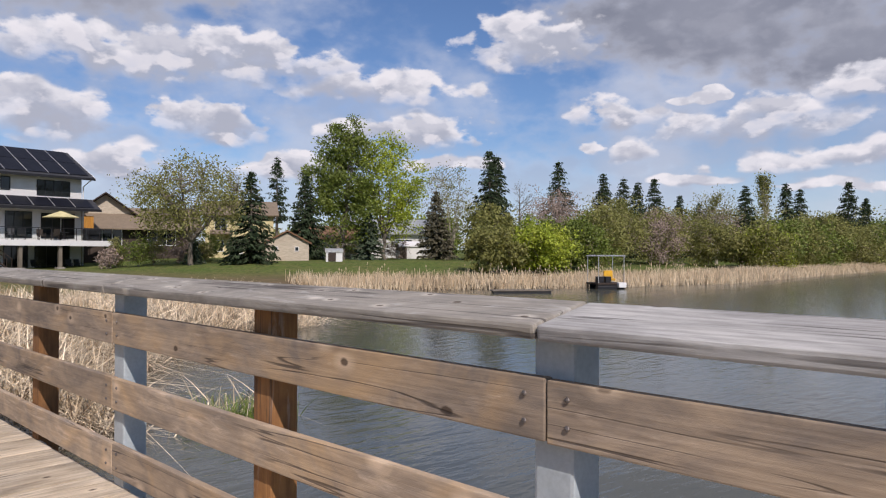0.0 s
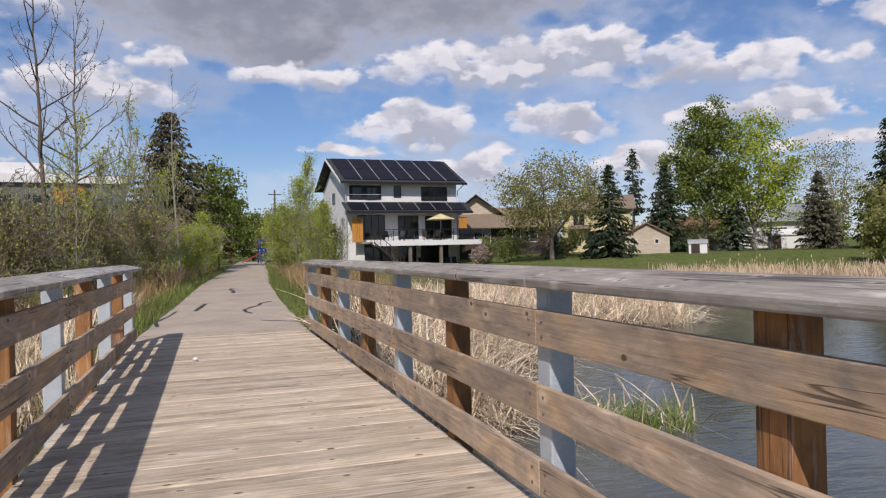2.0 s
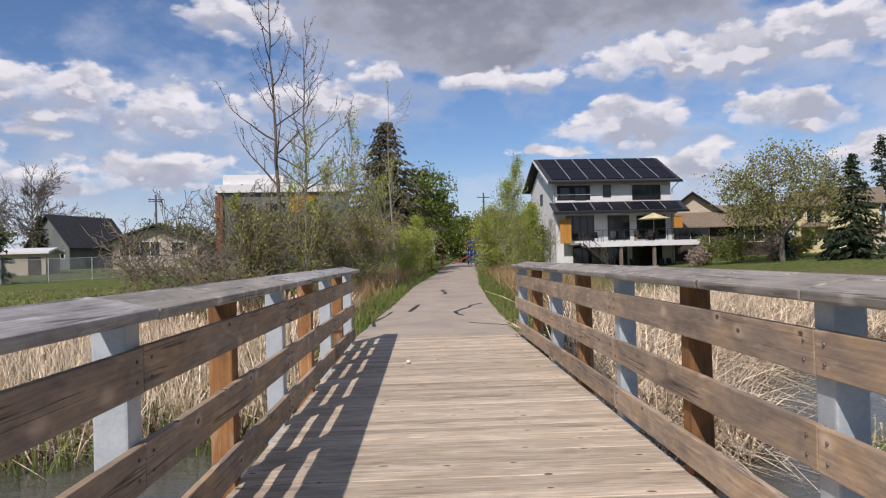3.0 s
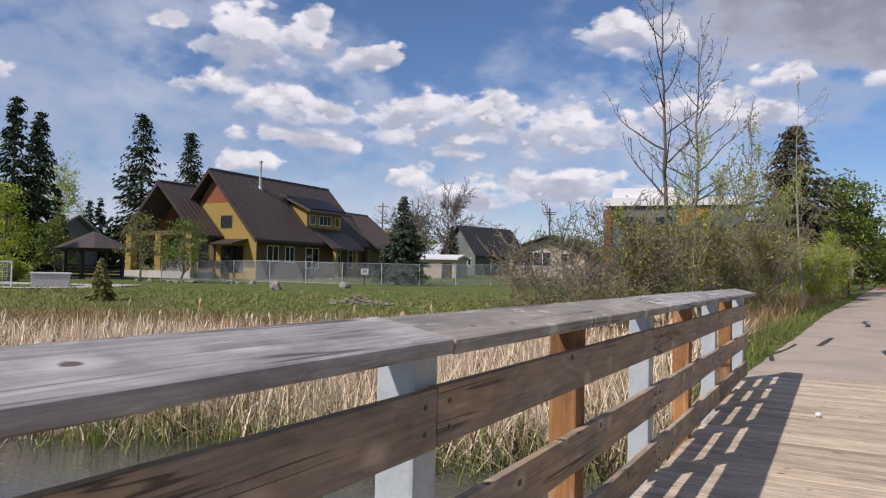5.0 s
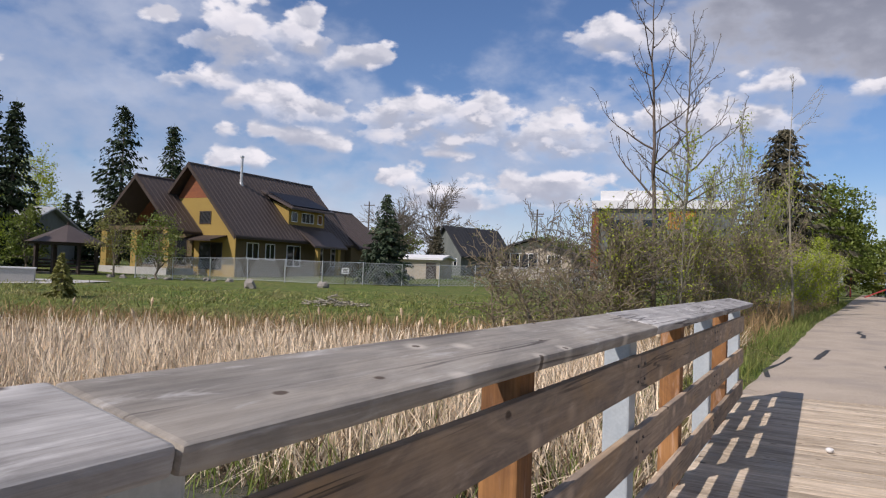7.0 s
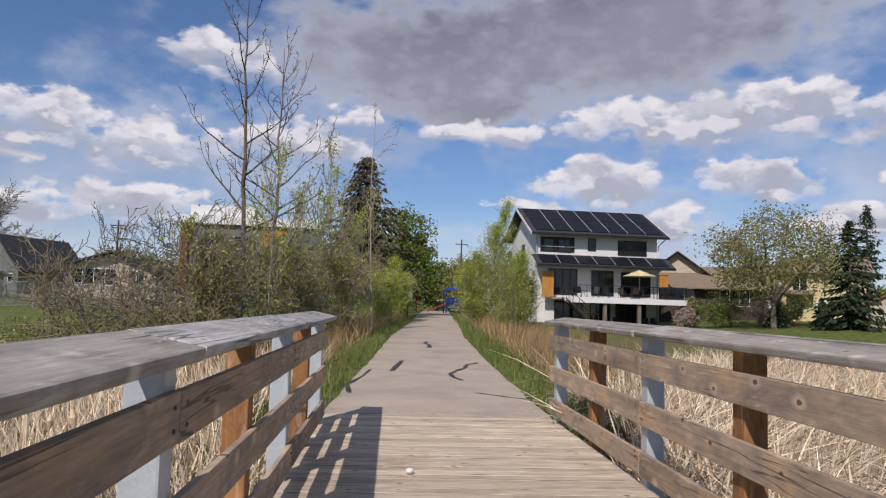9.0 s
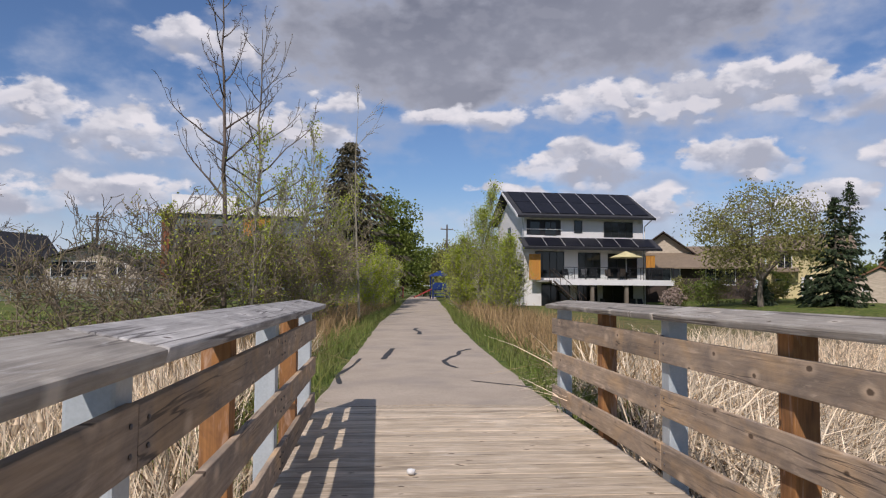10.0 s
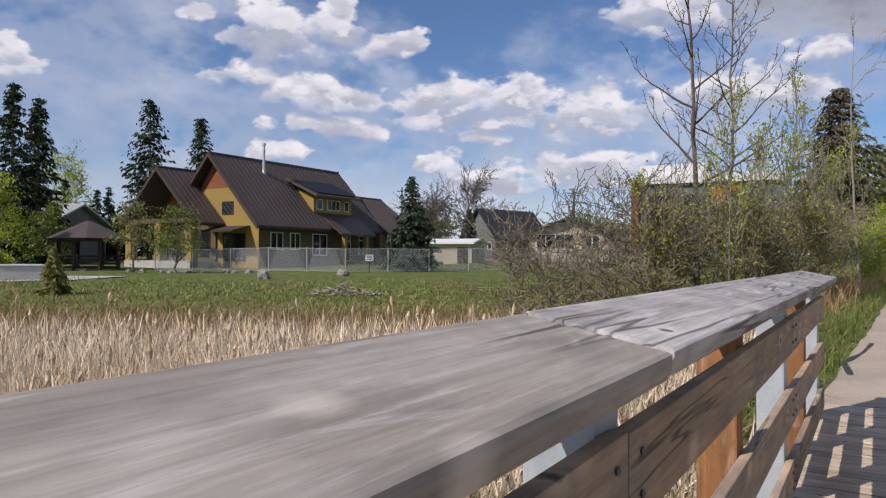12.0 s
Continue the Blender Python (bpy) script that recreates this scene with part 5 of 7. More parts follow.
# shrubs along the far shore
FAR_KINDS = ((LEAF_NEW, TWIG, "bright green shrub on the far bank", 85), (LEAF_OLIVE, TWIG, "olive willow thicket on the far bank", 80), (LEAF, TWIG, "dark green shrub on the far bank", 90), (TWIG_RED, TWIG_RED, "reddish bare shrub on the far bank", 45))
for k, (x, y, h, w, kind) in enumerate(((55.0, 41.4, 5.8, 6.5, 0), (58.5, 43.5, 5.6, 6.0, 2), (50.5, 43.5, 4.8, 5.0, 1), (63, 42, 5.6, 6, 2), (77.4, 47.3, 8.6, 8.5, 1), (70.5, 45, 7.2, 7, 1), (72, 52, 10.6, 7.5, 3), (84, 44, 7.8, 7, 3),
                                     (88, 46, 7.6, 7, 1), (94, 42, 7.2, 7, 1), (80, 57, 10, 8, 3), (97, 36, 6.2, 7, 0))):
    mat, stick, text, per = FAR_KINDS[kind]
    x, y, h, w = x * 0.84, (y - 1.6) * 0.84 + 1.6, h * 0.78, w * 0.92
    y = max(y, shore(x) + 5.5)
    crown_tree(x, y, h, w, text, 200 + k, mat, stick, 0.23 if kind != 3 else 0.17, 95, per, 0.02, 0.45, 0.15, 0.08, 7, 0.018, name="shrub", category="shrub", group="far bank shrubs", trunk=0.012)
for k, (x, y, h, w, kind) in enumerate(((91.2, 28.1, 6.4, 8, 1), (98, 29, 7.2, 8, 2), (106, 30, 7.4, 8, 1), (114, 31, 7.2, 9, 2), (124, 30, 8.4, 9, 1), (112, 37, 8.0, 8, 1), (126, 38, 9.0, 9, 1), (135, 28, 8.4, 10, 1), (146, 25, 9.6, 11, 2),
                                     (98, 50, 9.6, 9, 1), (108, 48, 9.6, 10, 3), (120, 50, 10.8, 10, 1), (66, 56, 7.2, 7, 1), (86, 52, 9.6, 8, 1))):
    mat, stick, text, per = FAR_KINDS[kind]
    x, y, h, w = x * 0.88, (y - 1.6) * 0.88 + 1.6, h * 0.78, w
    y = max(y, shore(x) + 5.5)
    crown_tree(x, y, h, w, "rounded willow in early leaf by the far water" if kind != 3 else text, 225 + k, mat, stick, 0.30, 85, per, 0.02, 0.45, 0.15, 0.085, 7, 0.022, name="shrub", category="shrub", group="far bank shrubs", trunk=0.012)
# garden shrubs by the tan-roofed house, trees round the playground, woods behind all
for k, (x, y, h, w) in enumerate(((25.8, 62.5, 3.0, 3.2), (27.6, 63.5, 2.6, 2.8), (30.6, 63.6, 2.8, 2.8), (33.2, 64.5, 3.0, 2.6), (24.8, 64.6, 2.8, 1.8), (40.0, 65, 2.6, 3), (44, 64.0, 2.4, 3.2), (48.6, 62.5, 2.2, 3.0), (54.5, 62, 2.6, 3.4), (9.6, 63.8, 1.8, 2.0),
                                  (31.8, 62.4, 2.0, 1.6), (23.6, 63.2, 1.8, 1.8))):
    crown_tree(x, y, h, w, "reddish bare garden shrub beside the house" if k % 3 == 2 else "half-bare garden shrub beside the house", 240 + k, TWIG_RED if k % 3 == 2 else LEAF_OLIVE if k % 3 else LEAF, TWIG_RED if k % 3 else TWIG, 0.14, 55, 38, 0.02, 0.4, 0.1, 0.08, 7, 0.014,
               name="shrub", category="shrub", group="garden shrubs", trunk=0.012)
for k in range(26):
    a = -66 + 5.6 * k + rng.uniform(-2, 2)
    r = rng.uniform(125, 170)
    x, y = r * math.sin(radians(a)), r * math.cos(radians(a))
    crown_tree(x, y, rng.uniform(6, 9) + 2 * (abs(a - 2) < 12), rng.uniform(11, 15), "distant trees in early leaf", 260 + k, LEAF_OLIVE if k % 2 else LEAF, BARK, 0.55, 80, 66, 0.03, 0.45, 0.1, 0.075, 5, 0.03, group="distant trees")
for k, (x, y, h) in enumerate(((-1.5, 84, 7), (10.5, 92, 6.5), (12, 84, 5.5), (3, 112, 9), (9, 108, 8), (-5, 92, 9), (15, 100, 8), (-10, 70, 6), (-14, 66, 5), (5.5, 101, 7), (8.5, 98, 6), (2.2, 99, 7.5))):
    crown_tree(x, y, h, 6, "leafy tree beyond the playground", 300 + k, LEAF if k % 2 else LEAF_OLIVE, BARK, 0.30, 80, 72, 0.06, 0.4, 0.2, 0.085, 6, 0.02, group="trees by the playground")


# ---- buildings ----
def site(x, y, z, turn, size=1.0):
    return Matrix.Translation((x, y, z)) @ Matrix.Rotation(radians(turn), 4, "Z") @ Matrix.Scale(size, 4)


def window(parent, x0, x1, z0, z1, y, panes=1, frame_mat=None, deep=0.06, name="window", bars=0):
    """A window on a wall that faces -y: reveal frame, mullions and dark panes set back."""
    fm, t = frame_mat or BLACK, 0.06
    xs = [x0, x0 + t]
    for k in range(1, panes):
        x = x0 + (x1 - x0) * k / panes
        xs += [x - t / 2, x + t / 2]
    xs += [x1 - t, x1]
    zs = [z0, z0 + t, z1 - t, z1]
    bm = bmesh.new()
    grid = [[bm.verts.new((x, y - 0.03, z)) for z in zs] for x in xs]
    faces = [bm.faces.new((grid[a][b], grid[a + 1][b], grid[a + 1][b + 1], grid[a][b + 1])) for a in range(len(xs) - 1) for b in range(3) if a % 2 == 0 or b != 1]
    pushed = bmesh.ops.extrude_face_region(bm, geom=faces)
    bmesh.ops.translate(bm, vec=(0, deep + 0.03, 0), verts=[v for v in pushed["geom"] if isinstance(v, bmesh.types.BMVert)])
    bmesh.ops.recalc_face_normals(bm, faces=bm.faces)
    ob = part(name, bm, fm, parent)
    for k in range(panes):
        a, b = x0 + (x1 - x0) * k / panes + t / 2, x0 + (x1 - x0) * (k + 1) / panes - t / 2
        part("pane", boxed(a, b, y - 0.008, y + 0.004, z0 + t, z1 - t), GLASS, ob)
    return ob


def chair(m, mat, label, group):
    top = empty("patio_chair", m, label, "chair", group)
    part("seat", boxed(-0.25, 0.25, -0.25, 0.25, 0.38, 0.43, 0.02), mat, top)
    bm = boxed(-0.25, 0.25, -0.02, 0.02, 0, 0.55, 0.015)
    bm.transform(Matrix.Translation((0, 0.27, 0.42)) @ Matrix.Rotation(radians(-12), 4, "X"))
    part("backrest", bm, mat, top)
    for x in (-0.22, 0.22):
        part("armrest", boxed(x - 0.03, x + 0.03, -0.25, 0.27, 0.60, 0.63, 0.01), mat, top)
        for y in (-0.22, 0.22):
            part("leg", bar(bmesh.new(), (x, y, 0), (x, y, 0.6), 0.018), mat, top)
    return top


def white_house():
    m = site(12.9, 71.5, -0.35, 4) @ Matrix.Diagonal((1.045, 1.12, 1.055, 1))
    top = empty("house", m, "white three-storey lake house with black solar roof and balcony", "house")
    W, D = 11.2, 9.0
    part("lower_wall", boxed(0, W, 0.0, D, 0, 2.5), WHITE, top, "white stucco lower storey")
    part("wall", boxed(0, W, 0, D, 2.504, 8.1), WHITE, top)
    bm = prism(bmesh.new(), [(0, 8.1), (D, 8.1), (D / 2 + 0.2, 10.4)], 0, W)
    bm.transform(Matrix(((0, 1, 0, 0), (1, 0, 0, 0), (0, 0, 1, 0.003), (0, 0, 0, 1))))
    bmesh.ops.recalc_face_normals(bm, faces=bm.faces)
    part("gable", bm, WHITE, top)
    front, ridge, back = (-0.9, 8.15), (4.6, 10.95), (D + 0.7, 8.2)
    roof = part("roof", slab(bmesh.new(), (-0.8, front[0], front[1]), (W + 0.75, front[0], front[1]), (W + 0.75, ridge[0], ridge[1]), (-0.8, ridge[0], ridge[1]), 0.16), CHARCOAL, top, "black shingle roof slope")
    part("roof", slab(bmesh.new(), (-0.8, ridge[0], ridge[1]), (W + 0.75, ridge[0], ridge[1]), (W + 0.75, back[0], back[1]), (-0.8, back[0], back[1]), 0.16), CHARCOAL, top)
    part("fascia", boxed(-0.82, W + 0.77, -0.96, -0.9, 7.93, 8.14), BLACK, top)
    for s in (-0.86, W + 0.76):
        part("barge_board", slab(bmesh.new(), (s, front[0], front[1]), (s + 0.06, front[0], front[1]), (s + 0.06, ridge[0], ridge[1] + 0.02), (s, ridge[0], ridge[1] + 0.02), 0.24), TRIM, top, "white barge board")
    dy, dz = ridge[0] - front[0], ridge[1] - front[1]
    n = 7
    for k in range(n):
        a, b = -0.35 + (W + 0.7) * k / n + 0.04, -0.35 + (W + 0.7) * (k + 1) / n - 0.04
        for r0, r1 in ((0.06, 0.50), (0.52, 0.96)):
            p = [(a, front[0] + dy * r0, front[1] + dz * r0 + 0.10), (b, front[0] + dy * r0, front[1] + dz * r0 + 0.10), (b, front[0] + dy * r1, front[1] + dz * r1 + 0.10), (a, front[0] + dy * r1, front[1] + dz * r1 + 0.10)]
            part("solar_panel", slab(bmesh.new(), *p, 0.04), PANEL, roof)
        if k:
            x = a - 0.04
            part("panel_rail", slab(bmesh.new(), (x - 0.022, front[0] + dy * 0.05, front[1] + dz * 0.05 + 0.125), (x + 0.022, front[0] + dy * 0.05, front[1] + dz * 0.05 + 0.125),
                 (x + 0.022, front[0] + dy * 0.97, front[1] + dz * 0.97 + 0.125), (x - 0.022, front[0] + dy * 0.97, front[1] + dz * 0.97 + 0.125), 0.05), ZINC, roof, "silver panel rail")
    # lean-to roof between the storeys
    low = part("lean_to_roof", slab(bmesh.new(), (-0.5, -1.75, 5.35), (W + 0.9, -1.75, 5.35), (W + 0.9, -0.005, 6.3), (-0.5, -0.005, 6.3), 0.14), CHARCOAL, top)
    for k in range(7):
        a, b = -0.1 + (W + 0.5) * k / 7 + 0.05, -0.1 + (W + 0.5) * (k + 1) / 7 - 0.05
        part("solar_panel", slab(bmesh.new(), (a, -1.65, 5.49), (b, -1.65, 5.49), (b, -0.2, 6.28), (a, -0.2, 6.28), 0.04), PANEL, low)
        if k:
            part("panel_rail", slab(bmesh.new(), (a - 0.07, -1.68, 5.50), (a - 0.03, -1.68, 5.50), (a - 0.03, -0.2, 6.31), (a - 0.07, -0.2, 6.31), 0.05), ZINC, low)
    part("fascia", boxed(-0.52, W + 0.92, -1.82, -1.75, 5.12, 5.34), BLACK, top)
    # upper loggia, its shaded recess put in as a flat black panel; windows
    part("loggia", boxed(0.25, 3.4, -0.012, 0.05, 6.5, 7.85), BLACK, top, "flat black panel painted as the shade of a balcony recess")
    window(top, 0.5, 1.5, 6.55, 7.7, -0.03, 1)
    window(top, 1.9, 3.0, 6.5, 7.7, -0.03, 2)
    part("loggia_rail", bar(bmesh.new(), (0.2, -0.12, 7.0), (3.45, -0.12, 7.0), 0.03), TRIM, top)
    window(top, 4.65, 5.4, 6.72, 7.85, -0.01)
    window(top, 7.45, 10.2, 6.42, 7.78, -0.01, 4)
    window(top, 1.0, 3.7, 2.75, 5.05, -0.01, 4)
    window(top, 5.0, 7.1, 2.75, 5.0, -0.01, 3)
    window(top, 7.8, 10.6, 2.75, 4.95, -0.01, 3)
    for a, b in ((1.6, 4.2), (4.9, 6.8), (7.3, 10.2)):
        window(top, a, b, 0.1, 2.25, -0.01, 3)
    for z in (1.2, 3.4, 6.4):
        w = window(top, 2.0, 3.0, z, z + 1.1, -0.01, 2)
        w.matrix_local = Matrix(((0, 1, 0, 0), (1, 0, 0, 2.2), (0, 0, 1, 0), (0, 0, 0, 1)))
    # balcony
    x0, x1, y0 = 1.1, 11.75, -4.4
    part("balcony_deck", boxed(x0, x1, y0, -0.006, 2.36, 2.50), CONCRETE, top)
    part("balcony_fascia", boxed(x0 - 0.05, x1 + 0.05, y0 - 0.06, y0 - 0.004, 2.08, 2.53), TRIM, top, "white balcony edge beam")
    part("balcony_side", boxed(x1 + 0.004, x1 + 0.06, y0, 0, 2.08, 2.53), TRIM, top)
    for x in (4.6, 7.6, 11.4):
        part("porch_post", boxed(x - 0.13, x + 0.13, y0 + 0.1, y0 + 0.36, 0.35, 2.08), BARK, top, "brown timber porch post")
        part("post_base", boxed(x - 0.3, x + 0.3, y0 - 0.05, y0 + 0.5, -0.3, 0.35), STONE, top, "stone pier")
    n = 10
    for k in range(n + 1):
        x = x0 + 0.9 + (x1 - x0 - 0.95) * k / n
        part("baluster_post", boxed(x - 0.025, x + 0.025, y0, y0 + 0.05, 2.5, 3.5), BLACK, top)
        if k < n:
            part("glass_panel", boxed(x + 0.05, x + (x1 - x0 - 0.95) / n - 0.05, y0 + 0.02, y0 + 0.03, 2.58, 3.42), CLEAR, top).visible_shadow = False
    part("top_rail", boxed(x0 + 0.85, x1, y0 - 0.02, y0 + 0.07, 3.5, 3.55), BLACK, top)
    part("side_rail", boxed(x1 - 0.06, x1, y0, 0, 3.5, 3.55), BLACK, top)
    # cedar privacy screens
    for a, b, y in ((0.15, 1.2, -1.0), (10.75, 11.6, -1.4)):
        bm = bmesh.new()
        for k in range(6):
            box(bm, a + (b - a) * k / 6 + 0.01, a + (b - a) * (k + 1) / 6 - 0.01, y - 0.04, y, 2.52, 4.75)
        part("cedar_screen", bm, CEDAR, top, "orange cedar privacy screen")
    # stair down from the balcony
    for k in range(12):
        y, z = y0 + 0.3, 2.36 - 0.19 * (k + 1)
        x = 1.0 + 0.22 * k
        part("stair_tread", boxed(x, x + 0.28, y - 1.1, y - 0.1, z, z + 0.05), DARKWALL, top)
    bm = bmesh.new()
    for y in (y0 - 0.8, y0 + 0.2):
        bar(bm, (0.9, y, 2.4), (3.7, y, 0.0), 0.07)
        bar(bm, (0.9, y, 3.4), (3.7, y, 1.0), 0.03)
        for k in range(6):
            bar(bm, (0.95 + 0.54 * k, y, 2.36 - 0.46 * k), (0.95 + 0.54 * k, y, 3.36 - 0.46 * k), 0.02)
    part("stair_rail", bm, DARKWALL, top, "dark brown stair stringers and handrails")
    for x in (-0.1, W + 0.1):
        part("downpipe", bar(bar(bmesh.new(), (x, -0.1, 0), (x, -0.1, 7.4), 0.05), (x, -0.1, 7.4), (x + (0.35 if x > 1 else -0.3), -0.8, 7.95), 0.05), TRIM if x > 1 else ZINC, top)
    # things on the balcony
    def up(x, y, z=2.505, turn=0):
        return m @ Matrix.Translation((x, y, z)) @ Matrix.Rotation(radians(turn), 4, "Z")
    for k, (x, y, t) in enumerate(((2.9, -3.2, 20), (4.3, -3.0, -30), (5.0, -3.3, 160), (6.8, -2.6, 0), (7.6, -3.2, 180), (8.6, -2.5, 0))):
        chair(up(x, y, turn=t), BLACK if k < 3 else DARKWALL, "dark patio chair on the white house's balcony", "balcony chairs")
    for k, (x, t) in enumerate(((5.6, 0), (6.6, 20), (9.2, -10), (10.0, 10))):
        chair(up(x, -2.2, 0.0, t), BLACK, "dark lounge chair under the balcony", "patio chairs")
    tb = empty("patio_table", up(8.2, -2.9), "small dark patio table under a parasol", "table")
    part("tabletop", bar(bmesh.new(), (0, 0, 0.70), (0, 0, 0.74), 0.6, 16), BLACK, tb)
    part("pedestal", bar(bmesh.new(), (0, 0, 0), (0, 0, 0.70), 0.05), BLACK, tb)
    um = empty("parasol", up(8.2, -2.9, 2.51), "yellow canvas parasol open over the balcony table", "parasol")
    part("pole", bar(bmesh.new(), (0, 0, 0.75), (0, 0, 2.3), 0.025), TRIM, um)
    part("canopy", bar(bmesh.new(), (0, 0, 1.95), (0, 0, 2.5), 1.45, 8, 0.03), CANVAS, um)
    gr = empty("barbecue", up(10.4, -3.6), "covered black barbecue by the balcony rail", "barbecue")
    part("cover", boxed(-0.65, 0.65, -0.3, 0.3, 0.02, 1.1, 0.12), BLACK, gr)
    part("wheel", bar(bmesh.new(), (-0.5, -0.33, 0.1), (-0.5, -0.27, 0.1), 0.1, 10), BLACK, gr)


def gable_house(name, m, w, d, wall_h, ridge_h, wall_mat, roof_mat, label, windows=(), over=0.5, along="x", category="house", door=None, base=None, seams=0.0):
    """Walls, a pitched roof with eaves, gable ends and windows on the -y side. along: the ridge's direction."""
    top = empty(name, m, label, category)
    part("wall", boxed(0, w, 0, d, -0.4, wall_h), wall_mat, top)
    t = 0.14
    if along == "x":
        bm = prism(bmesh.new(), [(0.002, wall_h), (d - 0.002, wall_h), (d / 2, ridge_h - 0.1)], 0.002, w - 0.002)
        bm.transform(Matrix(((0, 1, 0, 0), (1, 0, 0, 0), (0, 0, 1, 0.003), (0, 0, 0, 1))))
        drop = (ridge_h - wall_h) / (d / 2) * over
        a, b = (-over, -over, wall_h - drop), (w + over, -over, wall_h - drop)
        r0, r1 = (-over, d / 2, ridge_h), (w + over, d / 2, ridge_h)
        c, e = (w + over, d + over, wall_h - drop), (-over, d + over, wall_h - drop)
    else:
        bm = prism(bmesh.new(), [(0.002, wall_h), (w - 0.002, wall_h), (w / 2, ridge_h - 0.1)], 0.002, d - 0.002)
        bm.transform(Matrix.Translation((0, 0, 0.003)))
        drop = (ridge_h - wall_h) / (w / 2) * over
        a, b = (w + over, -over, wall_h - drop), (w + over, d + over, wall_h - drop)
        r0, r1 = (w / 2, -over, ridge_h), (w / 2, d + over, ridge_h)
        c, e = (-over, d + over, wall_h - drop), (-over, -over, wall_h - drop)
    bmesh.ops.recalc_face_normals(bm, faces=bm.faces)
    part("gable", bm, wall_mat, top)
    lift = lambda p: (p[0], p[1], p[2] + t)
    r = [part("roof", slab(bmesh.new(), lift(a), lift(b), lift(r1), lift(r0), t), roof_mat, top), part("roof", slab(bmesh.new(), lift(r0), lift(r1), lift(c), lift(e), t), roof_mat, top)]
    if seams:
        for ob, (p, q, u, v) in zip(r, ((a, b, r1, r0), (e, c, r1, r0))):
            p, q, u, v = (Vector(lift(k)) for k in (p, q, u, v))
            n = int((q - p).length / seams)
            for k in range(n + 1):
                f = k / n
                lo, hi = p.lerp(q, f), v.lerp(u, f)
                s = (q - p).normalized() * 0.02
                part("seam", slab(bmesh.new(), lo - s + Vector((0, 0, 0.045)), lo + s + Vector((0, 0, 0.045)), hi + s + Vector((0, 0, 0.045)), hi - s + Vector((0, 0, 0.045)), 0.05), roof_mat, ob)
    if base:
        part("plinth", boxed(-0.03, w + 0.03, -0.03, d + 0.03, -0.5, 0.3), base, top)
    for x0, x1, z0, z1, n in windows:
        window(top, x0, x1, z0, z1, -0.01, n, TRIM)
    if door:
        x0, x1, h = door
        dr = part("door", boxed(x0, x1, -0.05, 0.03, 0.0, h, 0.01), DARKWALL if wall_mat is not CREAM else TRIM, top)
        part("handle", boxed(x1 - 0.15, x1 - 0.1, -0.09, -0.05, 1.0, 1.05), ZINC, dr)
    return top


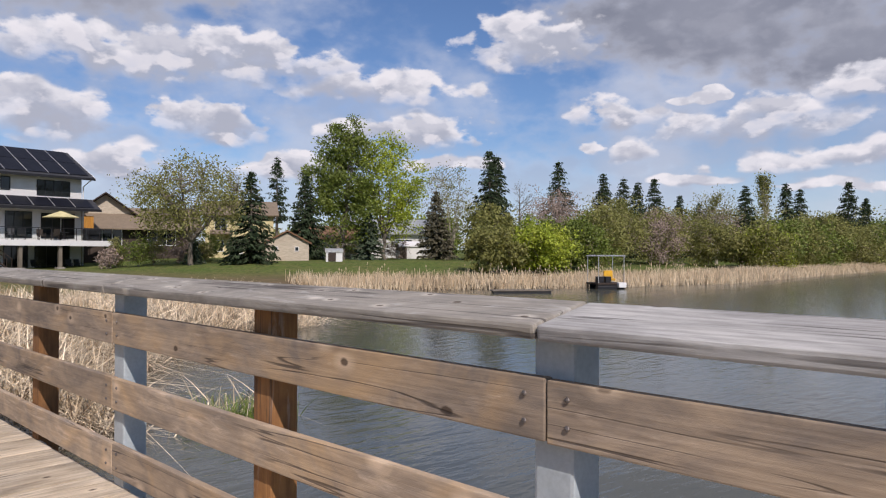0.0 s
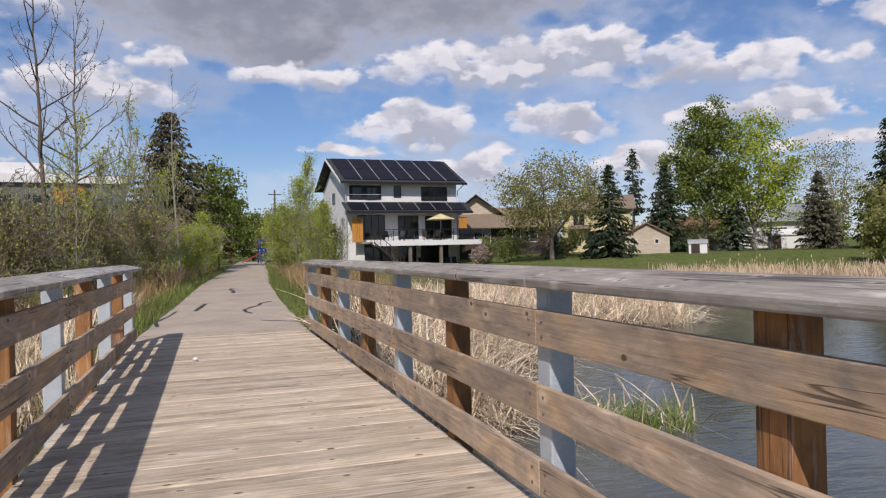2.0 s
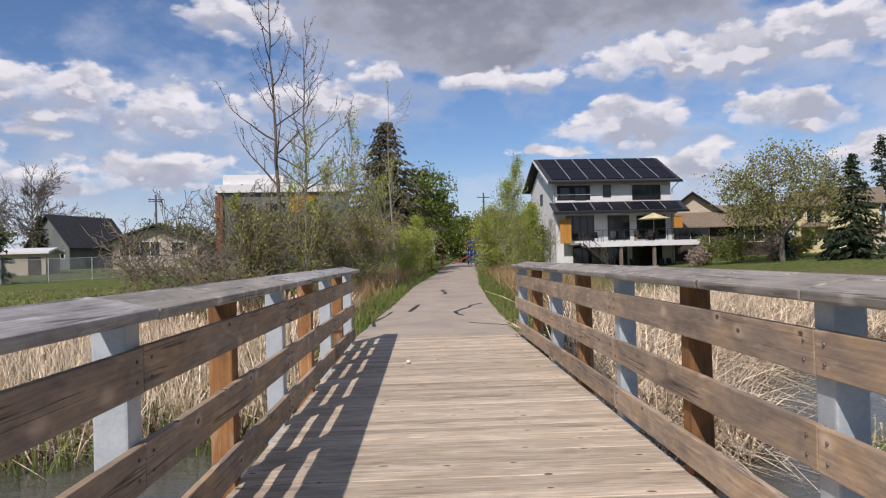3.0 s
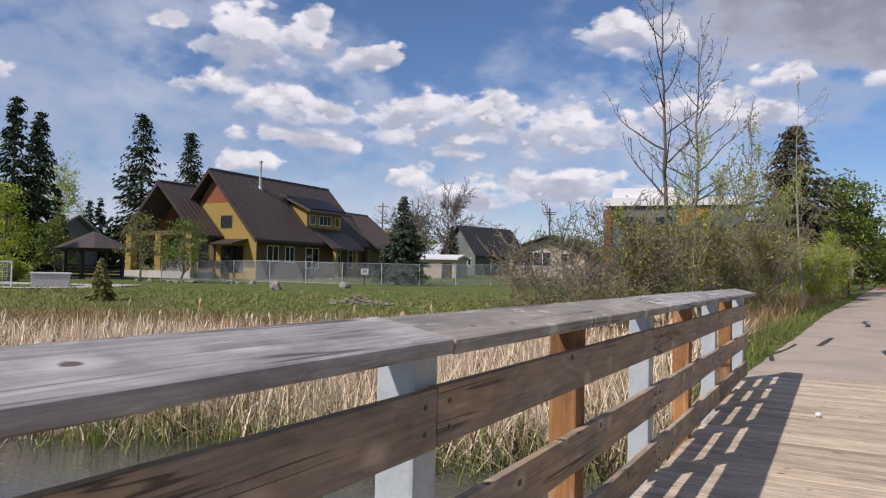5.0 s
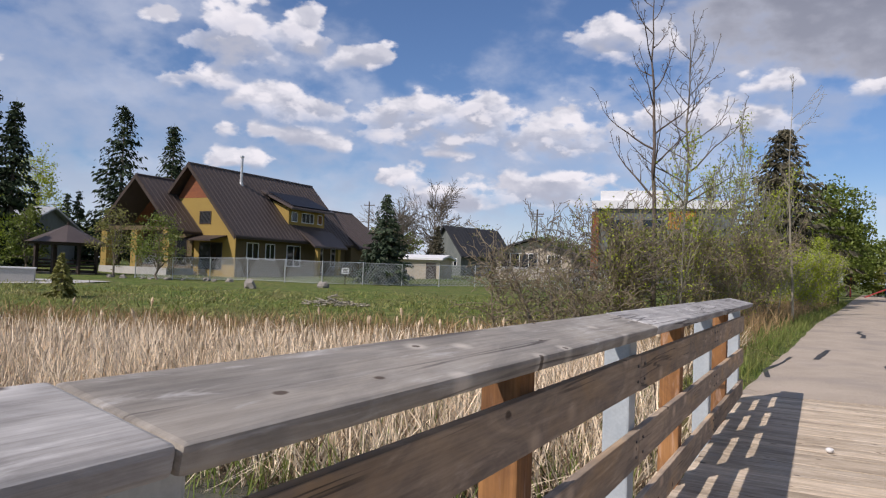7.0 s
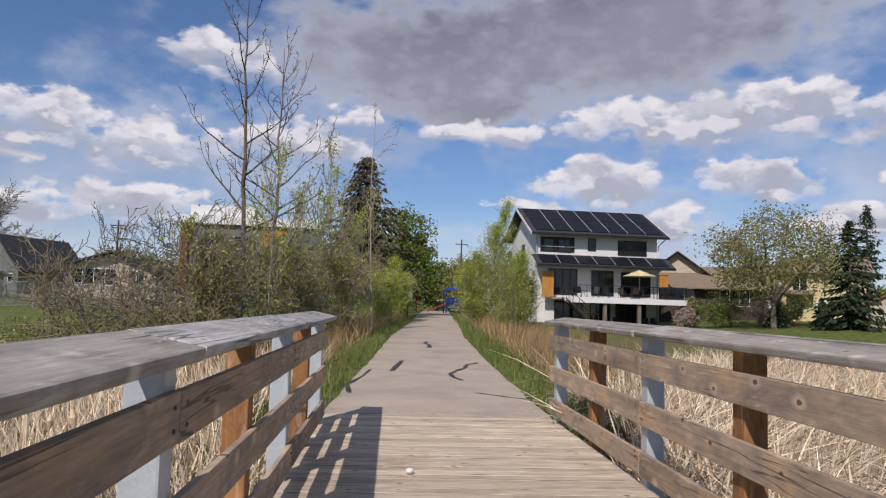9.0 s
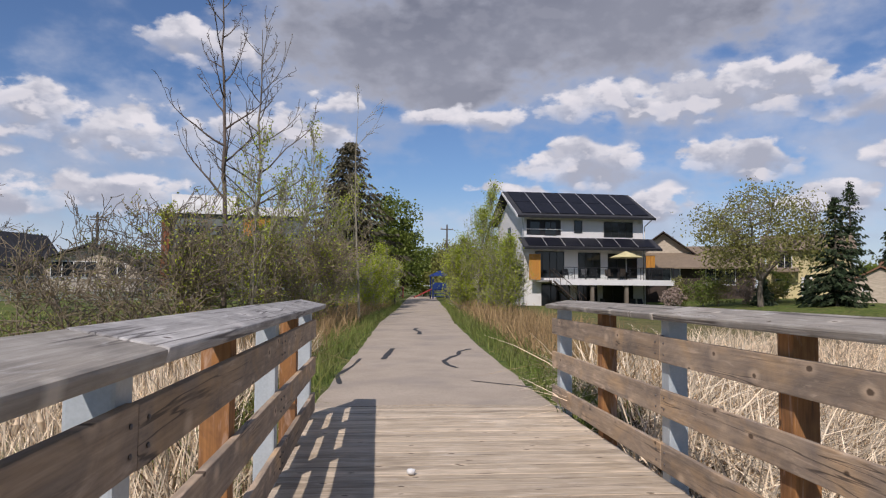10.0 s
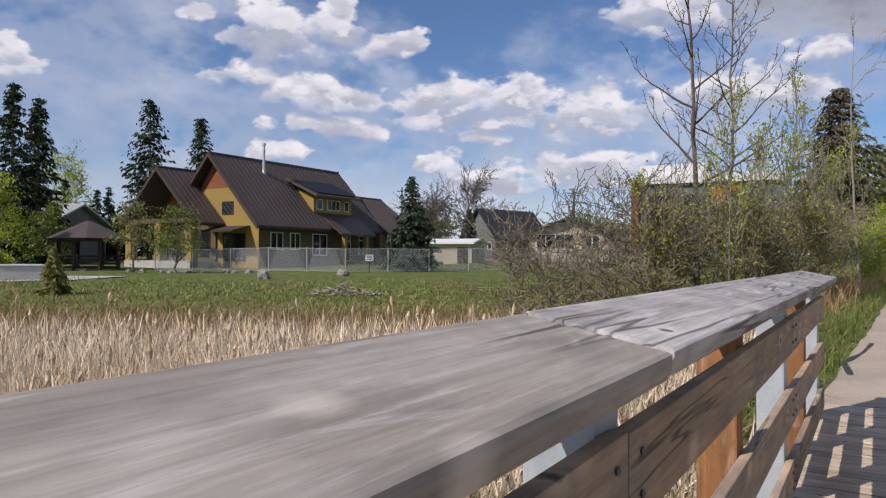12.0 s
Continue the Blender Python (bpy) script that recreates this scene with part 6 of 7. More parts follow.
def brown_house():
    """Steep brown metal roofs over ochre and olive walls, ridges along y; gable ends face the marsh."""
    m = site(-49.3, 45.7, 0.9, 0, 1.12)
    top = empty("house", m, "ochre house with steep brown standing-seam roofs and dormer", "house")
    W, D, H, R = 8.4, 12.6, 2.9, 7.4
    part("wall", boxed(0, W, 0, D, -1.1, H), OLIVE, top, "olive-brown siding")
    part("front_wall", prism(bmesh.new(), [(0, -1.1), (W, -1.1), (W, H), (W / 2 + 1.55, 5.15), (W / 2 - 1.55, 5.15), (0, H)], -0.06, -0.004), OCHRE, top, "ochre stucco gable wall")
    part("gable_siding", prism(bmesh.new(), [(W / 2 - 1.55, 5.15), (W / 2 + 1.55, 5.15), (W / 2, R - 0.15)], -0.07, 0.2), REDWOOD, top, "reddish cedar gable siding")
    part("gable", prism(bmesh.new(), [(0.01, H), (W - 0.01, H), (W / 2, R - 0.15)], 0.21, D - 0.01), OLIVE, top)

    def roof_pair(x0, x1, y0, y1, eave, ridge, over, label=""):
        mid, t = (x0 + x1) / 2, 0.18
        drop = (ridge - eave) / ((x1 - x0) / 2) * over
        for s, xe in ((1, x1 + over), (-1, x0 - over)):
            c = [(xe, y0, eave - drop + t), (xe, y1, eave - drop + t), (mid, y1, ridge + t), (mid, y0, ridge + t)]
            ob = part("roof", slab(bmesh.new(), *c, t), BROWNROOF, top, label)
            n = int((y1 - y0) / 0.42)
            for k in range(n + 1):
                y = y0 + 0.03 + (y1 - y0 - 0.06) * k / n
                part("seam", slab(bmesh.new(), (xe, y - 0.022, eave - drop + t + 0.05), (xe, y + 0.022, eave - drop + t + 0.05), (mid, y + 0.022, ridge + t + 0.05), (mid, y - 0.022, ridge + t + 0.05), 0.06), BROWNROOF, ob)
            part("barge_board", slab(bmesh.new(), (xe, y0 - 0.06, eave - drop + t + 0.02), (xe, y0 - 0.005, eave - drop + t + 0.02), (mid, y0 - 0.005, ridge + t + 0.02), (mid, y0 - 0.06, ridge + t + 0.02), 0.32), DARKWALL, top)
            part("gutter", boxed(xe - 0.06, xe + 0.08, y0, y1, eave - drop - 0.03, eave - drop + 0.1), DARKWALL, top)
        part("ridge_cap", bar(bmesh.new(), (mid, y0, ridge + t), (mid, y1, ridge + t), 0.09, 6), BROWNROOF, top)

    roof_pair(0, W, -0.7, D + 0.5, H, R, 0.55)
    # lower annexe at the far end
    part("annexe_wall", boxed(1.2, W + 0.6, D + 0.004, D + 5.0, -1.1, 2.5), OLIVE, top)
    roof_pair(1.2, W + 0.6, D + 0.51, D + 5.4, 2.5, 5.4, 0.5)
    # porch wing with an open timber gable
    px0, px1 = -2.3, 4.7
    part("porch_wall", boxed(px0 + 0.4, px1 - 0.3, -0.2, 1.5, -1.1, 2.9), OLIVE, top)
    part("porch_gable", prism(bmesh.new(), [(px0 + 0.6, 3.4), (px1 - 0.6, 3.4), ((px0 + px1) / 2, 6.1)], -0.30, -0.22), REDWOOD, top, "reddish cedar porch gable")
    roof_pair(px0, px1, -2.6, 1.6, 3.0, 6.42, 0.5)
    part("porch_beam", boxed(px0, px1, -2.4, -2.15, 2.7, 3.0), OLIVE, top)
    part("porch_side_beam", boxed(px1 - 0.35, px1 - 0.1, -2.15, -0.25, 2.7, 3.0), OLIVE, top)
    for x in (px0 + 0.3, 1.2, px1 - 0.3):
        part("porch_pillar", boxed(x - 0.3, x + 0.3, -2.5, -1.95, -1.1, 2.7), OCHRE, top, "ochre porch pillar")
    part("porch_floor", boxed(px0, px1, -2.6, -0.25, -1.1, 0.12), CONCRETE, top)
    for a, b in ((-1.4, 0.6), (1.9, 3.9)):
        window(top, a, b, 0.3, 2.3, -0.21, 2, DARKWALL)
    window(top, 4.9, 6.0, 3.3, 4.2, -0.075, 1, DARKWALL)
    part("canopy", slab(bmesh.new(), (4.6, -1.6, 2.15), (7.6, -1.6, 2.15), (7.6, -0.07, 2.5), (4.6, -0.07, 2.5), 0.1), DARKWALL, top)
    window(top, 5.0, 7.2, 0.1, 2.0, -0.07, 2, DARKWALL)
    # windows on the long east wall
    for a, b, z0, z1 in ((1.0, 2.2, 0.9, 2.1), (2.9, 3.9, 0.9, 2.1), (5.2, 6.8, 0.5, 2.1), (8.6, 9.6, 0.1, 2.1), (10.6, 11.8, 0.6, 2.1)):
        w = window(top, a, b, z0, z1, 0, 2, TRIM)
        w.matrix_local = Matrix(((0, -1, 0, W + 0.012), (1, 0, 0, 0), (0, 0, 1, 0), (0, 0, 0, 1)))
    for y in (7.6, 10.2):
        part("porch_pillar", boxed(W + 0.9, W + 1.2, y - 0.15, y + 0.15, -1.1, 2.2), OCHRE, top)
    part("side_porch_roof", slab(bmesh.new(), (W + 1.4, 6.8, 2.15), (W + 1.4, 11.0, 2.15), (W - 0.4, 11.0, 3.5), (W - 0.4, 6.8, 3.5), 0.15), BROWNROOF, top)
    # dormer with a solar panel on its shed roof
    dy0, dy1, dx = 6.0, 10.4, W - 0.6
    part("dormer_wall", prism(bmesh.new(), [(dx, 3.3), (dx, 5.0), (W / 2 + 0.9, 5.9), (W / 2 + 0.9, 3.4)], dy0, dy1), OCHRE, top)
    dr = part("dormer_roof", slab(bmesh.new(), (dx + 0.7, dy0 - 0.5, 5.0), (dx + 0.7, dy1 + 0.5, 5.0), (W / 2 + 0.3, dy1 + 0.5, 6.75), (W / 2 + 0.3, dy0 - 0.5, 6.75), 0.16), BROWNROOF, top)
    part("solar_panel", slab(bmesh.new(), (dx + 0.5, dy0 - 0.1, 5.19), (dx + 0.5, dy1 + 0.1, 5.19), (W / 2 + 1.5, dy1 + 0.1, 6.32), (W / 2 + 1.5, dy0 - 0.1, 6.32), 0.06), PANEL, dr)
    for a, b in ((dy0 + 0.3, dy0 + 1.0), (dy0 + 1.5, dy0 + 3.0), (dy0 + 3.5, dy0 + 4.1)):
        w = window(top, a, b, 3.95, 4.75, 0, 1 if b - a < 1 else 3, TRIM)
        w.matrix_local = Matrix(((0, -1, 0, dx + 0.012), (1, 0, 0, 0), (0, 0, 1, 0), (0, 0, 0, 1)))
    fl = part("flue", bar(bmesh.new(), (W / 2 + 0.9, 3.6, 6.3), (W / 2 + 0.9, 3.6, 8.6), 0.10, 10), ZINC, top, "steel chimney flue")
    part("flue_cap", bar(bmesh.new(), (W / 2 + 0.9, 3.6, 8.58), (W / 2 + 0.9, 3.6, 8.72), 0.15, 10), ZINC, fl)
    part("flashing", bar(bmesh.new(), (W / 2 + 0.9, 3.6, 6.2), (W / 2 + 0.9, 3.6, 6.75), 0.24, 8, 0.12), ZINC, fl)


white_house()
brown_house()
gable_house("house", site(26.6, 77.6, 0.1, -22), 10.5, 8, 4.0, 5.9, DARKWALL, TANROOF, "brown bungalow with a broad tan shingle roof", ((0.8, 3.6, 1.9, 3.7, 3), (6.0, 8.8, 1.9, 3.7, 3)), 1.0, "x")
gable_house("house", site(25.9, 80.5, 0.1, -22), 7.5, 8, 4.6, 7.4, BEIGE, DARKWALL, "taller dark-roofed gable wing behind the bungalow", (), 0.8, "y")
gable_house("house", site(39.8, 77.5, 0.8, -30), 7.6, 8, 5.0, 6.6, CREAM, TANROOF, "cream two-storey house behind a spruce", ((1.0, 2.4, 3.0, 4.4, 2), (0.8, 2.0, 0.6, 1.9, 2)), 0.6, "x", door=(3.2, 4.2, 2.1))
part("awning", slab(bmesh.new(), (0.5, -1.4, 2.7), (3.0, -1.4, 2.7), (3.0, -0.01, 3.1), (0.5, -0.01, 3.1), 0.1), TANROOF, bpy.data.objects["house.004"])
gable_house("shed", site(36.0, 58.8, 0.55, -35), 3.9, 3.4, 1.7, 2.75, BEIGE, REDROOF, "beige garden shed with a rusty shingle roof", ((0.7, 1.1, 0.9, 1.35, 1), (2.6, 3.0, 0.9, 1.35, 1)), 0.25, "y", "shed")
gable_house("storage_box", site(39.4, 54.2, 0.55, -36), 1.5, 1.1, 0.85, 1.05, WHITE, ZINC, "small white storage box on the lawn", (), 0.08, "x", "storage box", door=(0.2, 0.9, 0.9))
gable_house("house", site(58.5, 75.0, 0.6, -42), 11.0, 9, 3.4, 5.2, WHITE, ZINC, "low white house with a pale metal roof", ((1.0, 3.0, 1.2, 2.5, 2), (6.5, 8.5, 1.2, 2.5, 2)), 0.6, "x")
gable_house("house", site(50.2, 74.0, 0.6, -40), 8.0, 8, 2.6, 4.0, BEIGE, REDROOF, "low beige house behind the poplars", ((1.0, 2.4, 0.9, 2.0, 2),), 0.6, "x")
gable_house("shed", site(57.2, 64.2, 0.6, -42), 3.0, 2.6, 1.5, 2.0, WHITE, WHITE, "little white shed with a dark doorway", (), 0.15, "x", "shed", door=(0.5, 1.3, 1.4))
# north-west of the path
gable_house("barn", site(-43.4, 82.4, 0.32, -15, 1.2), 4.4, 8.0, 2.9, 5.6, GREYSIDE, CHARCOAL, "grey-green board barn with a dark metal roof", ((3.4, 3.9, 1.6, 2.4, 1),), 0.35, "y", "barn", base=REDROOF, seams=0.5)
gable_house("shed", site(-35.0, 61.5, -0.04, 10, 1.2), 3.4, 3.0, 2.2, 2.45, BEIGE, TRIM, "low beige shed with a white roof edge", (), 0.3, "x", "shed", door=(2.3, 3.1, 1.9))
gable_house("house", site(-29.7, 71.8, 0.32, 12, 1.2), 6.4, 7.0, 2.9, 4.0, BEIGE, CHARCOAL, "beige bungalow with a wide row of white windows", ((0.5, 3.6, 1.5, 2.8, 4), (4.4, 5.6, 1.6, 2.7, 2)), 0.6, "y")
gable_house("house", site(-60.6, 74.1, 0.80, 8, 1.2), 9, 8, 2.6, 4.6, BEIGE, TANROOF, "tan bungalow behind the brown house", ((5.6, 6.6, 1.0, 2.2, 2),), 0.5, "x")
gable_house("house", site(-74.4, 39.9, 0.92, 30, 1.2), 8.0, 9, 3.0, 4.6, GREYSIDE, ZINC, "grey house with a pale metal roof behind spruces", ((1.0, 2.4, 1.0, 2.2, 2),), 0.5, "x", door=(5.4, 6.4, 2.1))


def flat_building():
    top = empty("house", site(-24.5, 89.3, 0.68, 8, 1.2), "flat-roofed modern house with white parapet and cedar bands", "house")
    part("wall", boxed(0, 13, 0, 8, -0.5, 7.6), GREYSIDE, top)
    part("parapet", boxed(-0.3, 13.3, -0.4, 8.3, 7.604, 8.4), TRIM, top, "white parapet")
    part("roof_box", boxed(0.4, 6.4, 0.6, 7.4, 8.404, 9.5), TRIM, top, "white rooftop box")
    part("cedar_band", boxed(7.0, 9.6, -0.05, -0.004, 5.6, 7.4), CEDAR, top)
    part("corner_post", boxed(-0.3, 0.4, -0.3, 0.3, -0.5, 7.3), REDWOOD, top)
    window(top, 1.6, 3.6, 4.5, 6.5, -0.01, 2)
    window(top, 4.6, 6.6, 4.5, 6.5, -0.01, 2)
    window(top, 2.0, 5.0, 1.0, 3.0, -0.01, 3)


flat_building()


def gazebo():
    x, y = -47.9, 37.3
    top = empty("gazebo", site(x, y, height(x, y), 10, 1.25), "dark timber gazebo with a shingled pyramid roof", "gazebo")
    part("roof", bar(bmesh.new(), (0, 0, 1.75), (0, 0, 2.75), 2.15, 8, 0.12), BROWNROOF, top)
    part("finial", bar(bmesh.new(), (0, 0, 2.7), (0, 0, 2.95), 0.06), DARKWALL, top)
    part("fascia", bar(bmesh.new(), (0, 0, 1.62), (0, 0, 1.75), 1.95, 8), DARKWALL, top)
    for k in range(8):
        a = math.pi * (2 * k + 1) / 8
        part("post", boxed(1.65 * math.cos(a) - 0.07, 1.65 * math.cos(a) + 0.07, 1.65 * math.sin(a) - 0.07, 1.65 * math.sin(a) + 0.07, -0.3, 1.65), DARKWALL, top)
        b = math.pi * (2 * k + 3) / 8
        if k != 5:
            p, q = Vector((1.62 * math.cos(a), 1.62 * math.sin(a), 0)), Vector((1.62 * math.cos(b), 1.62 * math.sin(b), 0))
            bm = bmesh.new()
            for z in (0.15, 0.35, 0.55, 0.75):
                bar(bm, p + Vector((0, 0, z)), q + Vector((0, 0, z)), 0.05, 4)
            part("rail_panel", bm, DARKWALL, top)
    part("floor", bar(bmesh.new(), (0, 0, -0.3), (0, 0, 0.08), 1.8, 8), BARK, top)


gazebo()


def chain_fence():
    """Posts, rails and woven wire between corner points."""
    top = empty("fence", Matrix.Identity(4), "grey chain-link fence with steel posts round the yard", "fence")
    corners = [(-40.2, 37.0), (-29.3, 42.8), (-20.4, 53.4), (-12.9, 58.5)]
    verts, faces = [], []

    def wire(a, b, r):
        d = (b - a).normalized()
        s = Vector((d.y, -d.x, 0)).normalized() if abs(d.z) < 0.99 else Vector((1, 0, 0))
        u = Vector((0, 0, r)) if abs(d.z) < 0.5 else d.cross(s) * 0 + Vector((0, 0, r))
        i = len(verts)
        verts.extend([a - u, a + u, b + u, b - u])
        faces.append((i, i + 1, i + 2, i + 3))

    for (xa, ya), (xb, yb) in zip(corners, corners[1:]):
        n = max(2, int(math.hypot(xb - xa, yb - ya) / 2.4))
        for k in range(n):
            x0, y0, x1, y1 = xa + (xb - xa) * k / n, ya + (yb - ya) * k / n, xa + (xb - xa) * (k + 1) / n, ya + (yb - ya) * (k + 1) / n
            a, b = Vector((x0, y0, height(x0, y0))), Vector((x1, y1, height(x1, y1)))
            part("fence_post", bar(bmesh.new(), a - Vector((0, 0, 0.3)), a + Vector((0, 0, 1.55)), 0.035, 8), ZINC, top)
            part("top_rail", bar(bmesh.new(), a + Vector((0, 0, 1.5)), b + Vector((0, 0, 1.5)), 0.02), ZINC, top)
            part("tension_wire", bar(bmesh.new(), a + Vector((0, 0, 0.08)), b + Vector((0, 0, 0.08)), 0.012), ZINC, top)
            m = int((b - a).length / 0.10)
            for j in range(m):
                for lean in (-1, 1):
                    f0, f1 = j / m, (j + lean * 6) / m
                    z0, z1 = 0.06, 1.5
                    if f1 < 0:
                        z1, f1 = z0 + (z1 - z0) * f0 / (f0 - f1), 0
                    elif f1 > 1:
                        z1, f1 = z0 + (z1 - z0) * (1 - f0) / (f1 - f0), 1
                    wire(a.lerp(b, f0) + Vector((0, 0, z0)), a.lerp(b, f1) + Vector((0, 0, z1)), 0.024)
    ob = new("wire_mesh", raw_mesh("wire_mesh", verts, faces, ZINC))
    ob.parent = top
    tagged(ob, kind="stuff")
    sg = empty("sign", site(-28.1, 43.7, height(-28.1, 43.7), 35), "small white notice board on a post by the fence", "sign")
    part("post", bar(bmesh.new(), (0, 0, -0.2), (0, 0, 0.9), 0.03), DARKWALL, sg)
    bd = part("board", boxed(-0.25, 0.25, -0.05, -0.03, 0.75, 1.15, 0.005), PAPER, sg)
    for k, w in enumerate((0.18, 0.15, 0.17)):
        part("text_bar", boxed(-w, w, -0.056, -0.0505, 1.04 - 0.1 * k, 1.08 - 0.1 * k), BLACK, bd)


chain_fence()


def lamp_post():
    x, y = -42.6, 26.9
    top = empty("street_lamp", site(x, y, height(x, y), 0), "wooden street lamp post with a curved steel arm", "street lamp")
    part("pole", bar(bmesh.new(), (0, 0, -0.4), (0, 0, 8.9), 0.16, 10, 0.12), POLEWOOD, top)
    bm = bmesh.new()
    pts = [Vector((-2.6 * f, -0.6 * f, 8.2 + 1.5 * math.sin(f * 1.6))) for f in np.linspace(0, 1, 9)]
    for a, b in zip(pts, pts[1:]):
        bar(bm, a, b, 0.04)
    bar(bm, (0, 0, 7.2), (-1.6, -0.37, 9.3), 0.025)
    part("arm", bm, ZINC, top)
    part("lamp_head", boxed(-3.1, -2.5, -0.75, -0.5, 9.62, 9.76, 0.04), ZINC, top)


def utility_pole(x, y, tall, label):
    top = empty("utility_pole", site(x, y, height(x, y), 20), label, "utility pole", "utility poles")
    part("pole", bar(bmesh.new(), (0, 0, -0.4), (0, 0, tall), 0.16, 10, 0.10), POLEWOOD, top)
    part("cross_arm", boxed(-0.9, 0.9, -0.06, 0.06, tall - 0.7, tall - 0.58), POLEWOOD, top)
    for s in (-0.8, 0.8):
        part("insulator", bar(bmesh.new(), (s, 0, tall - 0.58), (s, 0, tall - 0.42), 0.05, 6), ZINC, top)


lamp_post()
utility_pole(8.6, 101.4, 9.8, "dark wooden utility pole beyond the playground")
utility_pole(-33.9, 94.5, 9.1, "wooden utility pole behind the bungalow")
utility_pole(-67.4, 104.0, 11.5, "wooden utility pole far behind the houses")
utility_pole(-37.4, 103.8, 9.6, "wooden utility pole by the flat-roofed house")


def hockey_goal():
    x, y = -35.4, 23.2
    top = empty("hockey_goal", site(x, y, height(x, y), 62), "white-framed street hockey goal with net", "goal")
    bm = bmesh.new()
    for s in (-0.9, 0.9):
        bar(bm, (s, 0, 0), (s, 0, 1.25), 0.035)
        bar(bm, (s, 0, 0.02), (s, 0.8, 0.02), 0.03)
        bar(bm, (s, 0.8, 0.02), (s, 0, 1.25), 0.02)
    bar(bm, (-0.9, 0, 1.25), (0.9, 0, 1.25), 0.035)
    bar(bm, (-0.9, 0.8, 0.02), (0.9, 0.8, 0.02), 0.03)
    part("frame", bm, TRIM, top)
    bm = bmesh.new()
    for k in range(11):
        f = k / 10
        bar(bm, (-0.9 + 1.8 * f, 0.8, 0.03), (-0.9 + 1.8 * f, 0.02, 1.24), 0.008, 4)
        bar(bm, (-0.9, 0.8 - 0.78 * f, 0.03 + 1.21 * f), (0.9, 0.8 - 0.78 * f, 0.03 + 1.21 * f), 0.008, 4)
    part("net", bm, TRIM, top)
    x, y = -34.2, 25.5
    top = empty("utility_box", site(x, y, height(x, y), 55), "pale concrete utility box on the drive", "utility box")
    part("body", boxed(-0.85, 0.85, -0.4, 0.4, -0.1, 0.62, 0.03), CONCRETE, top)
    part("lid", boxed(-0.9, 0.9, -0.45, 0.45, 0.622, 0.70, 0.02), TRIM, top)
    verts = []
    for k in range(9):
        for s in (-1, 1):
            f = k / 8
            x, y = -60 + 28 * f + s * 1.6, 12.5 + 15.5 * f - s * 2.4
            verts.append((x, y, height(x, y) + 0.05))
    faces = [(2 * k, 2 * k + 1, 2 * k + 3, 2 * k + 2) for k in range(8)]
    tagged(new("pavement", raw_mesh("pavement", verts, faces, CONCRETE)), "pale concrete driveway beside the lawn", "driveway", kind="structure")


hockey_goal()


def stone(x, y, size, seed, label, category="stone", group="", flat=0.7):
    bm = bmesh.new()
    bmesh.ops.create_icosphere(bm, subdivisions=2, radius=size)
    for v in bm.verts:
        v.co += v.co.normalized() * size * 0.5 * noise.noise(v.co / size * 1.3 + Vector((seed * 7.1, 0, 0)))
        v.co.z *= flat
    ob = new("stone", mesh_of("stone", bm, STONE))
    ob.location = (x, y, height(x, y) + size * 0.25)
    return tagged(ob, label, category, group)


rng = random.Random(21)
for k in range(9):
    stone(-40.5 + 0.9 * k + rng.uniform(-0.3, 0.3), 35.4 + 0.42 * k + rng.uniform(-0.3, 0.3), rng.uniform(0.12, 0.26), k, "grey boulder edging the garden bed", "stone", "garden boulders")
stone(-25.2, 31.8, 0.30, 31, "upright stone marker on the lawn", flat=1.2)
stone(-24.7, 37.0, 0.34, 32, "pale stone block on the lawn", flat=0.9)


def brush_heap(x, y):
    """Pale broken sticks thrown together."""
    rng = random.Random(77)
    segs = []
    for k in range(150):
        r, a = rng.random() ** 0.6, rng.uniform(0, 6.283)
        p = Vector((1.5 * r * math.cos(a), 0.7 * r * math.sin(a), 0.38 * (1 - r) * rng.uniform(0.3, 1) + 0.03))
        b, tip = rng.uniform(0, 6.283), rng.uniform(-0.25, 0.4)
        d = Vector((math.cos(b), math.sin(b), tip)).normalized() * rng.uniform(0.15, 0.55)
        segs.append((p - d * 0.5, p + d * 0.5, rng.uniform(0.015, 0.04), 0.012))
    ob = new("brush_heap", array_mesh("brush_heap", *tubes(segs, 5), BARK_PALE))
    ob.location = (x, y, height(x, y))
    tagged(ob, "heap of pale broken sticks at the marsh edge", "brush heap", kind="stuff")


brush_heap(-16.8, 27.4)


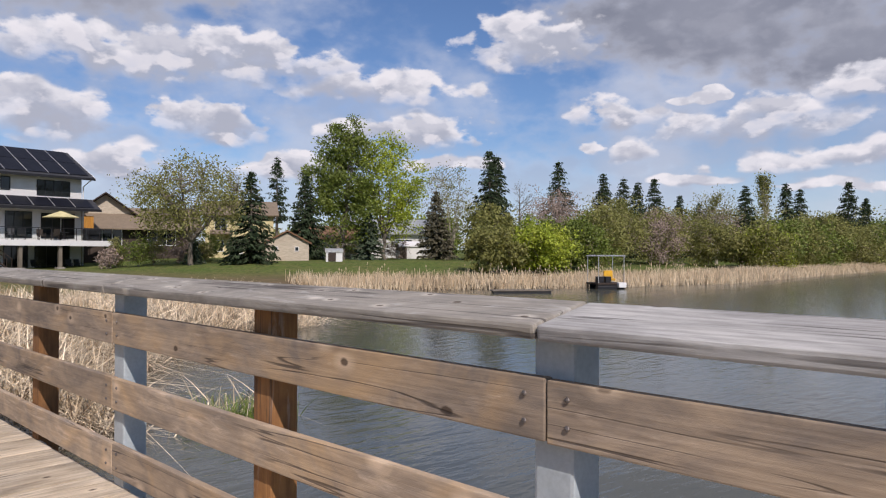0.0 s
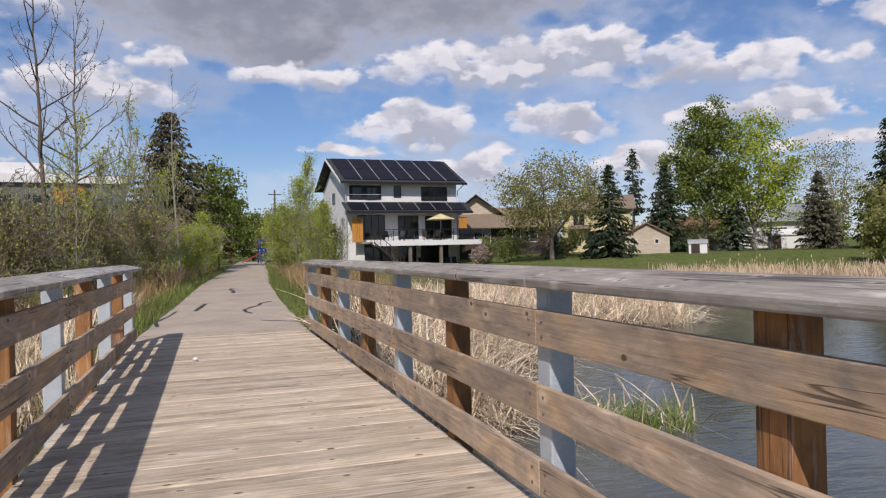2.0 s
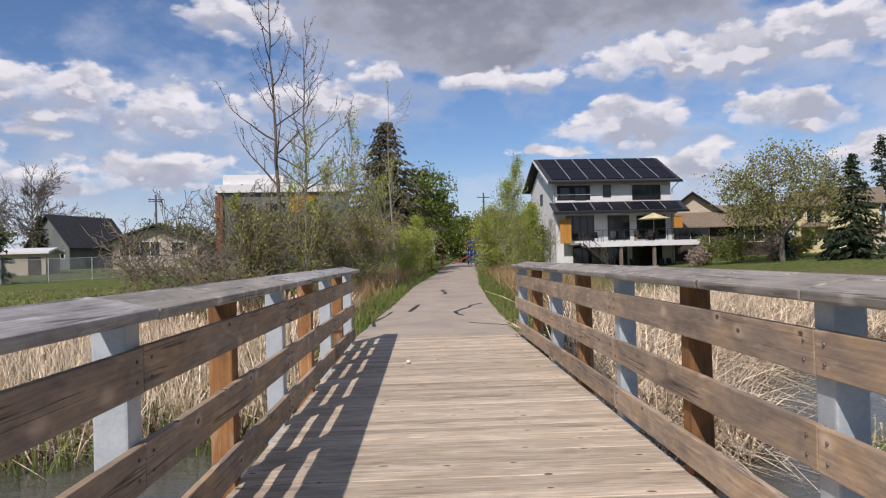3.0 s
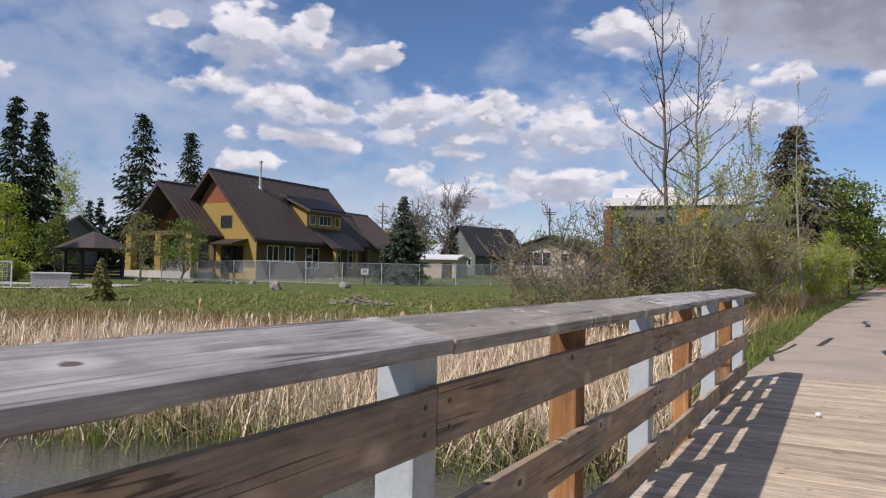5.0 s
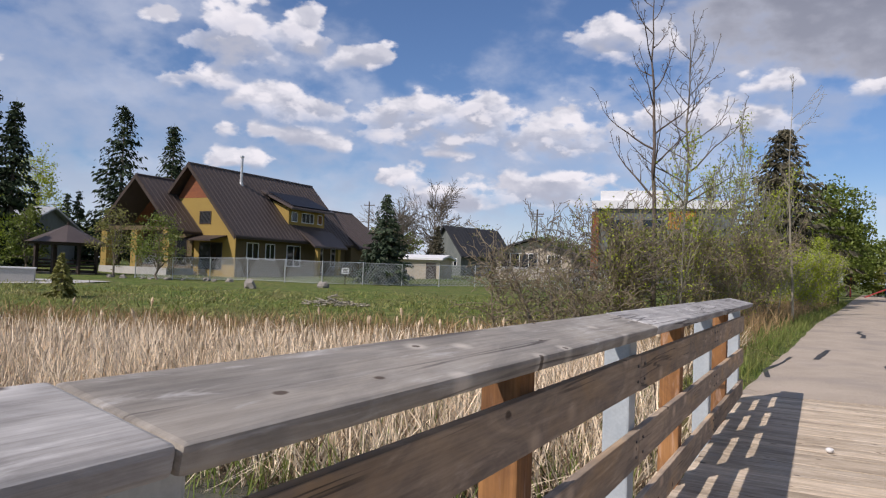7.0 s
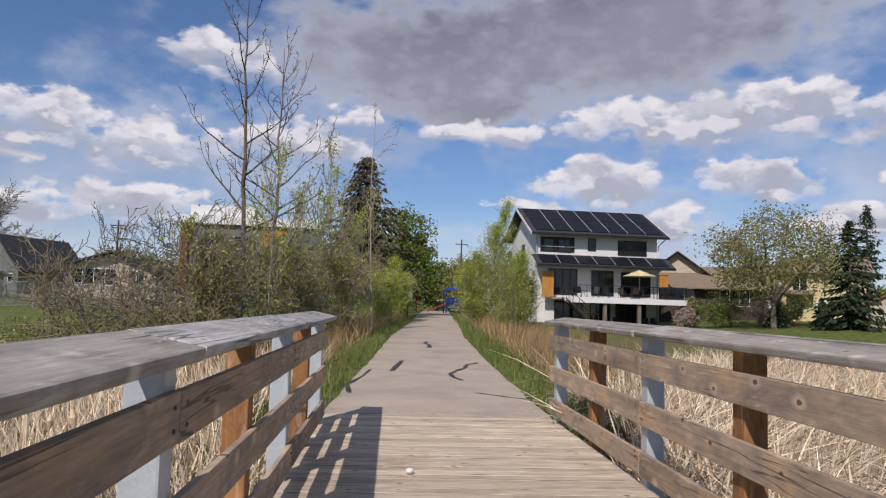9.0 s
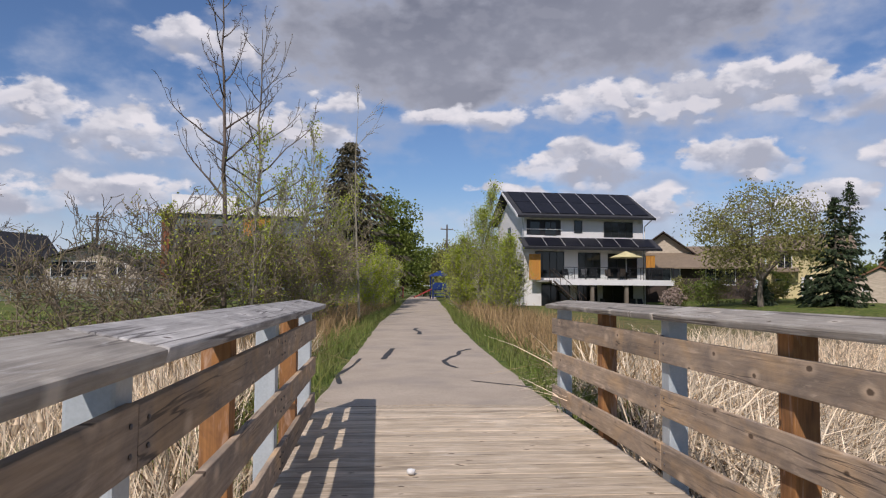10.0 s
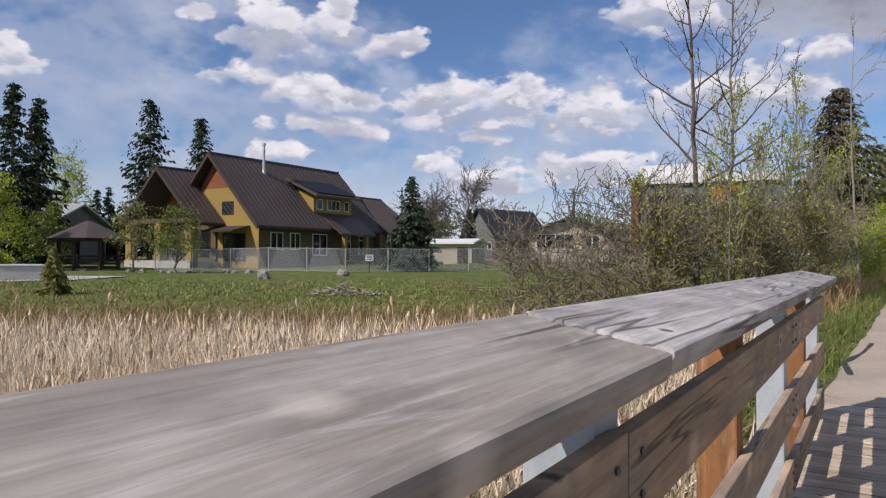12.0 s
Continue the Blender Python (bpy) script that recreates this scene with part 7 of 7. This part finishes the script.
def raft():
    top = empty("raft", site(41.2, 26.2, POND, -30) @ Matrix.Diagonal((0.74, 0.78, 0.95, 1)), "small black pontoon raft with a yellow seat and canopy frame", "boat")
    for y in (-0.75, 0.75):
        part("pontoon", bar(bmesh.new(), (-1.3, y, 0.1), (1.3, y, 0.1), 0.26, 10), BLACK, top)
    part("platform", boxed(-1.35, 1.35, -1.05, 1.05, 0.32, 0.42), DARKWALL, top)
    part("engine_box", boxed(0.55, 1.3, -1.3, -0.8, 0.1, 0.45, 0.05), TRIM, top, "white float box")
    for x in (-0.7, 0.0):
        part("bench", boxed(x - 0.28, x + 0.28, -0.5, 0.1, 0.42, 0.85, 0.04), BLACK, top)
    part("seat_back", boxed(0.0, 0.9, 0.3, 0.42, 0.7, 1.25, 0.05), YELLOW, top, "yellow plastic seat back")
    part("seat", boxed(0.0, 0.9, -0.15, 0.42, 0.55, 0.7, 0.04), YELLOW, top, "yellow plastic seat")
    for x in (-1.25, 1.25):
        for y in (-0.95, 0.95):
            part("canopy_post", bar(bmesh.new(), (x, y, 0.4), (x, y, 2.25), 0.03), ZINC, top)
    bm = bmesh.new()
    for y in (-0.95, 0.0, 0.95):
        bar(bm, (-1.4, y, 2.27), (1.4, y, 2.27), 0.03)
    for k in range(5):
        bar(bm, (-1.25 + 0.625 * k, -1.0, 2.31), (-1.25 + 0.625 * k, 1.0, 2.31), 0.025)
    part("canopy_frame", bm, ZINC, top)
    dk = empty("dock", site(33.4, 27.2, POND, -40), "low grey plank dock floating by the reeds", "dock")
    for k in range(5):
        part("plank", boxed(-1.8, 1.8, -0.5 + 0.2 * k, -0.32 + 0.2 * k, 0.10, 0.16), BARK, dk)
    part("float", boxed(-1.7, 1.7, -0.45, 0.45, -0.1, 0.096), BLACK, dk)


def playground():
    m = site(6.2, 84.0, 0.33, 5)
    top = empty("play_structure", m, "blue and red playground climbing frame at the path's end", "playground")
    for x in (-0.9, 0.9):
        for y in (-0.9, 0.9):
            part("post", bar(bmesh.new(), (x, y, 0), (x, y, 2.6), 0.07), PLASTIC_BLUE, top)
    part("platform", boxed(-0.9, 0.9, -0.9, 0.9, 1.0, 1.1), PLASTIC_BLUE, top)
    part("panel", boxed(-0.85, 0.85, -0.97, -0.92, 1.1, 1.8), PLASTIC_BLUE, top)
    part("roof", bar(bmesh.new(), (0, 0, 2.5), (0, 0, 3.1), 1.3, 4, 0.1), PLASTIC_BLUE, top)
    part("slide", slab(bmesh.new(), (-1.0, -0.5, 1.1), (-1.0, 0.3, 1.1), (-2.8, 0.3, 0.25), (-2.8, -0.5, 0.25), 0.08), PLASTIC_RED, top, "red slide")
    for z in (0.3, 0.6, 0.9):
        part("rung", bar(bmesh.new(), (-0.9, -0.98, z), (0.9, -0.98, z), 0.04), PLASTIC_BLUE, top)
    sg = empty("sign", site(9.4, 83.5, 0.35, 0), "pale playground rules sign on two posts", "sign")
    part("board", boxed(-0.9, 0.9, -0.04, 0.04, 1.7, 2.9), PAPER, sg)
    for x in (-0.8, 0.8):
        part("post", bar(bmesh.new(), (x, 0.06, -0.2), (x, 0.06, 2.9), 0.05), ZINC, sg)
    rd = empty("swing_set", site(0.8, 90.0, 0.4, 0), "red playground swing frame", "playground")
    for x in (-1.6, 1.6):
        for y in (-0.8, 0.8):
            part("leg", bar(bmesh.new(), (x, y, 0), (x, 0, 2.0), 0.06), PLASTIC_RED, rd)
    part("beam", bar(bmesh.new(), (-1.7, 0, 2.0), (1.7, 0, 2.0), 0.06), PLASTIC_RED, rd)
    ps = empty("sign", site(0.6, 52.0, 0.2, 0), "white notice sign on a post beside the path", "sign")
    part("post", bar(bmesh.new(), (0, 0, -0.2), (0, 0, 2.4), 0.05), POLEWOOD, ps)
    part("board", boxed(-0.25, 0.25, -0.09, -0.055, 1.4, 2.0), PAPER, ps)


raft()
playground()
